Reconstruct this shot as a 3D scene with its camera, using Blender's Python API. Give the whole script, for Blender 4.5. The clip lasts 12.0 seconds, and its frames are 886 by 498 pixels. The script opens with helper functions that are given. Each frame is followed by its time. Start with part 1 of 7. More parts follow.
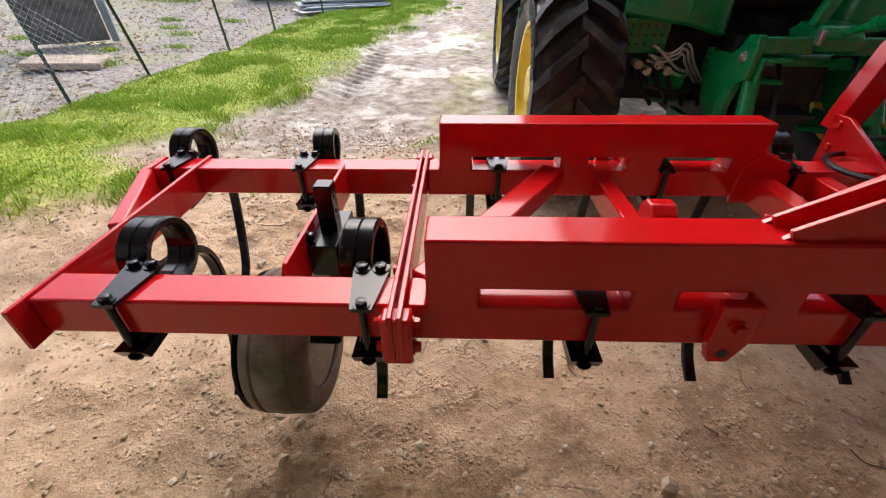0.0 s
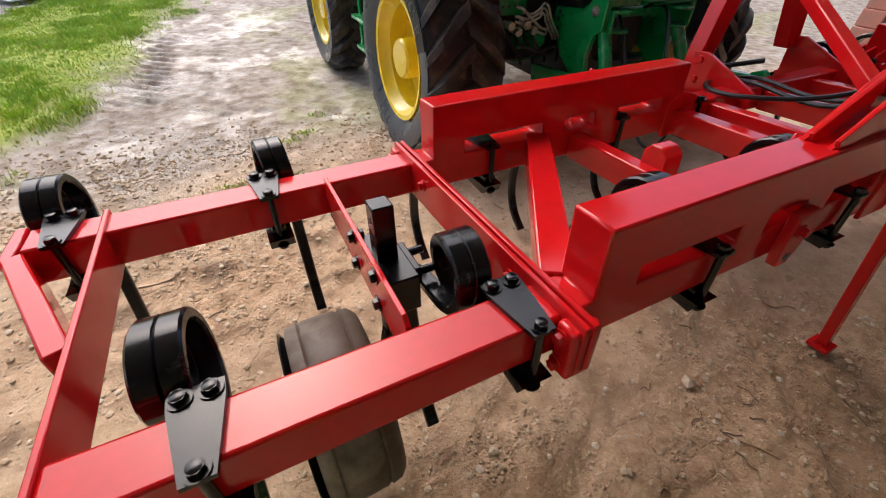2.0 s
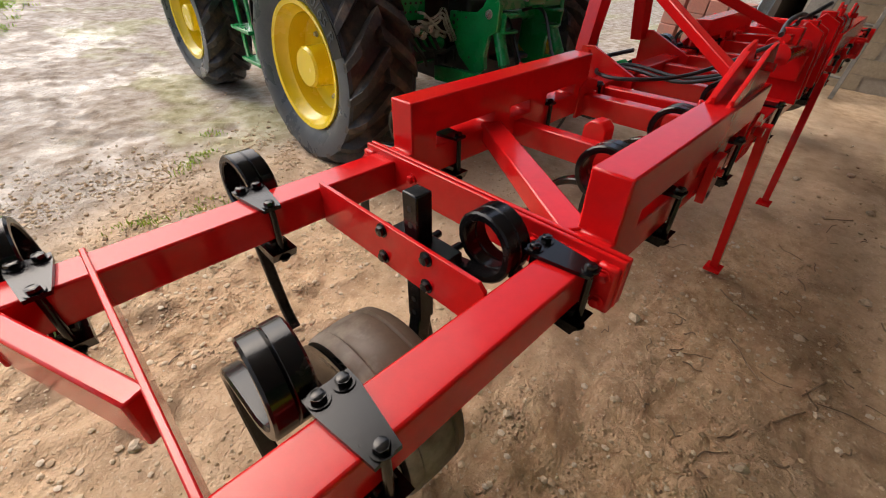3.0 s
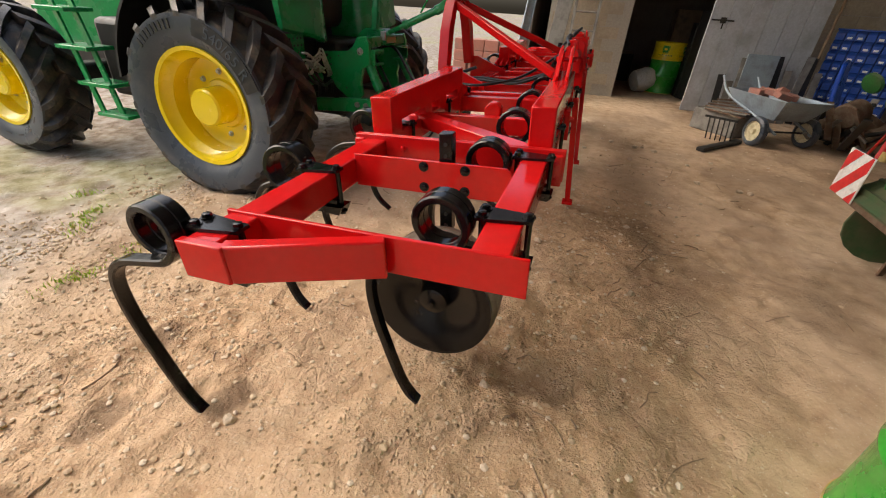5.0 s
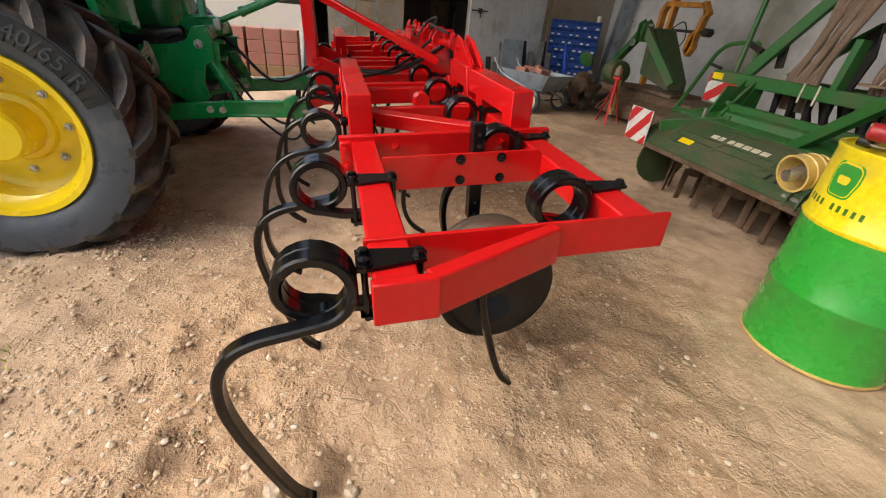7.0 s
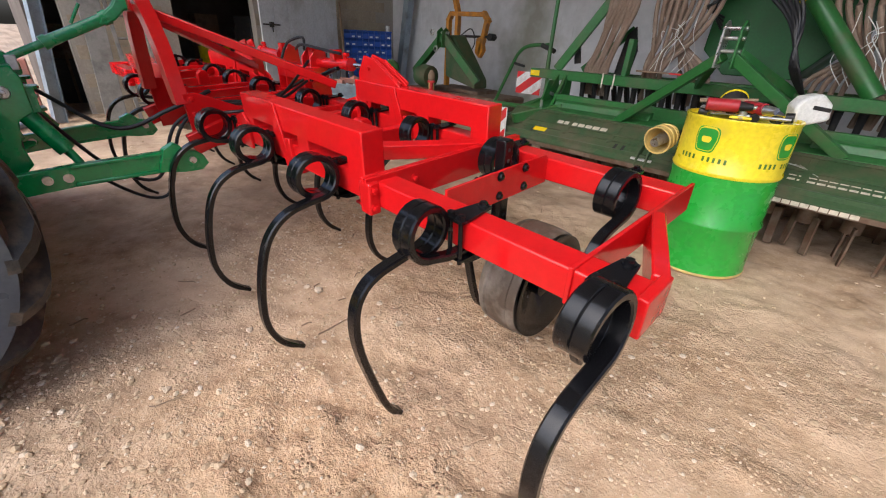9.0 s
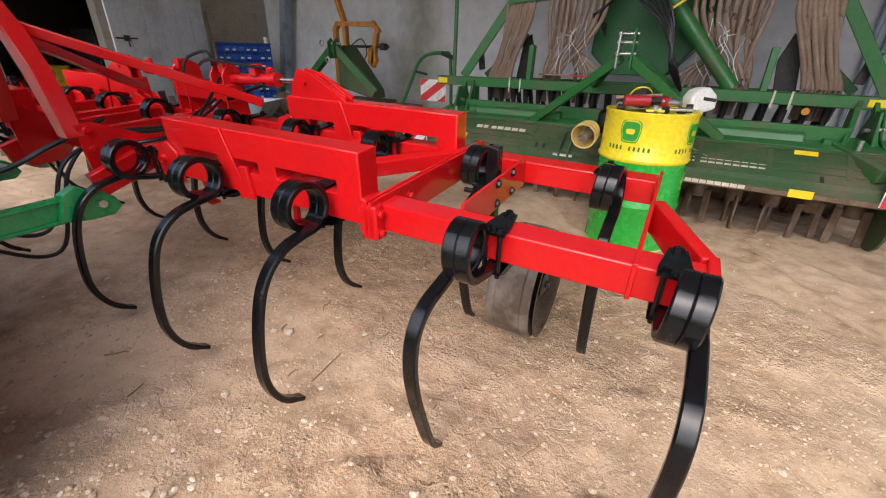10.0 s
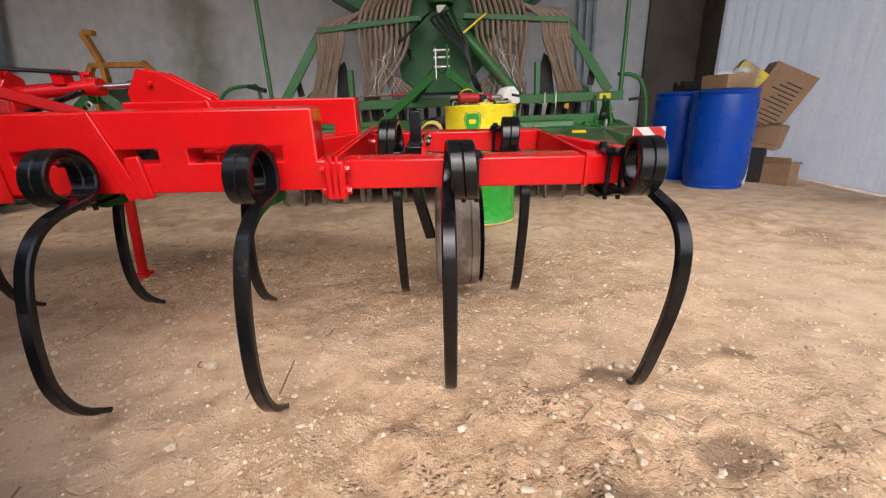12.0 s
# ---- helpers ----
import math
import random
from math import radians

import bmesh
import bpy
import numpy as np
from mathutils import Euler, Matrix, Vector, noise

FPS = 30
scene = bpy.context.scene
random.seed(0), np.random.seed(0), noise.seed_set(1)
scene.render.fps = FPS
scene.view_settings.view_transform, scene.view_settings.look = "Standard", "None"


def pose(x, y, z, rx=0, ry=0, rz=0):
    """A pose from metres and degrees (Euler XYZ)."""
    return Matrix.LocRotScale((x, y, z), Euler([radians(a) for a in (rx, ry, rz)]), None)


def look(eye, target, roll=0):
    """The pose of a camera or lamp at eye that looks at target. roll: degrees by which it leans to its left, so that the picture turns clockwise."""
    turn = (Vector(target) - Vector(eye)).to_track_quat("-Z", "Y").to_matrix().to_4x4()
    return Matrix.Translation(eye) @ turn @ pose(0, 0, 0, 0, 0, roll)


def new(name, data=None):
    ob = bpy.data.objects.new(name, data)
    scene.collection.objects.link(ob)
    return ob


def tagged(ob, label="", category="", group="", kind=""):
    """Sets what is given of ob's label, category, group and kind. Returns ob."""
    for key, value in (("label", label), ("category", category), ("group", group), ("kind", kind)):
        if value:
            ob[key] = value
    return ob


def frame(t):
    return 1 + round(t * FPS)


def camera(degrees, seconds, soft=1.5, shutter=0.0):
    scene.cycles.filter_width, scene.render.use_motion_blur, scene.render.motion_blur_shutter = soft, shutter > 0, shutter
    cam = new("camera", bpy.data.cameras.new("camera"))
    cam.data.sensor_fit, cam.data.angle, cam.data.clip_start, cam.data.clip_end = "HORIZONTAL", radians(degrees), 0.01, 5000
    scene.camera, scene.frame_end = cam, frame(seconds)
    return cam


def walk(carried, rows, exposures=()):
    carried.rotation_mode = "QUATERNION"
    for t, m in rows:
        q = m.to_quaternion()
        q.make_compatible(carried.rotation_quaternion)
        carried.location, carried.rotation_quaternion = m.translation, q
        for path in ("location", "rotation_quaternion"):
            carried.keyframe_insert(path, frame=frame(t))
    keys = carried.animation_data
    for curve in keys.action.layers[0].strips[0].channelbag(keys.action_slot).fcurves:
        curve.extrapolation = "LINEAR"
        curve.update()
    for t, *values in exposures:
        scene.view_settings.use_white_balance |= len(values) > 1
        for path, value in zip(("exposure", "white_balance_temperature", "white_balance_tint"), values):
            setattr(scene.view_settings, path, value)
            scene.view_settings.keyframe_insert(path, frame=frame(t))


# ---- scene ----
cam = camera(94.3, 12.0, 1.1)
PATH = [
    (0, (1.337, -0.243, 1.526), (1.294, 1.333, 0.296), 0.5),
    (0.5, (1.218, -0.162, 1.509), (1.323, 1.396, 0.259), 0.9),
    (1, (1.028, -0.104, 1.49), (1.322, 1.408, 0.216), 1.3),
    (1.5, (0.926, -0.044, 1.471), (1.408, 1.414, 0.191), 1.6),
    (2, (0.752, 0.033, 1.467), (1.471, 1.386, 0.182), 2.5),
    (2.5, (0.555, 0.069, 1.472), (1.471, 1.306, 0.196), 3.3),
    (3, (0.417, 0.146, 1.449), (1.572, 1.214, 0.214), 4.6),
    (3.2, (0.339, 0.165, 1.454), (1.568, 1.178, 0.244), 4.5),
    (4.8, (-0.439, 0.219, 1.353), (1.186, 0.811, 0.348), 3.1),
    (5, (-0.49, 0.298, 1.372), (1.155, 0.8, 0.352), 3.9),
    (5.5, (-0.545, 0.496, 1.344), (1.157, 0.793, 0.336), 4.2),
    (6, (-0.561, 0.797, 1.343), (1.168, 0.819, 0.337), 4.9),
    (6.5, (-0.575, 1.067, 1.324), (1.138, 0.848, 0.314), 5.3),
    (7, (-0.542, 1.296, 1.314), (1.125, 0.807, 0.324), 5.5),
    (7.2, (-0.537, 1.402, 1.319), (1.102, 0.817, 0.335), 5.7),
    (8.8, (-0.112, 2.045, 1.316), (1.191, 0.832, 0.404), 3.3),
    (9, (-0.035, 2.117, 1.309), (1.212, 0.841, 0.404), 2.9),
    (9.5, (0.14, 2.26, 1.312), (1.232, 0.836, 0.428), 2.3),
    (10, (0.355, 2.321, 1.296), (1.218, 0.732, 0.44), 1.3),
    (10.5, (0.555, 2.364, 1.255), (1.173, 0.641, 0.448), 0.2),
    (11, (0.797, 2.503, 1.193), (1.165, 0.684, 0.447), -1.7),
    (11.5, (0.875, 2.552, 1.089), (1.059, 0.684, 0.4), -2.6),
    (12, (0.861, 2.648, 0.975), (0.876, 0.757, 0.324), -2.3),
]
walk(cam, [(t, look(eye, target, roll)) for t, eye, target, roll in PATH], [(0.0, 0.72, 5950, 13), (1.0, 0.66, 5900, 14), (2.0, 0.58, 6000, 13), (3.2, 0.56, 6400, 10), (5.0, 0.66, 6650, 9), (7.2, 0.64, 6350, 9), (9.0, 0.68, 5700, 11), (12.0, 0.60, 5950, 11)])


# ---- light ----
world = bpy.data.worlds.new("sky")
scene.world = world
world.use_nodes = True
wt = world.node_tree
sky = wt.nodes.new("ShaderNodeTexSky")
sky.sky_type, sky.sun_disc = "NISHITA", False
sky.sun_elevation, sky.sun_rotation = radians(46), radians(-7)
sky.air_density, sky.dust_density, sky.ozone_density = 1.0, 6.0, 1.0
wt.links.new(sky.outputs["Color"], wt.nodes["Background"].inputs["Color"])
wt.nodes["Background"].inputs["Strength"].default_value = 0.15
sun = new("sun", bpy.data.lights.new("sun", "SUN"))
sun.data.energy, sun.data.angle, sun.data.color = 0.75, radians(75), (1.0, 0.96, 0.9)
sun.matrix_world = look((-1.5, 12, 12), (0, 0, 0))


# ---- materials ----
def mat_new(name):
    m = bpy.data.materials.new(name)
    m.use_nodes = True
    return m, m.node_tree, m.node_tree.nodes["Principled BSDF"]


def noise_node(nt, scale, detail=4.0, rough=0.55, coords=None):
    n = nt.nodes.new("ShaderNodeTexNoise")
    n.inputs["Scale"].default_value, n.inputs["Detail"].default_value, n.inputs["Roughness"].default_value = scale, detail, rough
    if coords:
        nt.links.new(coords, n.inputs["Vector"])
    return n


def ramp(nt, source, stops):
    r = nt.nodes.new("ShaderNodeValToRGB")
    e = r.color_ramp.elements
    while len(e) < len(stops):
        e.new(0.5)
    for k, (at, c) in zip(e, stops):
        k.position, k.color = at, (*c, 1) if len(c) == 3 else c
    nt.links.new(source, r.inputs["Fac"])
    return r


def mix_col(nt, fac, a, b):
    n = nt.nodes.new("ShaderNodeMix")
    n.data_type = "RGBA"
    for sock, v in ((n.inputs[0], fac), (n.inputs[6], a), (n.inputs[7], b)):
        if isinstance(v, (tuple, list)):
            sock.default_value = (*v, 1)
        elif isinstance(v, (int, float)):
            sock.default_value = v
        else:
            nt.links.new(v, sock)
    return n.outputs[2]


def bump(nt, bsdf, height, strength, dist):
    b = nt.nodes.new("ShaderNodeBump")
    b.inputs["Strength"].default_value, b.inputs["Distance"].default_value = strength, dist
    nt.links.new(height, b.inputs["Height"])
    nt.links.new(b.outputs["Normal"], bsdf.inputs["Normal"])


def surface(name, base, dirt=None, amount=0.3, scale=6.0, rough=0.5, metal=0.0, coat=0.0, fine=60.0, relief=0.1, depth=0.002, vary=0.12, rough_vary=0.15, spec=0.5):
    """A surface with broad stains, fine grain and a little relief."""
    m, nt, b = mat_new(name)
    geo = nt.nodes.new("ShaderNodeNewGeometry")
    tc = geo.outputs["Position"]
    broad, grain = noise_node(nt, scale, 5, 0.6, tc), noise_node(nt, fine, 4, 0.6, tc)
    lo, hi = tuple(max(0, c * (1 - vary)) for c in base), tuple(min(1, c * (1 + vary)) for c in base)
    col = ramp(nt, grain.outputs["Fac"], ((0.3, lo), (0.7, hi))).outputs["Color"]
    if dirt:
        mask = ramp(nt, broad.outputs["Fac"], ((0.62 - amount * 0.45, (0, 0, 0)), (0.80 - amount * 0.25, (1, 1, 1)))).outputs["Color"]
        col = mix_col(nt, mask, col, dirt)
    nt.links.new(col, b.inputs["Base Color"])
    r = ramp(nt, broad.outputs["Fac"], ((0.3, (max(0.03, rough - rough_vary),) * 3), (0.7, (min(1, rough + rough_vary),) * 3)))
    nt.links.new(r.outputs["Color"], b.inputs["Roughness"])
    b.inputs["Metallic"].default_value, b.inputs["Specular IOR Level"].default_value = metal, spec
    b.inputs["Coat Weight"].default_value, b.inputs["Coat Roughness"].default_value = coat, 0.07
    if relief:
        bump(nt, b, grain.outputs["Fac"], relief, depth)
    return m


RED = surface("red_paint", (0.60, 0.008, 0.009), (0.52, 0.010, 0.010), 0.15, 5, 0.13, spec=0.42, fine=35, relief=0.05, depth=0.002, vary=0.05, rough_vary=0.06)
BLACK = surface("black_paint", (0.005, 0.005, 0.006), (0.03, 0.026, 0.022), 0.04, 14, 0.2, fine=80, relief=0.10, depth=0.002, rough_vary=0.08, spec=0.4)
STEEL = surface("zinc_steel", (0.55, 0.55, 0.53), (0.25, 0.2, 0.15), 0.2, 20, 0.35, metal=0.9)
CHROME = surface("chrome_rod", (0.8, 0.8, 0.8), None, 0, 8, 0.12, metal=1.0, relief=0, rough_vary=0.04)
GREEN = surface("tractor_green", (0.006, 0.30, 0.075), (0.012, 0.22, 0.06), 0.15, 4, 0.26, coat=0.5, fine=50, relief=0.03)
YELLOW = surface("rim_yellow", (0.86, 0.64, 0.01), (0.80, 0.58, 0.015), 0.10, 3, 0.26, coat=0.4, fine=12, relief=0.02, vary=0.02, rough_vary=0.06)
# black rubber; the sky's blue-grey sheen on the sidewalls is mixed into its colour
RUBBER = surface("tyre_rubber", (0.050, 0.061, 0.078), (0.10, 0.11, 0.12), 0.15, 5, 0.33, fine=70, relief=0.15)
TREAD = surface("muddy_tread", (0.026, 0.024, 0.024), (0.13, 0.095, 0.062), 0.30, 11, 0.45, fine=55, relief=0.5, depth=0.006, vary=0.3)
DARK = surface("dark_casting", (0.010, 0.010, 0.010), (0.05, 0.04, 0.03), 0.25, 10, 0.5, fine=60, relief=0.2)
DRILL = surface("faded_green", (0.028, 0.145, 0.03), (0.10, 0.115, 0.055), 0.3, 3.5, 0.45, fine=40, relief=0.1)
DRILLDUSTY = surface("dusty_green", (0.038, 0.085, 0.03), (0.12, 0.105, 0.06), 0.45, 4, 0.6, fine=45, relief=0.2)
RUST = surface("rusty_steel", (0.13, 0.075, 0.045), (0.22, 0.17, 0.12), 0.4, 12, 0.75, metal=0.2, fine=70, relief=0.4)
HOSE = surface("brown_hose", (0.25, 0.175, 0.125), (0.34, 0.26, 0.2), 0.3, 8, 0.5, fine=60, relief=0.15)
BLACKHOSE = surface("black_hose", (0.008, 0.008, 0.009), (0.03, 0.027, 0.025), 0.1, 8, 0.42, fine=60, relief=0.1)
DRUMGREEN = surface("drum_green", (0.03, 0.36, 0.035), (0.05, 0.25, 0.04), 0.12, 5, 0.28, coat=0.4, fine=40, relief=0.04)
DRUMYELLOW = surface("drum_yellow", (0.86, 0.7, 0.01), (0.7, 0.55, 0.05), 0.12, 5, 0.3, coat=0.4, fine=40, relief=0.04)
BLUE = surface("blue_plastic", (0.004, 0.06, 0.43), (0.012, 0.08, 0.38), 0.12, 5, 0.34, spec=0.35, fine=40, relief=0.04)
BINBLUE = surface("bin_blue", (0.02, 0.08, 0.4), (0.04, 0.08, 0.25), 0.3, 10, 0.45, fine=60, relief=0.08)
CARD = surface("cardboard", (0.36, 0.22, 0.12), (0.3, 0.18, 0.1), 0.3, 6, 0.85, fine=90, relief=0.15)
WOOD = surface("old_wood", (0.3, 0.21, 0.13), (0.18, 0.13, 0.09), 0.4, 8, 0.75, fine=50, relief=0.3)
GREYWOOD = surface("grey_timber", (0.22, 0.21, 0.19), (0.12, 0.11, 0.1), 0.4, 6, 0.8, fine=50, relief=0.3)
WHITE = surface("white_plastic", (0.75, 0.75, 0.72), (0.5, 0.47, 0.4), 0.2, 12, 0.4, fine=60, relief=0.05)
SIGNRED = surface("sign_red", (0.6, 0.02, 0.02), (0.4, 0.06, 0.05), 0.2, 12, 0.5)
ORANGE = surface("orange_paint", (0.55, 0.22, 0.015), (0.25, 0.13, 0.05), 0.35, 8, 0.5, fine=50, relief=0.2)
def sheet_material():
    """White corrugated sheet that lets some daylight through; the translucence is assumed, to brighten it."""
    m = surface("white_translucent_sheet", (0.84, 0.86, 0.89), (0.70, 0.71, 0.72), 0.15, 2.5, 0.45, fine=30, relief=0.05)
    nt = m.node_tree
    out, b = nt.nodes["Material Output"], nt.nodes["Principled BSDF"]
    tr, mx = nt.nodes.new("ShaderNodeBsdfTranslucent"), nt.nodes.new("ShaderNodeMixShader")
    tr.inputs["Color"].default_value = (0.88, 0.92, 0.97, 1)
    mx.inputs[0].default_value = 0.6
    nt.links.new(b.outputs[0], mx.inputs[1])
    nt.links.new(tr.outputs[0], mx.inputs[2])
    nt.links.new(mx.outputs[0], out.inputs["Surface"])
    return m


SHEET = sheet_material()
FADED = surface("faded_lettering", (0.64, 0.58, 0.47), (0.38, 0.34, 0.26), 0.3, 30, 0.7)
BLUEGREY = surface("blue_grey_steel", (0.3, 0.37, 0.43), (0.2, 0.22, 0.23), 0.3, 4, 0.45, metal=0.3)
def wash_material():
    """Whitewash with cloudy grey dirt and one tall olive damp stain."""
    m, nt, b = mat_new("whitewash")
    geo = nt.nodes.new("ShaderNodeNewGeometry")
    pos = geo.outputs["Position"]
    broad, mid, fine = noise_node(nt, 0.7, 5, 0.6, pos), noise_node(nt, 5, 5, 0.65, pos), noise_node(nt, 40, 4, 0.6, pos)
    col = ramp(nt, mid.outputs["Fac"], ((0.3, (0.52, 0.53, 0.55)), (0.65, (0.64, 0.65, 0.67)))).outputs["Color"]
    col = mix_col(nt, ramp(nt, broad.outputs["Fac"], ((0.52, (0, 0, 0)), (0.75, (0.6, 0.6, 0.6)))).outputs["Color"], col, (0.45, 0.45, 0.42))
    sep = nt.nodes.new("ShaderNodeSeparateXYZ")
    nt.links.new(pos, sep.inputs[0])
    d = nt.nodes.new("ShaderNodeMath")
    d.operation, d.inputs[1].default_value = "SUBTRACT", 4.75
    nt.links.new(sep.outputs["X"], d.inputs[0])
    wob = nt.nodes.new("ShaderNodeMath")
    wob.operation, wob.inputs[1].default_value = "MULTIPLY_ADD", 1.6
    nt.links.new(noise_node(nt, 1.3, 4, 0.6, pos).outputs["Fac"], wob.inputs[0])
    nt.links.new(d.outputs[0], wob.inputs[2])
    back = nt.nodes.new("ShaderNodeMath")
    back.operation, back.inputs[1].default_value = "SUBTRACT", 0.8
    nt.links.new(wob.outputs[0], back.inputs[0])
    size = nt.nodes.new("ShaderNodeMath")
    size.operation = "ABSOLUTE"
    nt.links.new(back.outputs[0], size.inputs[0])
    stain = ramp(nt, size.outputs[0], ((0.05, (0.75, 0.75, 0.75)), (0.65, (0, 0, 0)))).outputs["Color"]
    col = mix_col(nt, stain, col, (0.20, 0.20, 0.13))
    nt.links.new(col, b.inputs["Base Color"])
    b.inputs["Roughness"].default_value = 0.9
    bump(nt, b, fine.outputs["Fac"], 0.3, 0.004)
    return m


WHITEWASH = wash_material()
BLOCK = surface("beige_block", (0.42, 0.36, 0.27), (0.28, 0.24, 0.18), 0.3, 1.6, 0.92, fine=30, relief=0.5, depth=0.006)
MORTAR = surface("mortar", (0.4, 0.37, 0.32), (0.3, 0.27, 0.23), 0.3, 2, 0.95, fine=30, relief=0.4, depth=0.005)
DARKWALL = surface("brown_panel", (0.13, 0.105, 0.085), (0.09, 0.075, 0.06), 0.3, 2, 0.8, fine=25, relief=0.2)
# roof underside is unseen; its pale tone is set to bounce light down
ROOF = surface("fibre_cement_roof", (0.46, 0.45, 0.44), (0.34, 0.33, 0.31), 0.3, 2, 0.9, fine=20, relief=0.2)
STONE = surface("field_stone", (0.56, 0.46, 0.34), (0.38, 0.29, 0.2), 0.35, 9, 0.9, fine=60, relief=0.4, depth=0.004, vary=0.25)
PINK = surface("clay_brick", (0.46, 0.2, 0.15), (0.35, 0.22, 0.18), 0.3, 8, 0.85, fine=50, relief=0.3)
CONE = surface("yellow_guard", (0.62, 0.45, 0.14), (0.4, 0.3, 0.14), 0.3, 12, 0.5, fine=50, relief=0.08)
GLASS = surface("dark_cab_glass", (0.012, 0.015, 0.016), None, 0, 5, 0.06, relief=0, rough_vary=0.02)
FENCEGREEN = surface("green_post_paint", (0.05, 0.11, 0.07), (0.12, 0.1, 0.07), 0.3, 9, 0.55)


def blade_material():
    m, nt, b = mat_new("grass_blade")
    geo = nt.nodes.new("ShaderNodeNewGeometry")
    isl = ramp(nt, geo.outputs["Random Per Island"], ((0.0, (0.23, 0.45, 0.02)), (0.55, (0.42, 0.61, 0.035)), (0.85, (0.62, 0.62, 0.08)), (1.0, (0.68, 0.54, 0.17))))
    patch = noise_node(nt, 1.6, 4, 0.6, geo.outputs["Position"])
    lush = ramp(nt, patch.outputs["Fac"], ((0.38, (0, 0, 0)), (0.66, (0.38, 0.38, 0.38)))).outputs["Color"]
    nt.links.new(mix_col(nt, lush, isl.outputs["Color"], (0.15, 0.40, 0.015)), b.inputs["Base Color"])
    b.inputs["Roughness"].default_value = 0.55
    return m


def gravel_material(name="gravel_stone", shades=((0.0, (0.40, 0.27, 0.155)), (0.5, (0.58, 0.44, 0.28)), (0.8, (0.72, 0.60, 0.44)), (1.0, (0.86, 0.79, 0.68)))):
    m, nt, b = mat_new(name)
    geo = nt.nodes.new("ShaderNodeNewGeometry")
    isl = ramp(nt, geo.outputs["Random Per Island"], shades)
    g = noise_node(nt, 70, 4, 0.6, geo.outputs["Position"])
    nt.links.new(mix_col(nt, g.outputs["Fac"], isl.outputs["Color"], (0.48, 0.37, 0.25)), b.inputs["Base Color"])
    b.inputs["Roughness"].default_value = 0.85
    bump(nt, b, g.outputs["Fac"], 0.3, 0.003)
    return m


def ground_material():
    """Trodden earth under the roof, wet gravel track, grass verge and stony pen, mixed by the sheet's own masks."""
    m, nt, b = mat_new("earth")
    geo = nt.nodes.new("ShaderNodeNewGeometry")
    pos = geo.outputs["Position"]

    def mask(name):
        a = nt.nodes.new("ShaderNodeAttribute")
        a.attribute_name = name
        return a.outputs["Fac"]

    broad, mid, fine = noise_node(nt, 0.9, 5, 0.6, pos), noise_node(nt, 7, 6, 0.65, pos), noise_node(nt, 70, 5, 0.7, pos)
    vor = nt.nodes.new("ShaderNodeTexVoronoi")
    vor.inputs["Scale"].default_value = 55
    nt.links.new(pos, vor.inputs["Vector"])
    # lowest stop is darkened to put crevice shade into the earth colour
    earth = ramp(nt, mid.outputs["Fac"], ((0.30, (0.275, 0.18, 0.102)), (0.48, (0.48, 0.34, 0.212)), (0.70, (0.645, 0.49, 0.338)))).outputs["Color"]
    pale = ramp(nt, broad.outputs["Fac"], ((0.38, (0, 0, 0)), (0.62, (1, 1, 1)))).outputs["Color"]
    half = nt.nodes.new("ShaderNodeMath")
    half.operation, half.inputs[1].default_value = "MULTIPLY", 0.55
    nt.links.new(pale, half.inputs[0])
    earth = mix_col(nt, half.outputs[0], earth, (0.625, 0.48, 0.345))
    speck = ramp(nt, fine.outputs["Fac"], ((0.58, (0, 0, 0)), (0.72, (1, 1, 1)))).outputs["Color"]
    earth = mix_col(nt, speck, earth, (0.68, 0.59, 0.46))
    grit = noise_node(nt, 38, 5, 0.7, pos)
    # dark flecks in the hollows: shade of small crevices painted as colour
    dark = ramp(nt, grit.outputs["Fac"], ((0.25, (0.8, 0.8, 0.8)), (0.37, (0, 0, 0)))).outputs["Color"]
    earth = mix_col(nt, dark, earth, (0.22, 0.145, 0.08))
    wetc = ramp(nt, mid.outputs["Fac"], ((0.36, (0.20, 0.145, 0.095)), (0.52, (0.36, 0.30, 0.24)), (0.68, (0.50, 0.45, 0.39)))).outputs["Color"]
    wetc = mix_col(nt, speck, wetc, (0.5, 0.46, 0.41))
    pen = ramp(nt, noise_node(nt, 14, 6, 0.75, pos).outputs["Fac"], ((0.36, (0.12, 0.095, 0.065)), (0.5, (0.32, 0.28, 0.235)), (0.64, (0.50, 0.46, 0.40)))).outputs["Color"]
    grass = ramp(nt, mid.outputs["Fac"], ((0.3, (0.22, 0.31, 0.03)), (0.6, (0.37, 0.41, 0.05)), (0.8, (0.50, 0.41, 0.13)))).outputs["Color"]
    clod = ramp(nt, noise_node(nt, 16, 5, 0.7, pos).outputs["Fac"], ((0.33, (0.37, 0.21, 0.105)), (0.5, (0.60, 0.39, 0.225)), (0.7, (0.74, 0.53, 0.335)))).outputs["Color"]
    clod = mix_col(nt, dark, mix_col(nt, speck, clod, (0.72, 0.59, 0.42)), (0.24, 0.14, 0.065))
    damp = mix_col(nt, mask("damp"), mix_col(nt, mask("brown"), earth, clod), (0.15, 0.09, 0.05))
    c = mix_col(nt, mask("wet"), damp, wetc)
    c = mix_col(nt, mask("pen"), c, pen)
    c = mix_col(nt, mask("grass"), c, grass)
    nt.links.new(c, b.inputs["Base Color"])
    broken = ramp(nt, noise_node(nt, 11, 6, 0.7, pos).outputs["Fac"], ((0.36, (0.15, 0.15, 0.15)), (0.58, (1, 1, 1)))).outputs["Color"]
    gloss = nt.nodes.new("ShaderNodeMath")
    gloss.operation = "MULTIPLY"
    nt.links.new(mask("puddle"), gloss.inputs[0])
    nt.links.new(broken, gloss.inputs[1])
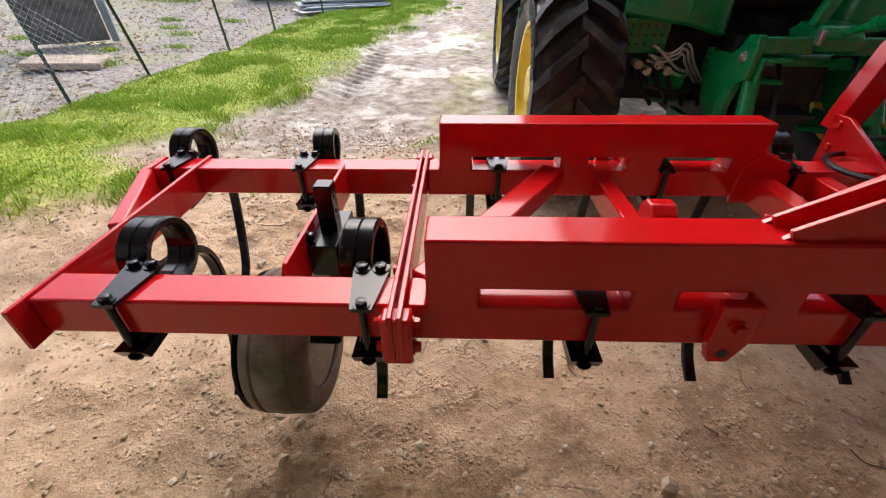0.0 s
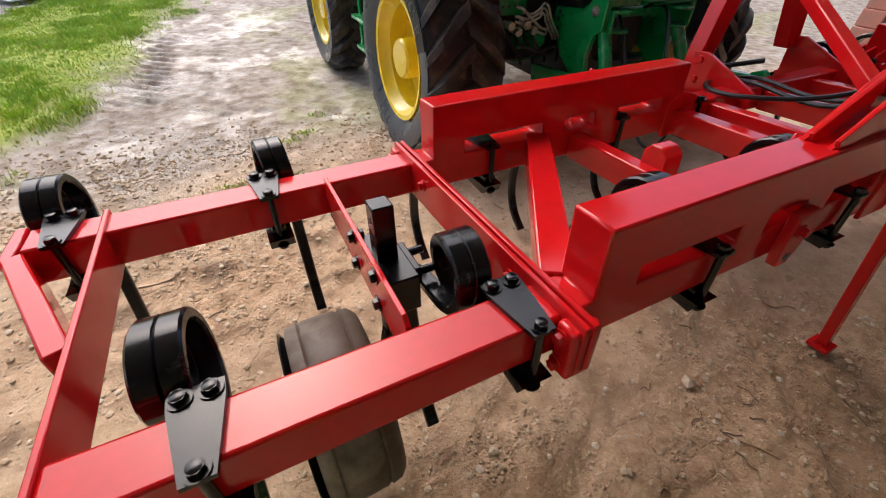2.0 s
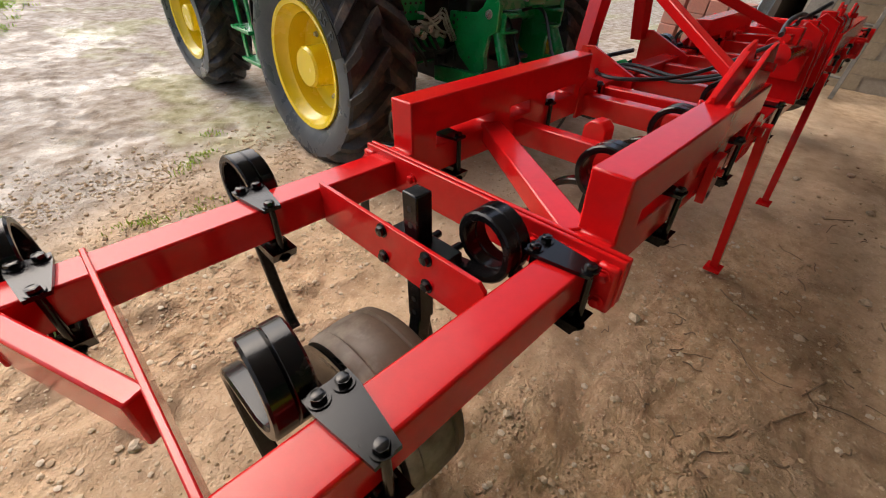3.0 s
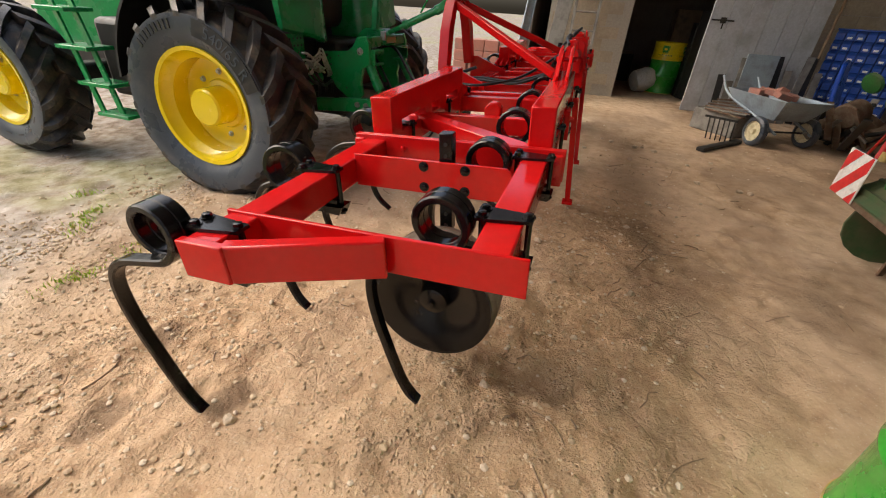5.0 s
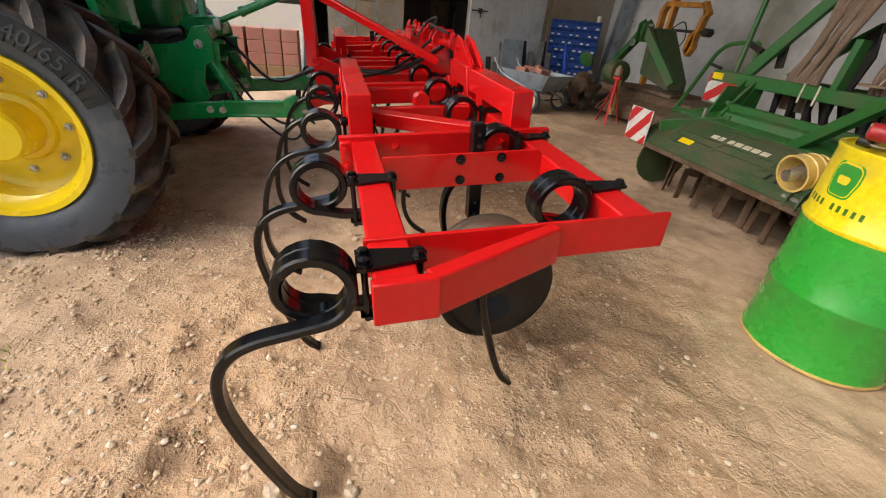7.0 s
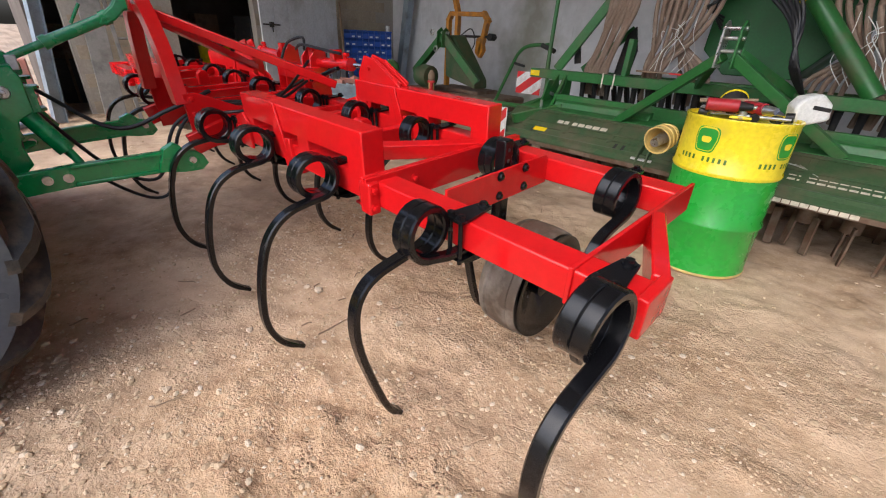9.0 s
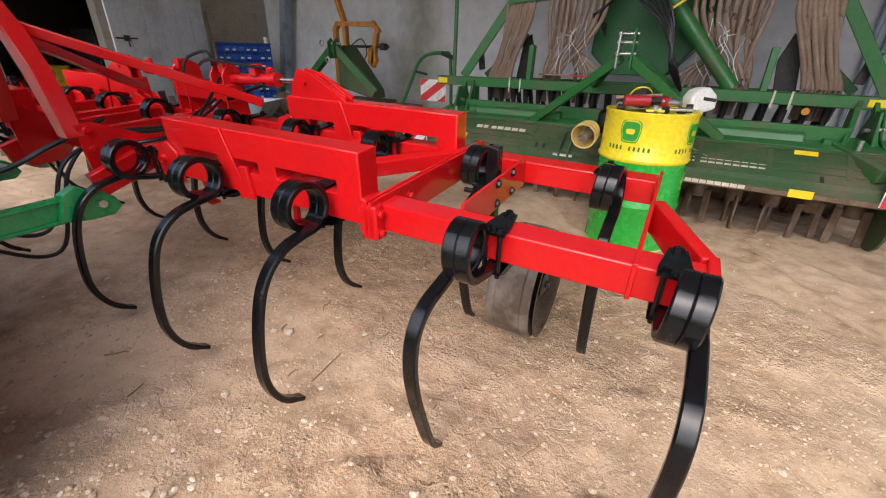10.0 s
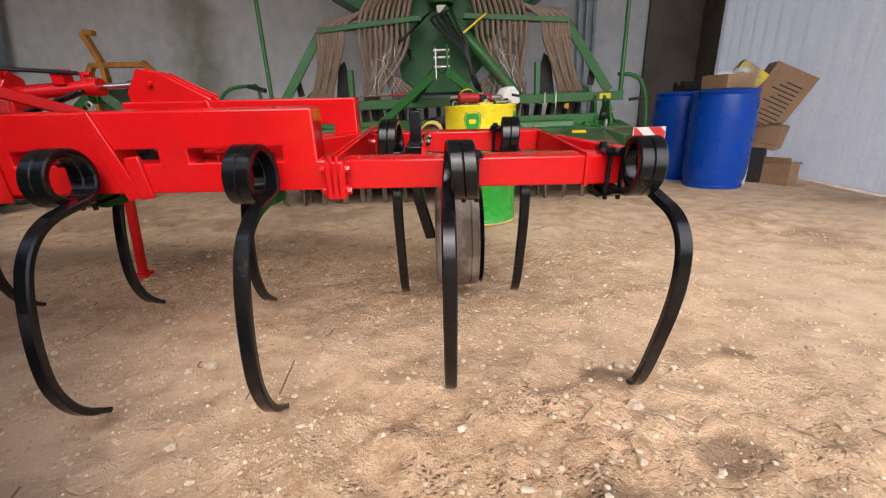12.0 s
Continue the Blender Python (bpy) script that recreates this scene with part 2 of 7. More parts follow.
    r = ramp(nt, gloss.outputs[0], ((0.0, (0.9, 0.9, 0.9)), (0.35, (0.5, 0.5, 0.5)), (0.75, (0.28, 0.28, 0.28)), (1.0, (0.16, 0.16, 0.16))))
    nt.links.new(r.outputs["Color"], b.inputs["Roughness"])
    crack = nt.nodes.new("ShaderNodeTexVoronoi")
    crack.feature = "DISTANCE_TO_EDGE"
    crack.inputs["Scale"].default_value = 7
    warp = nt.nodes.new("ShaderNodeVectorMath")
    warp.operation = "MULTIPLY_ADD"
    warp.inputs[1].default_value = (0.16, 0.16, 0.16)
    nt.links.new(noise_node(nt, 6, 3, 0.6, pos).outputs["Color"], warp.inputs[0])
    nt.links.new(pos, warp.inputs[2])
    nt.links.new(warp.outputs[0], crack.inputs["Vector"])

    def maths(op, a, b_, c=None):
        n = nt.nodes.new("ShaderNodeMath")
        n.operation = op
        for sock, v in zip(n.inputs, (a, b_, c)):
            if v is None:
                continue
            if isinstance(v, (int, float)):
                sock.default_value = v
            else:
                nt.links.new(v, sock)
        return n.outputs[0]

    rough = mask("rough")
    crumb = ramp(nt, vor.outputs["Distance"], ((0.0, (1, 1, 1)), (0.45, (0, 0, 0)))).outputs["Color"]
    crumb = maths("MULTIPLY", maths("MULTIPLY", crumb, ramp(nt, mid.outputs["Fac"], ((0.5, (0, 0, 0)), (0.68, (1, 1, 1)))).outputs["Color"]), rough)
    gap = ramp(nt, crack.outputs["Distance"], ((0.0, (0, 0, 0)), (0.05, (1, 1, 1)))).outputs["Color"]
    gap = maths("MULTIPLY", gap, ramp(nt, broad.outputs["Fac"], ((0.46, (0, 0, 0)), (0.58, (1, 1, 1)))).outputs["Color"])
    h = maths("MULTIPLY_ADD", fine.outputs["Fac"], 0.16, crumb)
    h = maths("MULTIPLY_ADD", grit.outputs["Fac"], 0.45, h)
    h = maths("MULTIPLY_ADD", mid.outputs["Fac"], 1.3, h)
    h = maths("MULTIPLY_ADD", gap, 0.14, h)
    h = maths("MULTIPLY", maths("MULTIPLY", h, maths("MULTIPLY_ADD", rough, 1.15, 0.08)), maths("MULTIPLY_ADD", gloss.outputs[0], -0.6, 1.0))
    bump(nt, b, h, 1.0, 0.034)
    return m


GRASS, GRAVEL, EARTH = blade_material(), gravel_material(), ground_material()
CRUMB = gravel_material("earth_crumb", ((0.0, (0.34, 0.22, 0.115)), (0.4, (0.58, 0.43, 0.26)), (0.85, (0.74, 0.59, 0.39)), (1.0, (0.84, 0.74, 0.57))))


# ---- mesh helpers ----
def finish(bm, name, mat, smooth=40):
    me = bpy.data.meshes.new(name)
    bmesh.ops.recalc_face_normals(bm, faces=bm.faces)
    bm.to_mesh(me)
    bm.free()
    if mat:
        me.materials.append(mat)
    if smooth:
        me.shade_smooth()
        me.set_sharp_from_angle(angle=radians(smooth))
    return me


def place(name, me, parent=None, m=None, label="", bevel=0.0):
    ob = new(name, me)
    ob.parent = parent
    if m is not None:
        ob.matrix_basis = m
    if bevel:
        mod = ob.modifiers.new("edge", "BEVEL")
        mod.width, mod.segments, mod.limit_method, mod.angle_limit = bevel, 2, "ANGLE", radians(40)
    return tagged(ob, label)


def part(name, bm, mat, parent=None, label="", bevel=0.0, m=None, smooth=40):
    return place(name, finish(bm, name, mat, smooth), parent, m, label, bevel)


def thing(name, label, category, m=None, group="", kind=""):
    ob = new(name)
    ob.empty_display_size = 0.1
    if m is not None:
        ob.matrix_basis = m
    return tagged(ob, label, category, group, kind)


def B():
    return bmesh.new()


def box(bm, x0, x1, y0, y1, z0, z1, m=None):
    q = Matrix.Translation(((x0 + x1) / 2, (y0 + y1) / 2, (z0 + z1) / 2)) @ Matrix.Diagonal((abs(x1 - x0), abs(y1 - y0), abs(z1 - z0), 1))
    bmesh.ops.create_cube(bm, size=1, matrix=(m @ q) if m is not None else q)
    return bm


def along(p, q):
    p, q = Vector(p), Vector(q)
    return Matrix.Translation((p + q) / 2) @ (q - p).to_track_quat("Z", "Y").to_matrix().to_4x4(), (q - p).length


def rod(bm, p, q, r, seg=14, r2=None):
    m, d = along(p, q)
    bmesh.ops.create_cone(bm, cap_ends=True, segments=seg, radius1=r, radius2=r if r2 is None else r2, depth=d, matrix=m)
    return bm


def beam(bm, p, q, w, h, up=(0, 0, 1)):
    """A square bar from p to q, w wide across and h high."""
    p, q = Vector(p), Vector(q)
    d = (q - p).normalized()
    side = d.cross(Vector(up)).normalized()
    top = side.cross(d)
    vs = [bm.verts.new(c + side * (w / 2 * a) + top * (h / 2 * b)) for c in (p, q) for a, b in ((-1, -1), (1, -1), (1, 1), (-1, 1))]
    for f in ((0, 1, 2, 3), (4, 5, 6, 7), (0, 1, 5, 4), (1, 2, 6, 5), (2, 3, 7, 6), (3, 0, 4, 7)):
        bm.faces.new([vs[i] for i in f])
    return bm


def prism(bm, outline, lo, hi, axis="x"):
    """A plate: an outline in the two other axes, from lo to hi along the named axis."""
    def at(a, b, c):
        return {"x": (c, a, b), "y": (a, c, b), "z": (a, b, c)}[axis]
    one, two = ([bm.verts.new(at(a, b, c)) for a, b in outline] for c in (lo, hi))
    bm.faces.new(one), bm.faces.new(two)
    n = len(outline)
    for i in range(n):
        bm.faces.new((one[i], one[(i + 1) % n], two[(i + 1) % n], two[i]))
    return bm


def lathe(bm, profile, seg=32, m=None, closed=False):
    """Turns (radius, height) pairs about z."""
    rings = []
    for r, z in profile:
        ring = [Vector((r * math.cos(math.tau * i / seg), r * math.sin(math.tau * i / seg), z)) for i in range(seg)]
        rings.append([bm.verts.new((m @ v) if m is not None else v) for v in ring])
    pairs = list(zip(rings, rings[1:])) + ([(rings[-1], rings[0])] if closed else [])
    for a, b in pairs:
        for i in range(seg):
            bm.faces.new((a[i], a[(i + 1) % seg], b[(i + 1) % seg], b[i]))
    if not closed:
        for ring in (rings[0], rings[-1]):
            bm.faces.new(ring)
    return bm


def spline(points, n=8):
    """A smooth line of points through the given ones."""
    P = [Vector(p) for p in points]
    out = []
    for i in range(len(P) - 1):
        a, b, c, d = P[max(i - 1, 0)], P[i], P[i + 1], P[min(i + 2, len(P) - 1)]
        for k in range(n):
            t = k / n
            out.append(0.5 * (2 * b + (c - a) * t + (2 * a - 5 * b + 4 * c - d) * t * t + (3 * b - a - 3 * c + d) * t ** 3))
    return out + [P[-1]]


def tube(bm, pts, r, seg=8):
    """A round hose along a line of points."""
    rings, up = [], Vector((0.13, 0.2, 1)).normalized()
    for i, p in enumerate(pts):
        d = (pts[min(i + 1, len(pts) - 1)] - pts[max(i - 1, 0)]).normalized()
        u = d.cross(up)
        u = u.normalized() if u.length > 1e-4 else Vector((1, 0, 0))
        v = d.cross(u)
        rings.append([bm.verts.new(p + r * (math.cos(math.tau * k / seg) * u + math.sin(math.tau * k / seg) * v)) for k in range(seg)])
    for a, b in zip(rings, rings[1:]):
        for k in range(seg):
            bm.faces.new((a[k], a[(k + 1) % seg], b[(k + 1) % seg], b[k]))
    bm.faces.new(rings[0]), bm.faces.new(rings[-1])
    return bm


def strip(bm, pts, width, thick, taper=None):
    """A flat spring leaf: a rectangular section whose width lies along x."""
    rings = []
    for i, p in enumerate(pts):
        d = pts[min(i + 1, len(pts) - 1)] - pts[max(i - 1, 0)]
        d.x = 0
        d.normalize()
        nrm = Vector((0, -d.z, d.y))
        t = thick * (taper(i / (len(pts) - 1)) if taper else 1)
        ch = 0.2 * t
        sec = [(-0.5 * width + ch, -t / 2), (0.5 * width - ch, -t / 2), (0.5 * width, -t / 2 + ch), (0.5 * width, t / 2 - ch),
               (0.5 * width - ch, t / 2), (-0.5 * width + ch, t / 2), (-0.5 * width, t / 2 - ch), (-0.5 * width, -t / 2 + ch)]
        rings.append([bm.verts.new(p + Vector((a, 0, 0)) + nrm * b) for a, b in sec])
    for a, b in zip(rings, rings[1:]):
        for k in range(8):
            bm.faces.new((a[k], a[(k + 1) % 8], b[(k + 1) % 8], b[k]))
    bm.faces.new(rings[0]), bm.faces.new(rings[-1])
    return bm


def bolt_mesh(name, r, h, mat):
    """A hexagon head on a washer, standing on z = 0."""
    bm = B()
    bmesh.ops.create_cone(bm, cap_ends=True, segments=16, radius1=r * 1.35, radius2=r * 1.35, depth=h * 0.25, matrix=Matrix.Translation((0, 0, h * 0.125)))
    bmesh.ops.create_cone(bm, cap_ends=True, segments=6, radius1=r, radius2=r * 0.92, depth=h * 0.75, matrix=Matrix.Translation((0, 0, h * 0.62)))
    bmesh.ops.create_cone(bm, cap_ends=True, segments=12, radius1=r * 0.80, radius2=r * 0.70, depth=h * 0.06, matrix=Matrix.Translation((0, 0, h * 1.02)))
    return finish(bm, name, mat)


def letters(name, text, size, mat, parent, m, bend=0.0, thick=0.002):
    """Raised writing in the built-in font; bend lays it round a circle of that radius."""
    cu = bpy.data.curves.new(name, "FONT")
    cu.body, cu.size, cu.align_x, cu.extrude = text, size, "CENTER", thick
    tmp = new(name, cu)
    me = bpy.data.meshes.new_from_object(tmp.evaluated_get(bpy.context.evaluated_depsgraph_get()))
    bpy.data.objects.remove(tmp)
    if bend:
        for v in me.vertices:
            a, r = v.co.x / bend, bend + v.co.y
            v.co = Vector((r * math.sin(a), r * math.cos(a), v.co.z))
    me.materials.clear()
    me.materials.append(mat)
    return place(name, me, parent, m)


def fbm(x, y, scale, seed, octaves=4):
    """Smooth noise from -1 to 1 over numpy arrays."""
    rng = np.random.RandomState(seed)
    total, amp, norm = np.zeros_like(x), 1.0, 0.0
    for _ in range(octaves):
        g = rng.rand(64, 64)
        u, v = x * scale, y * scale
        i, j = np.floor(u).astype(int), np.floor(v).astype(int)
        a, b = u - i, v - j
        a, b = a * a * (3 - 2 * a), b * b * (3 - 2 * b)
        i0, i1, j0, j1 = i % 64, (i + 1) % 64, j % 64, (j + 1) % 64
        total += amp * ((g[i0, j0] * (1 - a) + g[i1, j0] * a) * (1 - b) + (g[i0, j1] * (1 - a) + g[i1, j1] * a) * b - 0.5) * 2
        norm, amp, scale = norm + amp, amp * 0.5, scale * 2.03
    return total / norm


def smooth(x, lo, hi):
    t = np.clip((x - lo) / (hi - lo), 0, 1)
    return t * t * (3 - 2 * t)


# ---- ground ----
def verge_edge(y):
    return np.interp(y, [1.8, 2.3, 2.6, 2.9, 3.3, 3.9, 4.5, 5.6, 8.4, 11, 16, 40], [-1.45, -1.05, -1.25, -1.60, -1.15, -0.90, -0.60, -0.40, 0.0, 0.8, 1.5, 4.0])


def fence_line(y):
    return np.interp(y, [1.0, 3.3, 4.0, 5.1, 6.7, 8.1, 14, 40], [-3.05, -2.88, -2.72, -2.55, -2.24, -2.01, -1.2, 2.0])


STAINS = ((-0.27, 1.25, 0.08), (0.27, 1.36, 0.10), (0.44, 1.88, 0.12), (0.05, 1.74, 0.10))  # dark damp spots: place and radius


def ground_masks(x, y):
    n = fbm(x, y, 0.9, 5)
    wet = smooth(y + 0.55 * n, 2.5, 3.4)
    grass = smooth(verge_edge(y) - x + 0.30 * n + 0.25 * fbm(x, y, 4.0, 15, 3), -0.30, 0.30) * smooth(x - fence_line(y) + 0.15 * n, -0.15, 0.1) * smooth(y + 0.4 * n, 1.7, 2.3)
    pen = smooth(fence_line(y) - x, -0.1, 0.2) * smooth(y, 2.2, 2.8)
    patches = smooth(fbm(x, y, 1.3, 9), 0.05, 0.35) * smooth(y, 3.0, 3.6) * (1 - grass) * 0.5
    puddle = smooth(fbm(x, y, 1.6, 12) + 0.8 * fbm(x, y, 7, 13), -0.12, 0.40) * 0.82 * smooth(wet, 0.3, 1.0) * (1 - grass)
    damp = smooth(fbm(x, y, 1.6, 21, 4) + 0.25 * smooth(x, 3.4, 5.0), 0.1, 0.6) * 0.42 * (1 - wet)
    for sx, sy, sr in STAINS:
        damp = np.maximum(damp, 0.68 * smooth(1.15 - np.hypot(x - sx, (y - sy) * 1.5) / sr + 0.7 * fbm(x, y, 9, 23, 3), 0.0, 0.5))
    brown = (np.exp(-((x - 1.9) / 1.7) ** 2 - ((y - 0.15) / 0.75) ** 2) + 0.8 * np.exp(-((x - 0.4) / 1.3) ** 2 - ((y - 1.8) / 0.6) ** 2) + 0.35 * np.exp(-((x - 5.2) / 1.6) ** 2 - ((y + 2.0) / 1.2) ** 2) + 0.3 * np.exp(-((x + 0.2) / 1.0) ** 2 - ((y - 0.6) / 0.8) ** 2)) * (0.75 + 0.5 * fbm(x, y, 1.1, 71))
    brown = np.clip(brown, 0, 0.9) * (1 - wet)
    rough = smooth(fbm(x, y, 0.8, 61) + 0.6 * fbm(x, y, 3.0, 62, 3) + 0.15 * smooth(y, 0.3, 1.6) - 0.25 * smooth(-y, 0.2, 1.2), -0.05, 0.5)
    return wet, np.clip(grass + patches * 0.5, 0, 1), pen, puddle * (1 - pen) * (1 - smooth(x, 1.5, 2.0)), damp, np.clip(0.45 * rough + brown, 0, 1), brown


def ground_height(x, y):
    wet, grass, pen, puddle, damp, rough, brown = ground_masks(x, y)
    u, v = x * 0.8 + y * 0.6, y * 0.8 - x * 0.6
    ridge = (1 - np.abs(fbm(u * 2.4, v * 0.9, 1.5, 6, 3)) * 2.2).clip(0, 1) ** 3
    h = 0.022 * fbm(x, y, 0.7, 1) + (0.010 + 0.018 * rough) * fbm(x, y, 4.5, 2, 3) + (0.003 + 0.011 * rough) * fbm(x, y, 13, 3, 2) + 0.012 * ridge * smooth(fbm(x, y, 1.1, 7), -0.3, 0.3) + brown * (0.034 * fbm(x, y, 8, 81, 3) + 0.018 * (1 - np.abs(fbm(x, y, 5, 82, 2)) * 2.5).clip(0, 1) ** 2)
    # clods pushed up in patches, and a trodden wheel track across them
    patch = smooth(fbm(x, y, 0.9, 84), -0.25, 0.3) * (1 - wet)
    clod = fbm(x, y, 6.5, 83, 3).clip(0, 1) ** 0.8
    h += clod * (0.006 + 0.034 * patch) * (0.6 + 0.3 * fbm(x, y, 17, 85, 2))
    across = (x - 1.9) * 0.70 - (y - 0.1) * 0.71
    lane = np.exp(-(across / 0.16) ** 4) * smooth(-np.abs(y - 0.0), -0.75, -0.45)
    bar = np.sin((x * 0.71 + y * 0.70 + 0.6 * np.abs(across)) * math.tau / 0.13)
    h = h * (1 - 0.7 * lane) + lane * (-0.014 + 0.007 * bar * smooth(fbm(x, y, 2.5, 86), -0.2, 0.2))
    # tyre ruts along the track
    for cx, deep in ((-0.30, 1.0), (0.35, 0.35), (1.30, 0.35)):
        lane = np.exp(-((x - cx - 0.05 * y - 0.12 * fbm(x, y, 0.5, 31)) / 0.17) ** 2) * smooth(y, 2.7, 3.6) * smooth(-y, -8.0, -6.0)
        lug = np.sin((y + 0.8 * np.abs(x - cx) + 0.10 * fbm(x, y, 2.0, 34)) * math.tau / 0.19)
        h += deep * lane * (-0.022 + 0.036 * lug * smooth(fbm(x, y, 1.4, 33), -0.25, 0.2))
    h = h * (1 - 0.55 * puddle) - 0.010 * puddle + 0.05 * grass
    return h - 0.03 * smooth(y, 2.4, 3.6)


def clip_band(h, lo, hi, slope):
    """The part of a square of half width h in which lo < slope * x + z < hi."""
    poly = [(-h, -h), (h, -h), (h, h), (-h, h)]
    for level, side in ((lo, 1), (hi, -1)):
        out = []
        for (a, b), (c, d) in zip(poly, poly[1:] + poly[:1]):
            s0, s1 = side * (slope * a + b - level), side * (slope * c + d - level)
            if s0 >= 0:
                out.append((a, b))
            if s0 * s1 < 0:
                k = s0 / (s0 - s1)
                out.append((a + (c - a) * k, b + (d - b) * k))
        poly = out
    return poly


def cells(bm, xs, zs, filled, y0, y1):
    """A plate of thickness y0 to y1 made of the filled cells of a grid, with no seams between them."""
    verts = {}

    def v(i, j, y):
        key = (i, j, y)
        if key not in verts:
            verts[key] = bm.verts.new((xs[j][i] if isinstance(xs[0], (list, tuple)) else xs[i], y, zs[j]))
        return verts[key]

    for (i, j) in filled:
        for y in (y0, y1):
            bm.faces.new((v(i, j, y), v(i + 1, j, y), v(i + 1, j + 1, y), v(i, j + 1, y)))
        for (di, dj), (a, b) in (((-1, 0), ((0, 0), (0, 1))), ((1, 0), ((1, 0), (1, 1))), ((0, -1), ((0, 0), (1, 0))), ((0, 1), ((0, 1), (1, 1)))):
            if (i + di, j + dj) not in filled:
                p, q = (i + a[0], j + a[1]), (i + b[0], j + b[1])
                bm.faces.new((v(*p, y0), v(*q, y0), v(*q, y1), v(*p, y1)))
    bmesh.ops.recalc_face_normals(bm, faces=bm.faces)
    bmesh.ops.dissolve_limit(bm, angle_limit=0.01, verts=bm.verts, edges=bm.edges)
    return bm


def steps(lo, dense_lo, dense_hi, hi, d):
    core = list(np.arange(dense_lo, dense_hi, d))
    up, step = [dense_hi], d
    while up[-1] < hi:
        step *= 1.10
        up.append(up[-1] + step)
    down, step = [dense_lo - d], d
    while down[-1] > lo:
        step *= 1.10
        down.append(down[-1] - step)
    return np.array(down[::-1] + core + up)


def build_ground():
    xs, ys = steps(-150, -2.2, 4.6, 150, 0.022), steps(-60, -2.2, 7.0, 220, 0.022)
    X, Y = np.meshgrid(xs, ys, indexing="ij")
    Z = ground_height(X, Y)
    nx, ny = len(xs), len(ys)
    idx = np.arange(nx * ny).reshape(nx, ny)
    quads = np.stack([idx[:-1, :-1], idx[1:, :-1], idx[1:, 1:], idx[:-1, 1:]], -1).reshape(-1, 4)
    me = bpy.data.meshes.new("ground")
    me.vertices.add(nx * ny)
    me.vertices.foreach_set("co", np.stack([X, Y, Z], -1).ravel())
    me.loops.add(quads.size)
    me.loops.foreach_set("vertex_index", quads.ravel())
    me.polygons.add(len(quads))
    me.polygons.foreach_set("loop_start", np.arange(0, quads.size, 4))
    me.update()
    for name, values in zip(("wet", "grass", "pen", "puddle", "damp", "rough", "brown"), ground_masks(X, Y)):
        a = me.attributes.new(name, "FLOAT", "POINT")
        a.data.foreach_set("value", values.ravel())
    me.materials.append(EARTH)
    me.shade_smooth()
    return tagged(place("ground", me), "trodden tan earth floor running out to a wet gravel track", "ground", kind="structure")


build_ground()

# ---- shed ----
GX, BACK, SIDE, EAVE = 8.7, -4.75, -3.38, 2.5
EAVE_Z, RISE = 4.5, 0.02


def roof_z(y):
    return EAVE_Z + RISE * (EAVE - y)


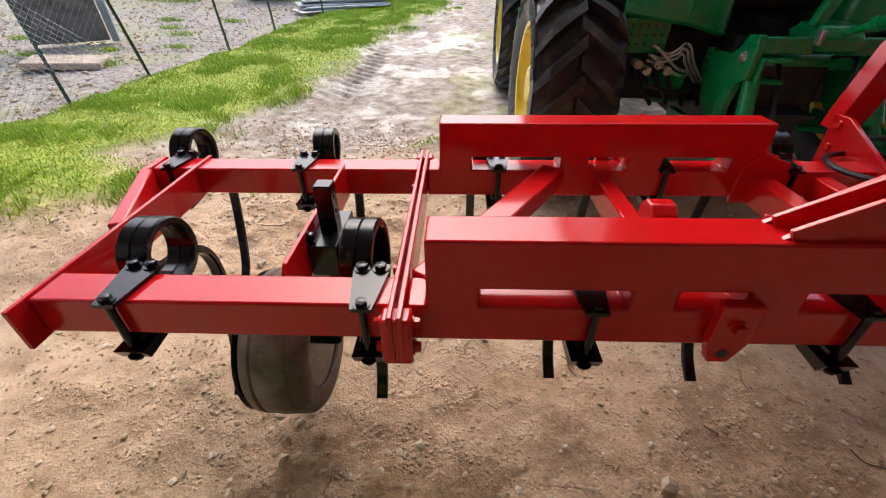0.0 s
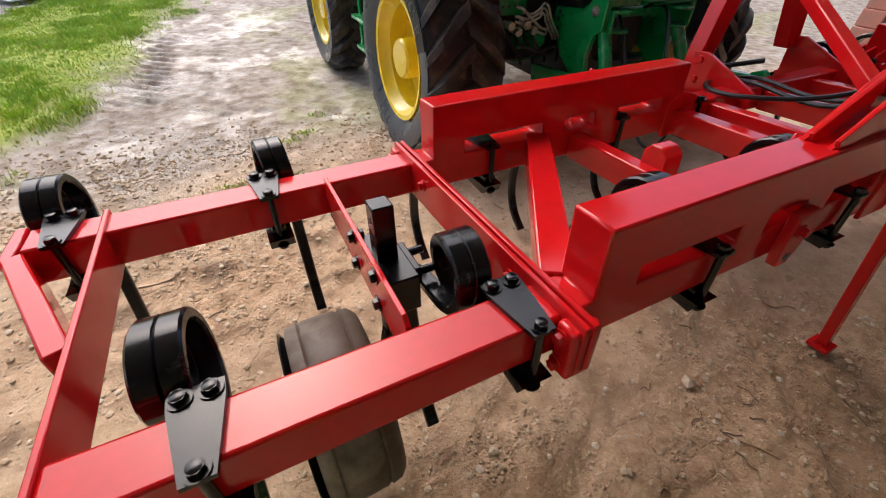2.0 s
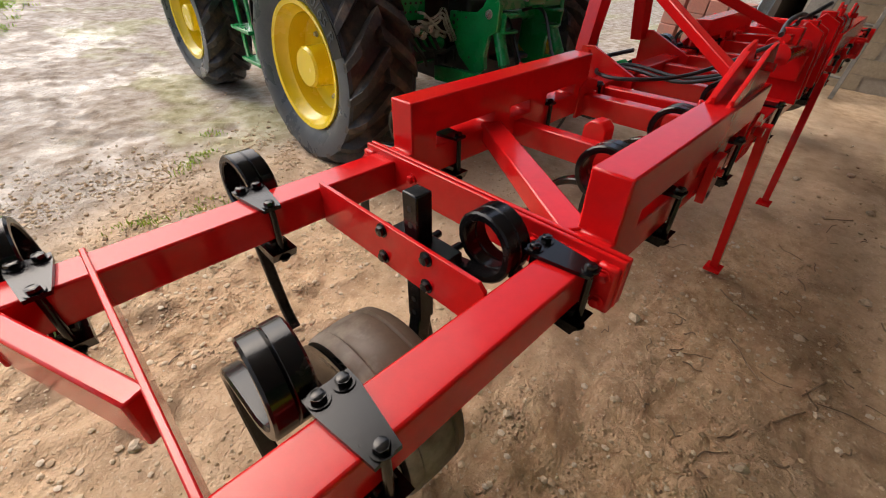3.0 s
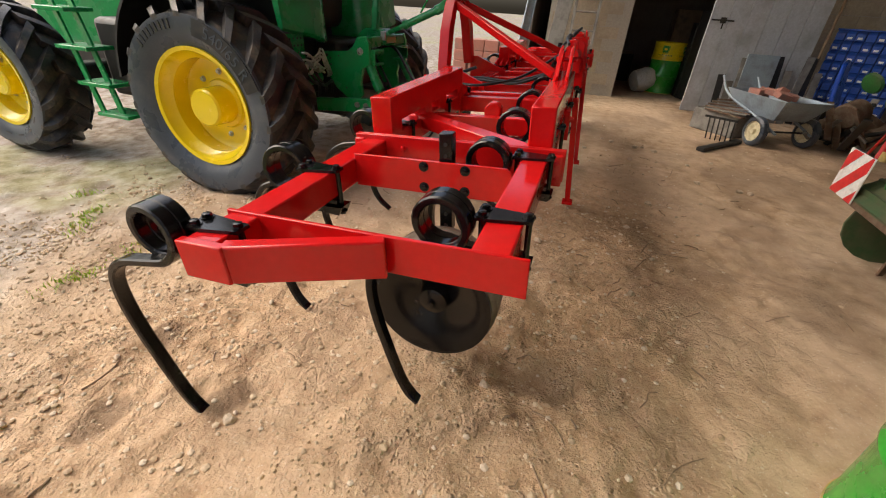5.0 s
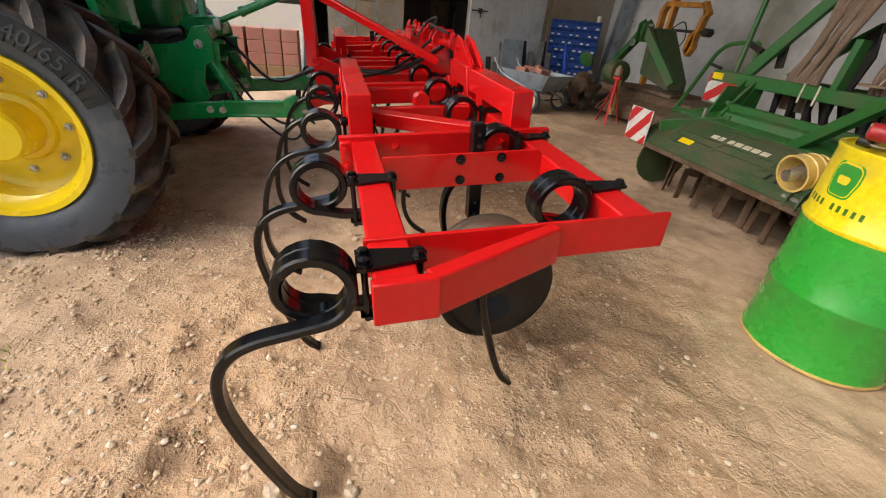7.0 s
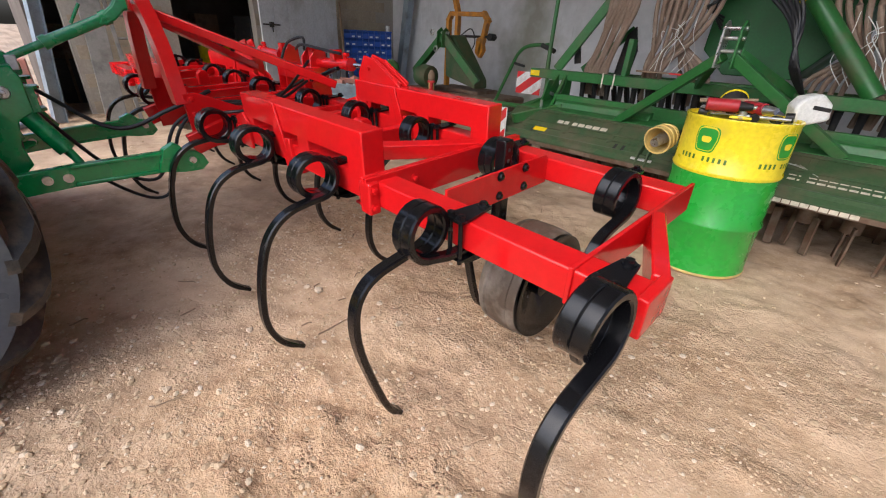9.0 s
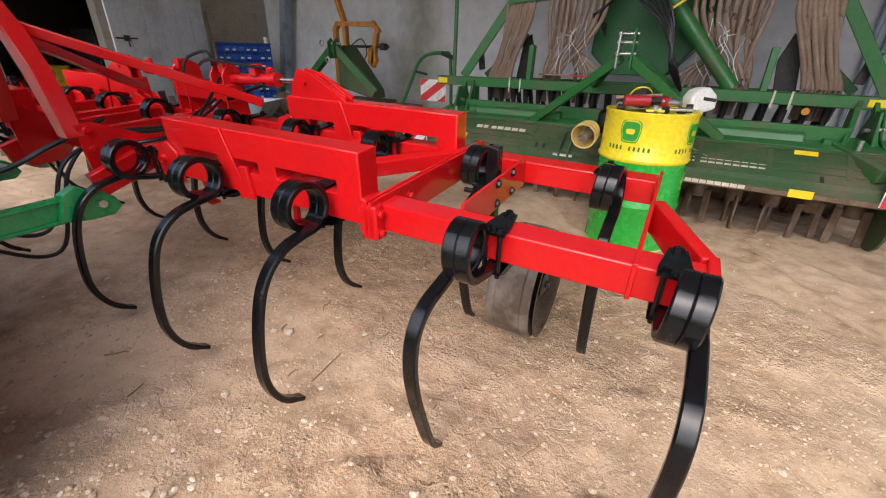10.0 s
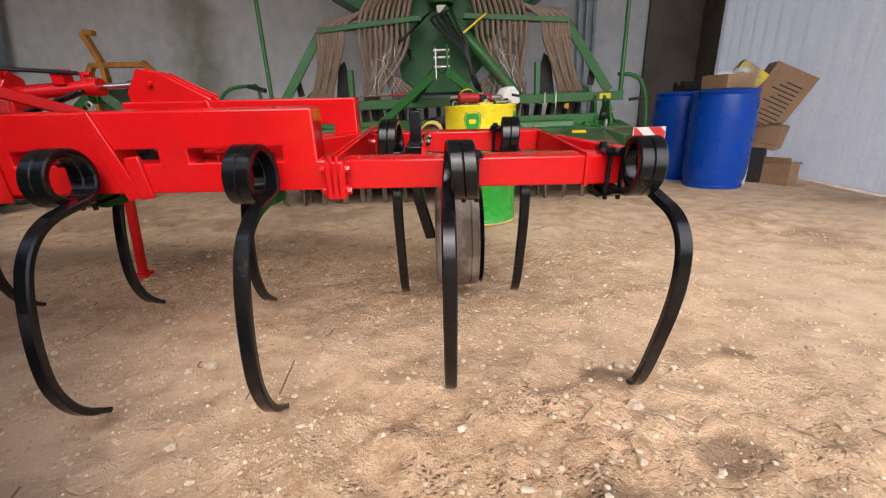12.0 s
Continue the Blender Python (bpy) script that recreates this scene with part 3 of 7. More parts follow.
def build_shed():
    bm = box(B(), SIDE, GX + 0.2, BACK - 0.2, BACK, -0.2, 4.3)
    tagged(part("wall_back", bm, WHITEWASH), "whitewashed concrete block back wall with dark stains", "wall", kind="structure")
    bm = B()
    for y0, y1, z0 in ((BACK, -1.5, -0.2), (-0.15, 1.3, -0.2), (-1.5, -0.15, 2.3)):
        prism(bm, [(y0, z0), (y1, z0), (y1, roof_z(y1) - 0.025), (y0, roof_z(y0) - 0.025)], GX, GX + 0.2, "x")
    tagged(part("wall_gable", bm, MORTAR), "beige concrete block end wall with an open doorway", "wall", kind="structure")
    bm = B()
    for y0, y1 in ((-3.3, -3.2), (1.6, 1.7)):
        box(bm, GX, GX + 3.2, y0, y1, -0.2, 3.0)
    box(bm, GX + 3.2, GX + 3.3, -3.3, 1.7, -0.2, 3.0)
    box(bm, GX, GX + 3.3, -3.3, 1.7, 3.0, 3.1)
    tagged(part("wall_store", bm, DARKWALL), "dark store room behind the doorway", "wall", kind="structure")
    # corrugated side wall; unseen beyond y = -1, run on to cut side light
    bm = B()
    n, y0, y1 = 420, -4.2, 2.1
    rows = []
    for i in range(n + 1):
        y = y0 + (y1 - y0) * i / n
        x = SIDE + 0.022 * (0.5 + 0.5 * math.cos(math.tau * y / 0.22)) ** 5 + 0.002 * math.sin(math.tau * y / 0.055)
        rows.append([bm.verts.new((x + d, y, z)) for d, z in ((0, 0.02), (0, roof_z(y) - 0.03), (-0.03, roof_z(y) - 0.03), (-0.03, 0.02))])
    for a, b in zip(rows, rows[1:]):
        for k in range(4):
            bm.faces.new((a[k], a[(k + 1) % 4], b[(k + 1) % 4], b[k]))
    tagged(part("wall_side", bm, SHEET), "white translucent corrugated sheet side wall", "wall", kind="structure")
    bm = box(B(), SIDE + 0.02, -2.5, BACK + 0.003, BACK + 0.06, 0.0, 4.2)
    tagged(part("door_back", bm, DARKWALL, bevel=0.006), "plain brown boarded panel door in the back wall", "door", kind="structure")
    bm = box(B(), SIDE - 0.04, SIDE + 0.004, BACK, -4.19, 0.0, 4.25)
    tagged(part("wall_corner", bm, DARKWALL), "brown boarded return beside the corrugated sheet", "wall", kind="structure")
    # roof out of view, its height set by the light wanted inside
    bm = B()
    n = 260
    rows = []
    for i in range(n + 1):
        x = SIDE - 0.3 + (GX + 0.8 - SIDE) * i / n
        d = 0.02 * math.sin(math.tau * x / 0.18)
        rows.append([bm.verts.new((x, y, z + d)) for y, z in ((EAVE, EAVE_Z), (BACK - 0.4, roof_z(BACK - 0.4)), (BACK - 0.4, roof_z(BACK - 0.4) + 0.05), (EAVE, EAVE_Z + 0.05))])
    for a, b in zip(rows, rows[1:]):
        for k in range(4):
            bm.faces.new((a[k], a[(k + 1) % 4], b[(k + 1) % 4], b[k]))
    tagged(part("ceiling", bm, ROOF), "corrugated fibre cement roof underside", "roof", kind="structure")
    # open sheet-metal door leaf
    door = thing("door_leaf", "pale grey sheet metal door leaf standing open beside the doorway", "door", pose(7.98, -1.28, 0, 0, 0, 9), kind="structure")
    bm = B()
    m = pose(0, 0, 0, 0, 0, -3)
    for k in range(6):
        box(bm, -0.02, 0.02, -1.62 + k * 0.27, -1.62 + k * 0.27 + 0.262, 0.03, 2.35, m)
    part("panel", bm, surface("grey_door_paint", (0.5, 0.53, 0.56), (0.35, 0.36, 0.36), 0.3, 2.2, 0.5, fine=30, relief=0.1), door, bevel=0.004)
    bm = rod(B(), (-0.06, -0.35, 1.42), (-0.06, -0.02, 1.42), 0.012)
    rod(bm, (-0.06, -0.2, 1.30), (-0.06, -0.2, 1.44), 0.01)
    box(bm, -0.05, -0.015, -0.24, -0.16, 1.38, 1.46)
    part("latch", bm, DARK, door, "dark iron latch bolt")
    # steel post in the corner
    bm = beam(B(), (8.2, -4.5, 0), (7.4, -4.5, 4.3), 0.16, 0.16, (0, 1, 0))
    tagged(part("post_corner", bm, BLUEGREY, bevel=0.004), "blue-grey steel roof post", "post", kind="structure")
    bm = B()
    for dx in (-0.07, 0.07):
        box(bm, -0.05, 0.05, dx - 0.005, dx + 0.005, 0, 3.7)
    box(bm, -0.004, 0.004, -0.07, 0.07, 0, 3.7)
    tagged(part("post_front", bm, BLUEGREY, m=pose(8.15, 1.75, 0, 6, 0, 20)), "blue-grey steel roof post by the opening", "post", kind="structure")
    bm = B()
    for k in range(3):
        rod(bm, (-1.4 - 0.12 * k, BACK + 0.08, 0), (-1.35 - 0.12 * k, BACK + 0.08, 4.2), 0.03)
    tagged(part("pipe_back", bm, BLUEGREY), "grey steel pipes standing against the wall", "pipe", kind="structure")


build_shed()


# ---- cultivator ----
CX = 3.25          # its middle
RV, FV = 0.0, 0.738  # rear and front bar, along the machine
cult = thing("cultivator", "freshly painted red spring tine cultivator with black tines", "cultivator", pose(0.0147, 0.386, -0.014, -3.6, -1.0, 0))
BAR_W, BAR_H, BZ = 0.105, 0.102, 0.812


def red_box(name, x0, x1, v0, v1, w0, w1, bevel=0.007, label=""):
    return part(name, box(B(), x0, x1, v0, v1, w0, w1), RED, cult, label, bevel)


def both(x0, x1):
    """A stretch of the machine and its mirror image."""
    return ((x0, x1), (2 * CX - x1, 2 * CX - x0))


def tine_curve(s, deep):
    """Line of one pig-tail tine from the clamp under the bar, twice round the coil, down to the point. s: side of the coil; deep: fuller curve."""
    cy, cz, r = 0.176, 0.036, 0.080
    pts = [Vector((0, y, -0.052 - 0.014)) for y in (-0.06, 0.0, 0.06)]
    pts += [Vector((0, 0.11, -0.062))]
    n = 44
    for k in range(n + 1):
        a = -math.pi / 2 + math.tau * 2 * k / n
        pts.append(Vector((s * 0.040 * 2 * k / n, cy + r * math.cos(a), cz + r * math.sin(a))))
    x = s * 0.080
    if deep:
        line = [(0.176, -0.044), (0.25, -0.050), (0.315, -0.063), (0.375, -0.097), (0.422, -0.152), (0.455, -0.228), (0.480, -0.32), (0.497, -0.42), (0.500, -0.51), (0.480, -0.592), (0.440, -0.658), (0.372, -0.715)]
    else:
        line = [(0.176, -0.044), (0.25, -0.056), (0.315, -0.068), (0.365, -0.092), (0.400, -0.135), (0.417, -0.195), (0.419, -0.275), (0.405, -0.37), (0.386, -0.45), (0.363, -0.54), (0.336, -0.63), (0.308, -0.69), (0.272, -0.730)]
    low = spline([(x, v, w) for v, w in line], 6)
    return pts + low[1:]


def end_taper(t):
    return 1.0 if t < 0.97 else 0.75


TINES = {(s, k): finish(strip(B(), tine_curve(s, k), 0.043, 0.025, end_taper), "tine", BLACK) for s in (1, -1) for k in (0, 1)}
BOLT = bolt_mesh("bolt", 0.0145, 0.0135, BLACK)
REDBOLT = bolt_mesh("bolt", 0.014, 0.016, RED)


def clamp_meshes():
    plate = prism(B(), [(-0.024, -0.078), (0.024, -0.078), (0.043, 0.052), (0.043, 0.085), (-0.043, 0.085), (-0.043, 0.052)], 0.0525, 0.0625, "z")
    plate = finish(plate, "clamp_plate", BLACK)
    strap = rod(B(), (0, -0.066, 0.06), (0, -0.066, -0.105), 0.009)
    strap = finish(strap, "clamp_bolt", BLACK)
    low = B()
    prism(low, [(-0.085, -0.080), (-0.07, -0.112), (0.03, -0.104), (0.085, -0.082)], -0.036, 0.036, "x")
    for sx in (-0.0225, 0.0225):
        rod(low, (sx, 0.068, 0.055), (sx, 0.068, -0.10), 0.008)
    low = finish(low, "clamp_shoe", BLACK)
    return plate, strap, low


CLAMP = clamp_meshes()


def add_tine(x, v, s, deep=0):
    t = place("tine", TINES[s, deep], cult, pose(x, v, BZ))
    for name, me in zip(("clamp_plate", "clamp_bolt", "clamp_shoe"), CLAMP):
        place(name, me, t)
    for bx, bv in ((0, -0.063), (-0.0225, 0.066), (0.0225, 0.066)):
        place("bolt", BOLT, t, pose(bx, bv, 0.0625, 0, 0, 17 * (1 + bx * 100)))
    place("bolt", BOLT, t, pose(0, -0.066, -0.104, 180))


FRONT = [(0.275, -1), (0.768, 1), (1.50, -1), (2.10, -1), (2.55, 1)]
REAR = [(0.577, -1), (1.145, -1), (1.65, 1), (2.215, 1), (2.82, 1)]
for rows, v in ((FRONT, FV), (REAR, RV)):
    for x, s in rows:
        deep = int(x > 1.2)
        add_tine(x, v, s, deep)
        if v < 0.5 or x > 1.6:      # the far front section carries none yet
            add_tine(2 * CX - x, v, -s, deep)


def bars():
    for (x0, x1), (y0, y1) in zip(both(0.376, 1.21), both(0.20, 1.21)):
        red_box("rear_bar", x0, x1, RV - BAR_W / 2, RV + BAR_W / 2, BZ - BAR_H / 2, BZ + BAR_H / 2)
        red_box("front_bar", y0, y1, FV - BAR_W / 2, FV + BAR_W / 2, BZ - BAR_H / 2, BZ + BAR_H / 2)
    for side in (0, 1):
        def X(x):
            return 2 * CX - x if side else x
        # outer end: plate across the bars, and the cranked end of the front bar
        prism_x = sorted((X(0.362), X(0.376)))
        part("end_plate", prism(B(), [(-0.10, 0.752), (0.80, 0.757), (0.80, 0.872), (-0.10, 0.866)], *prism_x, "x"), RED, cult, bevel=0.003)
        part("end_cap", box(B(), *sorted((X(0.172), X(0.202))), FV - 0.095, FV + 0.058, 0.755, 0.869), RED, cult, bevel=0.005)
        bm = beam(B(), (X(0.196), FV - 0.075, 0.812), (X(0.354), 0.275, 0.811), 0.045, 0.114)
        part("end_brace", bm, RED, cult, bevel=0.006)
        # plate that carries the gauge wheel
        px = sorted((X(0.925), X(0.937)))
        part("wheel_plate", prism(B(), [(0.052, 0.752), (FV - 0.05, 0.752), (FV - 0.05, 0.884), (0.07, 0.884), (0.052, 0.867)], *px, "x"), RED, cult, bevel=0.002)
        for v in (0.225, 0.39):
            for w in (0.779, 0.861):
                place("bolt", BOLT, cult, pose(X(0.925), v, w, 0, -90 if not side else 90, 0))
                place("bolt", BOLT, cult, pose(X(0.937), v, w, 0, 90 if not side else -90, 0))
        # bolted flanges
        for a, b in ((1.205, 1.218), (1.225, 1.239)):
            part("flange", box(B(), *sorted((X(a), X(b))), -0.115, FV + 0.10, 0.754, 0.884), RED, cult, bevel=0.003)
        for v in (-0.08, FV + 0.078):
            part("flange_lug", box(B(), *sorted((X(1.188), X(1.256))), v - 0.03, v + 0.022, 0.737, 0.868), RED, cult, bevel=0.008)
            for w in (0.765, 0.838):
                place("bolt", REDBOLT, cult, pose(X(1.188), v, w, 0, -90 if not side else 90, 0))
                place("bolt", REDBOLT, cult, pose(X(1.256), v, w, 0, 90 if not side else -90, 0))
            place("bolt", REDBOLT, cult, pose(X(1.205), 0.6 if v > 0 else 0.12, 0.83, 0, -90 if not side else 90, 0))
        # folding section: lower tube, raised tube, blocks between them
        for v in (RV, FV):
            lo, hi = v - BAR_W / 2, v + BAR_W / 2
            xs = [X(x) for x in (1.24, 1.285, 1.40, 1.72, 1.82, 1.96, 2.08, 2.32, 2.43)]
            beam_cells = {(i, 0) for i in range(8)} | {(i, 1) for i in (1, 3, 5, 7)} | {(i, 2) for i in range(1, 8)}
            part("fold_beam", cells(B(), xs, [BZ - 0.051, BZ + 0.051, 0.912, 1.034], beam_cells, lo, hi), RED, cult, bevel=0.006)
        # slanted straps on the front and rear faces
        for v, o in ((FV + BAR_W / 2 + 0.006, 1), (RV + BAR_W / 2 + 0.006, 1)):
            part("strap", beam(B(), (X(2.03), v, 1.03), (X(1.93), v, 0.745), 0.012, 0.055, (1, 0, 0)), RED, cult, bevel=0.004)
            part("strap_lug", beam(B(), (X(1.905), v, 0.89), (X(1.89), v, 0.745), 0.02, 0.05, (1, 0, 0)), RED, cult, bevel=0.005)
        # diagonal and cross members
        part("diagonal", beam(B(), (X(1.70), FV - 0.05, 0.845), (X(1.275), 0.045, 0.835), 0.085, 0.07), RED, cult, bevel=0.006)
        part("cross_member", beam(B(), (X(1.88), 0.05, 0.80), (X(1.88), FV - 0.05, 0.80), 0.06, 0.095), RED, cult, bevel=0.006)
        bm = prism(B(), [(0.30, 0.79), (0.40, 0.79), (0.395, 0.89), (0.37, 0.915), (0.33, 0.915), (0.305, 0.89)], *sorted((X(1.90), X(1.975))), "x")
        part("stop_lug", bm, RED, cult, bevel=0.006)
        part("cross_member", beam(B(), (X(2.44), 0.05, 0.80), (X(2.44), FV - 0.05, 0.80), 0.07, 0.10), RED, cult, bevel=0.006)
        # gusset and lug of the folding ram
        for v in (-0.035, 0.028):
            bm = prism(B(), [(X(1.98), 1.032), (X(2.22), 1.165), (X(2.32), 1.185), (X(2.39), 1.08), (X(2.38), 0.80), (X(2.30), 0.80), (X(2.25), 1.03)], v, v + 0.014, "y")
            part("ram_lug", bm, RED, cult, bevel=0.002)
        for v in (-0.034, 0.022):
            part("ram_gusset", beam(B(), (X(2.0), v, 1.03), (X(2.22), v, 1.14), 0.012, 0.055), RED, cult, bevel=0.002)
        part("ram_pin", rod(B(), (X(2.27), -0.06, 1.115), (X(2.27), 0.06, 1.115), 0.014), RED, cult)
        part("ram_rod", rod(B(), (X(2.27), -0.002, 1.115), (X(2.62), -0.01, 1.105), 0.014), CHROME, cult, "bright chrome piston rod")
        bm = rod(B(), (X(2.56), -0.01, 1.107), (X(2.98), -0.02, 1.085), 0.036, 20)
        rod(bm, (X(2.545), -0.01, 1.107), (X(2.60), -0.01, 1.105), 0.042, 20)
        rod(bm, (X(2.62), -0.01, 1.105), (X(2.62), -0.01, 1.175), 0.014)
        rod(bm, (X(2.62), -0.01, 1.165), (X(2.58), -0.01, 1.165), 0.012)
        part("ram", bm, RED, cult)
        # hinge ears by the middle section
        for v in (RV, FV):
            for o in (-0.06, 0.0, 0.055):
                bm = prism(B(), [(X(2.36), 0.74), (X(2.50), 0.74), (X(2.56), 0.80), (X(2.52), 0.90), (X(2.42), 0.93), (X(2.36), 0.88)], v + o, v + o + 0.014, "y")
                part("hinge_ear", bm, RED, cult, bevel=0.003)
            part("hinge_pin", rod(B(), (X(2.47), v - 0.09, 0.845), (X(2.47), v + 0.09, 0.845), 0.018), RED, cult)
        # parking stands on the rear bar
        st = part("stand", beam(B(), (X(2.60), -0.075, 0.84), (X(2.735), -0.12, 0.04), 0.04, 0.04, (0, 1, 0)), RED, cult, bevel=0.004)
        part("stand_foot", box(B(), X(2.735) - 0.04, X(2.735) + 0.04, -0.16, -0.08, 0.012, 0.034), RED, st, bevel=0.003)
        bm = prism(B(), [(X(1.90), 0.90), (X(1.985), 0.90), (X(1.985), 0.79), (X(1.96), 0.735), (X(1.915), 0.735), (X(1.90), 0.79)], -0.082, -0.054, "y")
        lug = part("tow_lug", bm, RED, cult, bevel=0.004)
        place("bolt", REDBOLT, lug, pose(X(1.942), -0.082, 0.845, 90, 0, 0))
        part("lug_hole", rod(B(), (X(1.938), -0.0845, 0.765), (X(1.938), -0.05, 0.765), 0.012), DARK, lug)
        # tower legs and long struts
        leg = prism(B(), [(X(2.838), 0.93), (X(2.93), 0.93), (X(2.95), 0.98), (X(3.03), 1.23), (X(3.10), 1.36), (X(3.225), 1.44), (X(3.215), 1.505), (X(3.13), 1.505), (X(3.01), 1.39), (X(2.91), 1.23), (X(2.85), 1.0)], 0.94, 1.015, "y")
        part("tower_leg", leg, RED, cult, bevel=0.003)
        foot = prism(B(), [(0.80, 0.66), (0.965, 0.66), (0.974, 0.987), (0.90, 0.99), (0.63, 0.865), (0.63, 0.80)], *sorted((X(2.842), X(2.862))), "x")
        foot = part("hitch_plate", foot, RED, cult, bevel=0.003)
        for w in (0.955, 0.865):
            part("bolt", lathe(B(), [(0.001, 0.012), (0.014, 0.010), (0.018, 0.0)], 12, pose(X(2.842), 0.93, w, 0, 90 if side else -90, 0)), RED, foot)
        part("strut", beam(B(), (X(3.14), 0.985, 1.42), (X(2.60), 0.09, 0.985), 0.05, 0.05), RED, cult, bevel=0.006)
        part("hitch_arm", beam(B(), (X(2.74), FV, 0.80), (X(2.74), 1.02, 0.72), 0.05, 0.12), RED, cult, bevel=0.005)
        part("link_pin", rod(B(), (X(2.62), 1.06, 0.665), (X(2.80), 1.06, 0.665), 0.018), STEEL, cult)
        # gauge wheel
        part("wheel_post", box(B(), *sorted((X(0.952), X(1.002))), 0.285, 0.337, 0.585, 0.985), BLACK, cult, bevel=0.004)
        part("wheel_arm", beam(B(), (X(0.977), 0.311, 0.60), (X(0.925), 0.292, 0.39), 0.05, 0.04, (0, 1, 0)), BLACK, cult, bevel=0.005)
        clampbox = box(B(), *sorted((X(0.937), X(1.02))), 0.20, 0.41, 0.745, 0.845)
        box(clampbox, *sorted((X(0.95), X(1.045))), 0.25, 0.37, 0.77, 0.82)
        rod(clampbox, (X(0.99), 0.42, 0.80), (X(0.99), 0.36, 0.80), 0.012)
        rod(clampbox, (X(1.0), 0.27, 0.795), (X(1.09), 0.27, 0.795), 0.011)
        rod(clampbox, (X(1.0), 0.35, 0.795), (X(1.09), 0.35, 0.795), 0.011)
        part("post_clamp", clampbox, BLACK, cult, bevel=0.004)
        for w in (0.90, 0.945, 0.66, 0.61):
            part("pin_hole", rod(B(), (X(0.951), 0.311, w), (X(1.0035), 0.311, w), 0.008), DARK, cult)
        gauge(X(0.795), 0.285, 0.398, -1 if not side else 1, X)
    # middle section
    for v in (RV, FV):
        red_box("middle_bar", 2.44, 2 * CX - 2.44, v - BAR_W / 2, v + BAR_W / 2, BZ - 0.051, BZ + 0.051)
    for x in (2.66, 3.05, 3.45, 3.84):
        part("cross_member", beam(B(), (x, 0.05, 0.80), (x, FV - 0.05, 0.80), 0.06, 0.09), RED, cult, bevel=0.006)
    red_box("ram_bridge", 2.95, 3.55, -0.06, 0.06, 0.95, 1.06)
    for x in (2.98, 3.10, 3.40, 3.52):
        part("bridge_ear", prism(B(), [(-0.09, 0.85), (0.07, 0.85), (0.06, 1.12), (0.0, 1.19), (-0.07, 1.15)], x - 0.008, x + 0.008, "x"), RED, cult, bevel=0.003)
    bm = box(B(), 3.16, 3.34, 0.97, 1.03, 1.40, 1.46)
    part("tower_head", bm, RED, cult, bevel=0.006)
    part("top_pin", rod(B(), (3.10, 1.005, 1.45), (3.40, 1.005, 1.45), 0.016), STEEL, cult)
    # hydraulic lines
    lines = [[(2.62, 0.02, 1.17), (2.85, 0.05, 1.19), (3.1, 0.05, 1.2), (3.25, 0.02, 1.16)],
             [(3.0, 0.06, 1.1), (2.85, 0.35, 0.93), (2.7, 0.6, 0.885), (2.72, 0.78, 0.88), (2.95, 0.9, 0.86)],
             [(3.06, 0.05, 1.17), (3.2, -0.02, 1.24), (3.35, 0.03, 1.2), (3.3, 0.12, 1.1)],
             [(2.98, 0.10, 0.97), (2.92, 0.4, 0.87), (2.96, 0.75, 0.88), (2.98, 1.02, 0.80), (2.97, 1.20, 0.50), (3.0, 1.42, 0.62), (3.05, 1.66, 1.0), (3.10, 1.86, 1.10), (3.14, 2.02, 1.06)],
             [(3.04, 0.10, 0.97), (3.0, 0.42, 0.875), (3.04, 0.78, 0.88), (3.04, 1.0, 0.74), (3.02, 1.18, 0.36), (3.06, 1.45, 0.52), (3.1, 1.72, 0.95), (3.14, 1.88, 1.04), (3.18, 2.02, 1.02)]]
    for k, line in enumerate(lines):
        part("hydraulic_hose", tube(B(), spline(line, 8), 0.010), BLACKHOSE, cult)
    part("hose_guard", beam(B(), (2.57, 0.08, 1.09), (2.86, 0.13, 0.99), 0.04, 0.025), BLACK, cult, bevel=0.008)
    for x in (2.72, 3.02, 3.5):
        part("valve", box(B(), x - 0.03, x + 0.03, -0.035, 0.03, 1.12, 1.19), RED, cult, bevel=0.004)


def gauge(x, v, w, out, X):
    """Rubber-tyred depth wheel with a dished black disc, its outer side towards out."""
    turn = pose(x, v, w, 0, 90 * out, 0)
    R = 0.25
    tyre = [(0.165, -0.098), (0.20, -0.105), (R - 0.02, -0.10), (R - 0.004, -0.085), (R, -0.06), (R - 0.006, -0.054), (R, -0.046), (R + 0.002, 0.0), (R, 0.046), (R - 0.006, 0.054), (R, 0.06), (R - 0.004, 0.085), (R - 0.012, 0.094), (0.20, 0.07), (0.165, 0.06)]
    wheel = place("gauge_wheel", finish(lathe(B(), [(0.17, -0.09), (0.17, 0.075), (0.235, 0.106), (0.240, 0.112), (0.225, 0.113), (0.16, 0.085), (0.055, 0.040), (0.055, 0.085), (0.03, 0.095), (0.001, 0.095)], 40), "gauge_wheel", BLACK), cult, turn)
    part("tyre", lathe(B(), tyre, 48, closed=True), surface("worn_rubber", (0.095, 0.068, 0.048), (0.34, 0.30, 0.255), 0.34, 5, 0.6, fine=60, relief=0.25), wheel, "worn dusty rubber tyre")
    place("bolt", BOLT, wheel, pose(0, 0, 0.095))
    part("axle", rod(B(), (x, v, w), (X(0.945), v, w), 0.02), BLACK, cult)


bars()


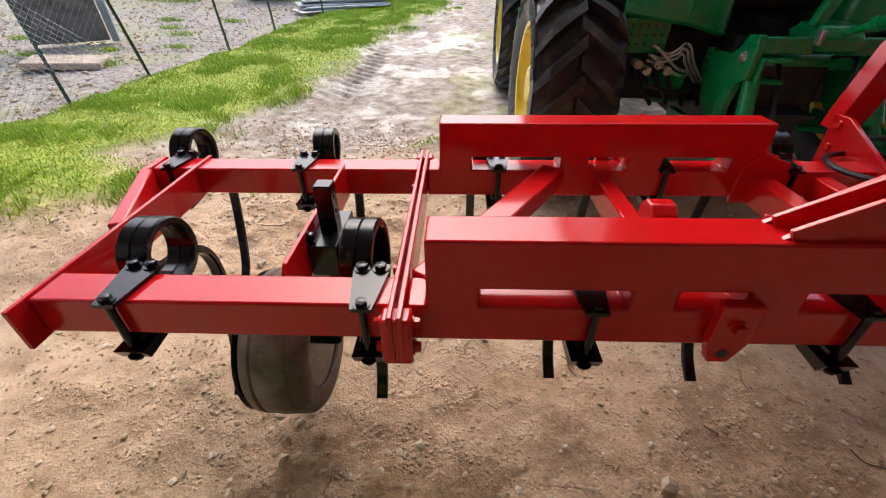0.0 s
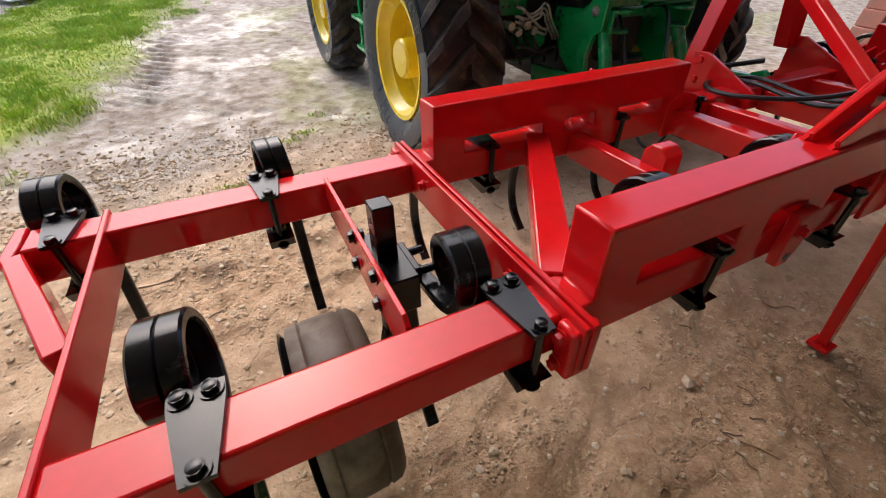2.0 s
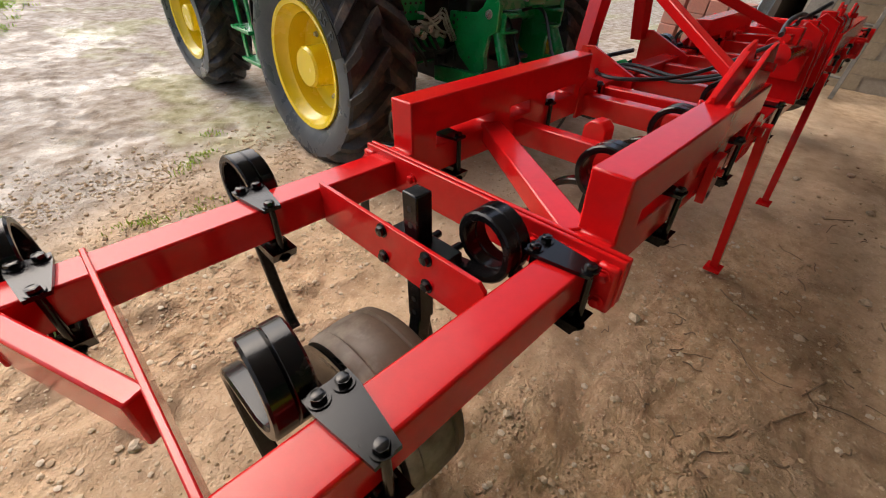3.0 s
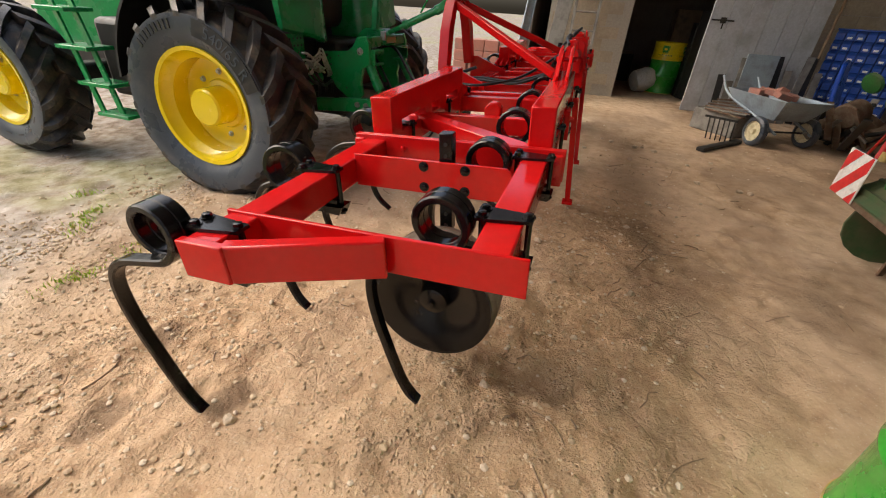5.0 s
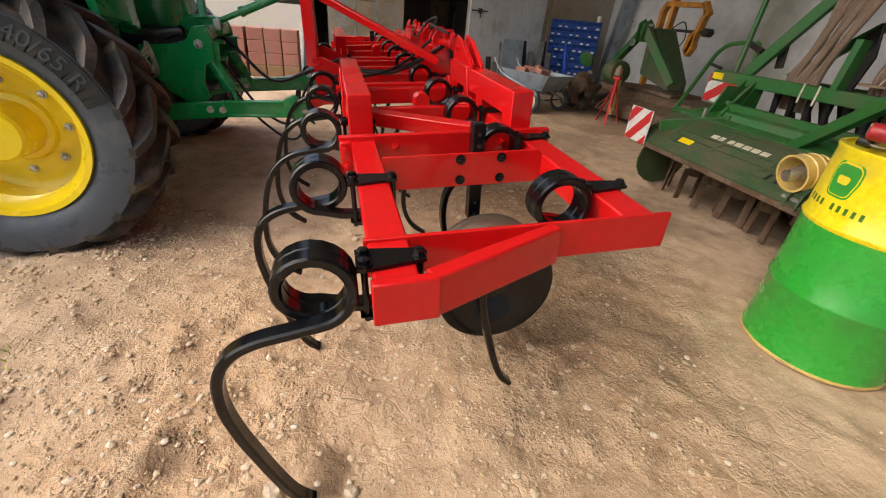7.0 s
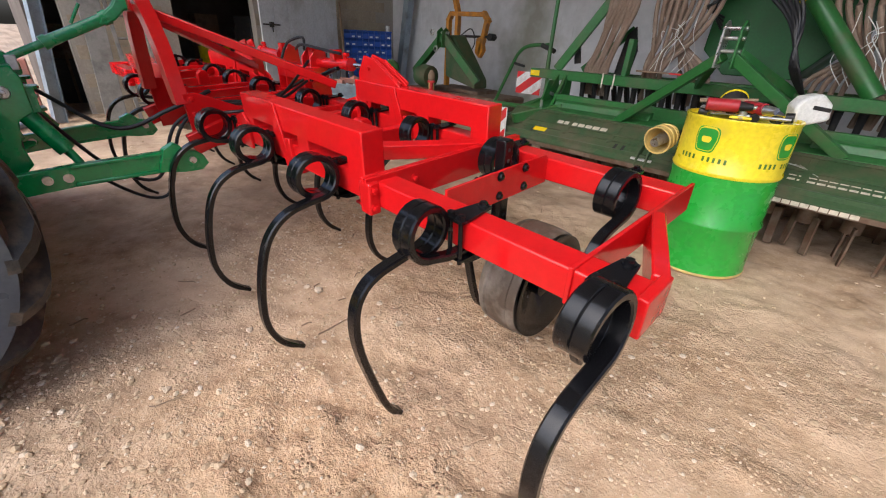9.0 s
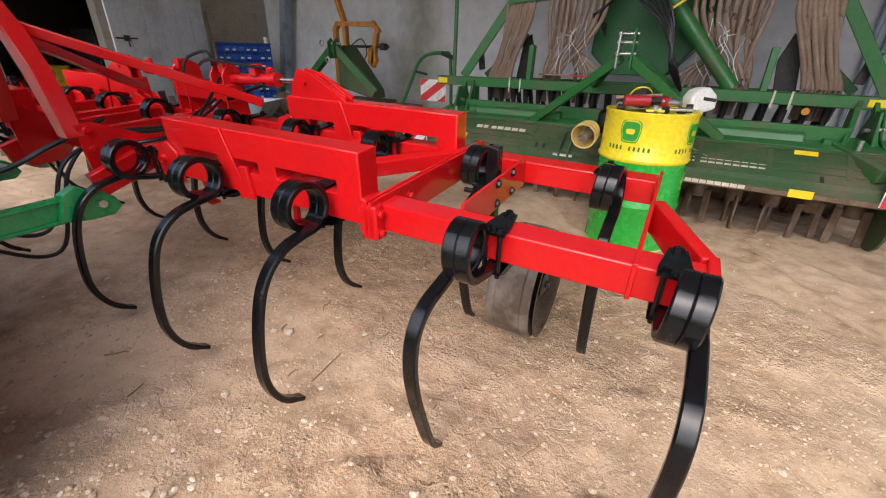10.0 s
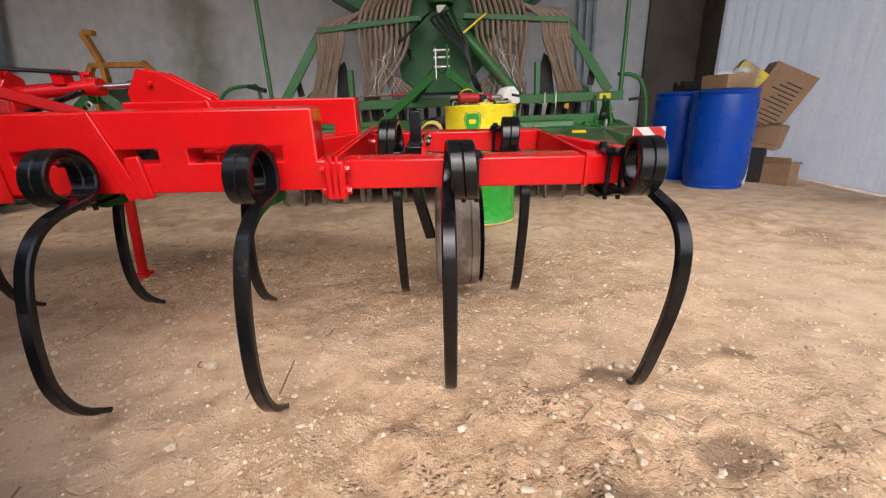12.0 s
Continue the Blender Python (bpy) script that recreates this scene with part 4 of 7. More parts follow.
# ---- tractor ----
def lug_mesh(R, half, hand):
    """One slanting tread bar on a tyre whose axle is z."""
    bm, rings, n = B(), [], 7
    for i in range(n + 1):
        t = i / n
        z = hand * (half * 0.985 * (1 - t) - 0.015 * t)
        a = -0.02 + 0.40 * t ** 0.85
        base = R - 0.085 - 0.09 * max(0, 1 - t * 4)
        top = R - 0.075 * max(0, 1 - t * 3.2) ** 1.7
        wb, wt_ = 0.046 + 0.012 * t, 0.026 + 0.012 * t
        ring = []
        for r, wd in ((base, -wb), (top, -wt_), (top, wt_), (base, wb)):
            b = a + wd / R
            ring.append(bm.verts.new((r * math.cos(b), r * math.sin(b), z)))
        rings.append(ring)
    for p, q in zip(rings, rings[1:]):
        for k in range(4):
            bm.faces.new((p[k], p[(k + 1) % 4], q[(k + 1) % 4], q[k]))
    bm.faces.new(rings[0]), bm.faces.new(rings[-1])
    return finish(bm, "tread_bar", TREAD, 30)


def tractor_wheel(parent, x, y, z, R, half, rim, out, lugs, name, size_text=False):
    """A wheel with its dish towards out (-1: the low-x side)."""
    m = pose(x, y, z, 0, 90 * out, 0)
    dish = [(rim + 0.028, half * 0.80), (rim + 0.028, half * 0.86), (rim, half * 0.84), (rim - 0.012, half * 0.70), (rim - 0.05, half * 0.55), (rim - 0.045, half * 0.05),
            (rim - 0.09, half * -0.02), (rim * 0.47, half * 0.02), (rim * 0.44, half * 0.10), (rim * 0.36, half * 0.12), (rim * 0.345, half * 0.70), (rim * 0.31, half * 0.76), (0.001, half * 0.76)]
    back = [(rim + 0.028, -half * 0.80), (rim - 0.01, -half * 0.8)]
    wheel = place(name, finish(lathe(B(), back[::-1] and [(0.001, -half * 0.1), (rim - 0.08, -half * 0.1), (rim - 0.01, -half * 0.8), (rim + 0.028, -half * 0.80)] + dish, 56), name, YELLOW, 35), parent, m, "yellow painted steel rim")
    s = R - rim
    prof = [(rim + 0.012, -half * 0.76), (rim + 0.05, -half * 0.84), (rim + s * 0.45, -half), (rim + s * 0.72, -half * 0.98), (R - 0.095, -half * 0.93), (R - 0.078, -half * 0.80), (R - 0.068, 0),
            (R - 0.078, half * 0.80), (R - 0.095, half * 0.93), (rim + s * 0.72, half * 0.98), (rim + s * 0.45, half), (rim + 0.05, half * 0.84), (rim + 0.012, half * 0.76)]
    tyre = part("tyre", lathe(B(), prof, 72, closed=True), RUBBER, wheel, "black rubber tyre with muddy tread bars")
    band = [(R - 0.105, -half * 0.945), (R - 0.075, -half * 0.80), (R - 0.064, 0), (R - 0.075, half * 0.80), (R - 0.10, half * 0.945), (R - 0.11, half * 0.8), (R - 0.11, -half * 0.8)]
    part("tread_band", lathe(B(), band, 72, closed=True), TREAD, wheel, "muddy rubber between the tread bars")
    for hand in (1, -1):
        me = lug_mesh(R, half, hand)
        for k in range(lugs):
            place("tread_bar", me, wheel, pose(0, 0, 0, 0, 0, 360 / lugs * (k + (0.5 if hand < 0 else 0))))
    for k in range(8):
        a = math.tau * k / 8
        place("bolt", BOLT_STEEL, wheel, pose(rim * 0.60 * math.cos(a), rim * 0.60 * math.sin(a), half * 0.0 + 0.004))
    if size_text:
        r = rim + s * 0.42
        bm = B()
        for k in range(14):
            box(bm, -0.021, 0.021, r - 0.02, r + 0.085, half * 0.985, half + 0.0015, Matrix.Rotation(radians(228 + (k - 6.5) * 4.2), 4, "Z"))
        part("marking_panel", bm, DARK, wheel)
        letters("size_marking", "540/65 R", 0.10, RUBBER, wheel, pose(0, 0, half + 0.0016, 0, 0, 228), r, 0.003)
        bm = B()
        for k in range(9):
            a = radians(-52 + k * 4.3)
            box(bm, -0.011, 0.011, r + 0.004, r + 0.06, half, half + 0.004, Matrix.Rotation(a, 4, "Z"))
        part("maker_marking", bm, DARK, wheel, m=pose(0, 0, 0, 0, 0, 330))
    return wheel


BOLT_STEEL = bolt_mesh("bolt", 0.016, 0.02, STEEL)


def build_tractor():
    t = thing("tractor", "green tractor with yellow rims, hitched to the cultivator", "tractor", pose(CX, 0, 0))

    def g(name, bm, mat=GREEN, label="", bevel=0.012):
        return part(name, bm, mat, t, label, bevel)

    for o in (-1, 1):
        tractor_wheel(t, 1.19 * o, 2.875, 0.632, 0.685, 0.270, 0.379, o, 19, "rear_wheel", o < 0)
        tractor_wheel(t, 1.24 * o, 5.10, 0.585, 0.615, 0.215, 0.335, o, 17, "front_wheel")
        g("axle_housing", lathe(B(), [(0.14, 0), (0.15, 0.25), (0.11, 0.35), (0.105, 0.72), (0.15, 0.74), (0.15, 0.80)], 24, pose(0.28 * o, 2.80, 0.70, 0, 90 * o, 0)), GREEN, bevel=0)
        # mudguard over the rear wheel
        bm = B()
        rows = []
        for k in range(15):
            a = radians(5 + 95 * k / 14)
            r = 0.85
            y, z = 2.80 + r * math.cos(a), 0.70 + r * math.sin(a)
            rows.append([bm.verts.new((o * xx, 2.80 + rr * math.cos(a), 0.70 + rr * math.sin(a))) for xx, rr in ((0.62, r), (1.36, r), (1.40, r - 0.03), (1.40, r - 0.05), (1.36, r - 0.02), (0.62, r - 0.02))])
        for p, q in zip(rows, rows[1:]):
            for k in range(6):
                bm.faces.new((p[k], p[(k + 1) % 6], q[(k + 1) % 6], q[k]))
        bm.faces.new(rows[0]), bm.faces.new(rows[-1])
        g("mudguard", bm, DARK, "black plastic mudguard", 0)
        # lift bracket: cheek plate with a head bar, an open jaw and the lift ram under it
        cheek = prism(B(), [(2.27, 0.60), (2.40, 0.69), (2.53, 0.88), (2.52, 0.972), (2.27, 0.995), (2.22, 1.035), (2.18, 1.105), (2.095, 1.115), (2.072, 1.06), (2.07, 0.905), (2.136, 0.867), (2.16, 0.75), (2.145, 0.65), (2.20, 0.60)], *sorted((0.352 * o, 0.392 * o)), "x")
        cheek = g("lift_bracket", cheek, GREEN, bevel=0.006)
        part("cheek_washer", lathe(B(), [(0.001, 0.010), (0.026, 0.008), (0.030, 0.0)], 20, pose(0.392 * o, 2.155, 0.999, 0, 90 * o, 0)), STEEL, cheek)
        part("cheek_bolt", lathe(B(), [(0.001, 0.024), (0.012, 0.022), (0.015, 0.006)], 6, pose(0.392 * o, 2.155, 0.999, 0, 90 * o, 0)), STEEL, cheek)
        for y, z, r in ((2.475, 0.945, 0.012), (2.44, 0.925, 0.008), (2.478, 0.90, 0.014), (2.44, 0.875, 0.008), (2.465, 0.85, 0.010), (2.36, 0.95, 0.007), (2.30, 0.70, 0.008)):
            part("cheek_hole", rod(B(), (0.380 * o, y, z), (0.3935 * o, y, z), r, 14), DARK, cheek)
        g("head_bar", prism(B(), [(2.08, 1.03), (2.16, 1.01), (2.20, 1.06), (2.17, 1.10), (2.09, 1.108)], *sorted((0.10 * o, 0.352 * o)), "x"), GREEN, bevel=0.008)
        jaw = g("lift_jaw", box(B(), *sorted((0.335 * o, 0.352 * o)), 2.04, 2.13, 0.895, 1.015), GREEN, bevel=0.004)
        for z in (0.895, 1.0):
            part("jaw_plate", prism(B(), [(0.335, 2.13), (0.335, 2.04), (0.29, 2.015), (0.22, 2.02), (0.20, 2.06), (0.20, 2.13)] if o > 0 else [(-0.335, 2.13), (-0.20, 2.13), (-0.20, 2.06), (-0.22, 2.02), (-0.29, 2.015), (-0.335, 2.04)], z, z + 0.016, "z"), GREEN, jaw, bevel=0.003)
        g("lift_ram", rod(rod(B(), (0.325 * o, 2.11, 0.90), (0.35 * o, 2.0, 0.70), 0.042, 20), (0.35 * o, 2.0, 0.71), (0.40 * o, 1.955, 0.61), 0.020, 16), GREEN, bevel=0)
        g("cross_tube", rod(B(), (0.352 * o, 2.34, 0.94), (0.0, 2.34, 0.94), 0.045, 20), GREEN, bevel=0)
        # lower link
        bm = beam(B(), (0.47 * o, 2.55, 0.55), (0.512 * o, 2.02, 0.605), 0.05, 0.11)
        beam(bm, (0.512 * o, 2.06, 0.605), (0.565 * o, 1.56, 0.630), 0.035, 0.105)
        beam(bm, (0.512 * o, 2.02, 0.65), (0.565 * o, 1.60, 0.677), 0.055, 0.02)
        beam(bm, (0.512 * o, 2.02, 0.56), (0.565 * o, 1.60, 0.583), 0.055, 0.02)
        link = g("lower_link", bm, GREEN, bevel=0.006)
        hook = prism(B(), [(1.66, 0.58), (1.62, 0.70), (1.56, 0.73), (1.53, 0.71), (1.51, 0.685), (1.46, 0.675), (1.42, 0.645), (1.40, 0.595), (1.44, 0.56), (1.53, 0.56)], *sorted((0.545 * o, 0.60 * o)), "x")
        part("link_hook", hook, GREEN, link, bevel=0.006)
        for y in (2.04, 2.12):
            part("link_bolt", rod(B(), (0.475 * o, y, 0.602), (0.548 * o, y, 0.602), 0.022, 18), STEEL, link)
        part("stay_bar", rod(B(), (0.50 * o, 2.10, 0.60), (0.30 * o, 2.50, 0.50), 0.022), GREEN, link)
    # top link with its hook, and the bracket on the tractor
    bm = rod(B(), (0.0, 1.62, 1.335), (0.0, 1.92, 1.20), 0.030, 18)
    rod(bm, (0.0, 1.90, 1.21), (0.0, 2.18, 1.085), 0.020, 16)
    rod(bm, (0.0, 1.60, 1.345), (0.0, 1.64, 1.327), 0.038, 18)
    rod(bm, (0.0, 1.90, 1.21), (0.0, 1.93, 1.197), 0.036, 18)
    rod(bm, (0.0, 1.78, 1.30), (0.0, 1.72, 1.40), 0.008)
    link = g("top_link", bm, GREEN, bevel=0)
    hook = prism(B(), [(1.66, 1.30), (1.64, 1.35), (1.58, 1.40), (1.54, 1.46), (1.48, 1.49), (1.43, 1.47), (1.42, 1.42), (1.46, 1.39), (1.52, 1.38), (1.57, 1.33), (1.62, 1.30)], -0.035, 0.035, "x")
    part("link_hook", hook, GREEN, link, bevel=0.010)
    part("hook_latch", beam(B(), (0.0, 1.46, 1.50), (0.0, 1.60, 1.53), 0.03, 0.02), GREEN, link, bevel=0.004)
    bm = prism(B(), [(2.05, 1.05), (2.26, 1.02), (2.34, 1.10), (2.26, 1.16), (2.10, 1.16), (2.05, 1.11)], -0.10, 0.10, "x")
    g("link_bracket", bm, GREEN, bevel=0.012)
    g("link_post", beam(B(), (-0.10, 2.16, 1.14), (-0.02, 2.18, 1.42), 0.06, 0.05, (0, 1, 0)), GREEN, bevel=0.008)
    g("link_clip", box(B(), -0.122, -0.101, 2.055, 2.10, 1.075, 1.145), STEEL, "pale steel clip", 0.004)
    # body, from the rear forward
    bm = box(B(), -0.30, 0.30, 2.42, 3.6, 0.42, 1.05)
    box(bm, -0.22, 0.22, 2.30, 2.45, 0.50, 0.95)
    g("gearbox", bm, DARK, "dark rear casing", 0.03)
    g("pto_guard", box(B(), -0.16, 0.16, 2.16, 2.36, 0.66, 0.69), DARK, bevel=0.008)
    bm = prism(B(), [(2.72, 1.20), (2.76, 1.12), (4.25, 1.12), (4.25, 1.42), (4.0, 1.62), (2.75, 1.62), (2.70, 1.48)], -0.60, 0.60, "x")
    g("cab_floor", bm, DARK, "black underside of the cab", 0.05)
    bm = prism(B(), [(2.52, 1.60), (4.1, 1.60), (4.0, 2.75), (2.7, 2.75)], -0.72, 0.72, "x")
    g("cab", bm, GLASS, "dark glazed cab", 0.04)
    g("cab_roof", box(B(), -0.8, 0.8, 2.5, 4.2, 2.75, 2.95), GREEN, bevel=0.06)
    bm = prism(B(), [(4.15, 0.80), (6.0, 0.72), (6.12, 0.95), (6.0, 1.45), (4.15, 1.65)], -0.36, 0.36, "x")
    g("bonnet", bm, GREEN, bevel=0.08)
    g("engine", box(B(), -0.32, 0.32, 3.5, 5.9, 0.42, 0.82), DARK, bevel=0.03)
    g("front_axle", box(B(), -1.05, 1.05, 5.0, 5.2, 0.50, 0.68), DARK, bevel=0.03)
    for o in (-1, 1):
        bm = prism(B(), [(3.62, 0.50), (4.35, 0.50), (4.35, 1.12), (3.62, 1.12)], *sorted((0.52 * o, 0.98 * o)), "x")
        g("tank", bm, DARK, "black plastic fuel tank", 0.05)
        # access steps
        for y in (4.18, 4.40):
            g("step_rail", beam(B(), (1.28 * o, y - 0.30, 0.42), (1.20 * o, y, 1.25), 0.02, 0.05, (0, 1, 0)), GREEN, bevel=0.004)
        for z, y in ((0.43, 3.93), (0.66, 4.03), (0.92, 4.14), (1.18, 4.24)):
            g("step", box(B(), *sorted((1.12 * o, 1.34 * o)), y - 0.17, y + 0.17, z - 0.015, z + 0.015), GREEN, bevel=0.005)
        g("marker_lamp", box(B(), *sorted((1.0 * o, 1.06 * o)), 3.86, 3.94, 0.78, 0.84), ORANGE, "small amber marker lamp", 0.008)
    # green rear body panels beside the wheels, with a perforated plate under them
    for o in (-1, 1):
        cols = [(-0.96, 2.45, 1.15), (-0.80, 2.44, 1.125), (-0.60, 2.44, 1.10), (-0.592, 2.462, 1.10), (-0.58, 2.466, 1.095), (-0.44, 2.46, 1.06), (-0.37, 2.475, 1.04), (-0.325, 2.52, 1.03), (-0.30, 2.60, 1.04), (-0.295, 2.80, 1.05)]
        bm, rows = B(), []
        for x, y, z in cols:
            rows.append([bm.verts.new((-o * x, y + d + e, h)) for d, e, h in ((0, 0.02, z - 0.006), (0, 0, z + 0.012), (0, 0.02, 1.35), (0, 0.10, 1.70), (0.02, 0.10, 1.70), (0.02, 0.02, z))])
        for p, q in zip(rows, rows[1:]):
            for k in range(6):
                bm.faces.new((p[k], p[(k + 1) % 6], q[(k + 1) % 6], q[k]))
        bm.faces.new(rows[0]), bm.faces.new(rows[-1])
        g("rear_panel", bm, GREEN, "smooth rounded green body panel", 0.004)
        plate = g("holed_plate", box(B(), *sorted((0.93 * o, 0.66 * o)), 2.50, 2.51, 0.935, 1.12), GREEN, "", 0.003)
        for i in range(5):
            for j in range(3):
                part("hole", rod(B(), (o * (0.70 + 0.045 * i), 2.496, 1.085 - 0.05 * j), (o * (0.70 + 0.045 * i), 2.505, 1.085 - 0.05 * j), 0.008, 8), DARK, plate)
        # plain dark box closing the space behind the pipes
        g("side_casing", box(B(), *sorted((0.30 * o, 0.90 * o)), 2.62, 2.74, 0.62, 1.06), DARK, "plain dark box beside the lift arm", 0.02)
    # valve couplers and pipes on the left rear
    for k in range(3):
        d = 0.026 * k
        line = [(-0.72 - d, 2.44, 0.962 - d), (-0.66 - d, 2.42, 0.953 - d), (-0.62, 2.40, 0.984 - d), (-0.60, 2.40, 1.009 - d), (-0.56 - 0.3 * d, 2.40, 0.994 - d), (-0.51 - d, 2.40, 0.909), (-0.423 - d, 2.42, 0.813), (-0.377 - d, 2.46, 0.781)]
        g("steel_pipe", tube(B(), spline(line, 6), 0.0075), STEEL, "bright zinc-plated pipe", bevel=0)
    for k in range(2):
        line = [(-0.76, 2.46, 0.985 - 0.05 * k), (-0.74, 2.42, 0.983 - 0.05 * k), (-0.667, 2.41, 0.928 - 0.05 * k), (-0.598, 2.40, 0.876 - 0.03 * k), (-0.53, 2.42, 0.856 - 0.03 * k), (-0.48, 2.48, 0.84)]
        g("steel_pipe", tube(B(), spline(line, 6), 0.009), STEEL, "bright zinc-plated pipe", bevel=0)
    for k in range(4):
        line = [(-0.84 + 0.07 * k, 2.46, 0.86), (-0.82 + 0.08 * k, 2.40, 0.80 - 0.02 * k), (-0.74 + 0.10 * k, 2.41, 0.72 + 0.03 * (k % 2)), (-0.66 + 0.10 * k, 2.47, 0.64)]
        g("rubber_hose", tube(B(), spline(line, 6), 0.013), BLACKHOSE, "black rubber hose", bevel=0)
    for k in range(4):
        g("coupler", rod(rod(B(), (-0.84 + 0.06 * k, 2.46, 0.90 - 0.035 * (k % 2)), (-0.84 + 0.06 * k, 2.38, 0.90 - 0.035 * (k % 2)), 0.020, 12), (-0.84 + 0.06 * k, 2.40, 0.90 - 0.035 * (k % 2)), (-0.84 + 0.06 * k, 2.37, 0.90 - 0.035 * (k % 2)), 0.027, 6), STEEL, bevel=0)
    g("return_filter", rod(B(), (-0.72, 2.50, 0.78), (-0.50, 2.50, 0.78), 0.05, 18), GREEN, bevel=0.006)
    g("warning_label", box(B(), 0.18, 0.21, 2.395, 2.40, 0.70, 0.80), ORANGE, "small orange label", 0)
    for k, (x, z) in enumerate(((0.2, 0.95),)):
        line = [(x, 2.36, z), (x * 0.8, 2.1, z + 0.05), (-0.1 + 0.05 * k, 1.75, z - 0.2), (-0.2 + 0.08 * k, 1.45, 0.85), (-0.2 + 0.1 * k, 1.2, 0.95)]
        g("hydraulic_hose", tube(B(), spline(line, 8), 0.012), BLACKHOSE, bevel=0)


build_tractor()


# ---- oil drum and what lies on it ----
DRUMNAME = surface("dark_green_print", (0.06, 0.16, 0.02), None, 0, 8, 0.4)

def build_drum(x, y, turn, label, h=0.970, r=0.298, split=0.662):
    d = thing("oil_drum", label, "drum", pose(x, y, 0.015, 0, 0, turn), "oil drums")
    lo = [(0.001, 0.012), (r - 0.012, 0.012), (r - 0.012, 0.0), (r + 0.004, 0.0), (r + 0.006, 0.012), (r, 0.025)]
    z1, z2 = h * 0.345, h * 0.66
    ribs = []
    for zc in (z1,):
        ribs += [(r, zc - 0.02), (r + 0.009, zc - 0.006), (r + 0.009, zc + 0.006), (r, zc + 0.02)]
    part("lower_shell", lathe(B(), lo + ribs + [(r, h * split)], 64), DRUMGREEN, d, "glossy green lower part")
    up = [(r + 0.0005, h * split - 0.001), (r + 0.008, h * split + 0.012), (r + 0.008, h * split + 0.022), (r, h * split + 0.035), (r, h - 0.022), (r + 0.006, h - 0.010), (r + 0.004, h), (r - 0.012, h), (r - 0.014, h - 0.018), (0.001, h - 0.018)]
    part("bottom_rim", lathe(B(), [(r - 0.010, -0.002), (r + 0.0075, -0.002), (r + 0.0085, 0.010), (r + 0.003, 0.017), (r - 0.010, 0.014)], 64, closed=True), CONE, d, "scuffed yellowish bottom rim")
    part("upper_shell", lathe(B(), up, 64), DRUMYELLOW, d, "glossy yellow upper part")
    bar = finish(box(B(), -0.0065, 0.0065, r + 0.0002, r + 0.0016, h * 0.744, h * 0.744 + 0.028), "name_bar", DRUMNAME, 0)
    for a in (0, 86, 180, 266):
        # plain emblem: rounded green shield with a pale yellow rim
        for name, k, off, mat in (("emblem", 1.0, 0.0012, DRUMGREEN), ("emblem_rim", 0.9, 0.0018, DRUMYELLOW), ("emblem_field", 0.84, 0.0024, DRUMGREEN), ("emblem_figure", 0.42, 0.003, DRUMYELLOW)):
            bm = B()
            pts = []
            for i in range(28):
                u = math.tau * i / 28
                cx, sx = math.cos(u), math.sin(u)
                px = 0.069 * k * math.copysign(abs(cx) ** 0.45, cx)
                pz = 0.074 * k * math.copysign(abs(sx) ** 0.45, sx) * (1 if name != "emblem_figure" else 0.55)
                pts.append((px * (1 - 0.12 * (pz < 0)), pz))
            ring = []
            for px, pz in pts:
                b = px / r
                ring.append(bm.verts.new(((r + off) * math.sin(b), (r + off) * math.cos(b), h * 0.872 + pz)))
            bm.faces.new(ring)
            ext = bmesh.ops.extrude_face_region(bm, geom=list(bm.faces))
            for v in (e for e in ext["geom"] if isinstance(e, bmesh.types.BMVert)):
                v.co.x, v.co.y = v.co.x * 0.996, v.co.y * 0.996
            part(name, bm, mat, d, m=pose(0, 0, 0, 0, 0, a))
        for k in range(10):
            if k != 4:
                place("name_bar", bar, d, pose(0, 0, 0, 0, 0, a + math.degrees((k - 4.5) * 0.030 / r)))
    return d


DX, DY, DH = 0.530, -1.005, 0.985
build_drum(DX, DY, -17, "green and yellow oil drum with tools on its lid")
build_drum(10.0, -1.12, 70, "green and yellow oil drum standing inside the dark doorway")


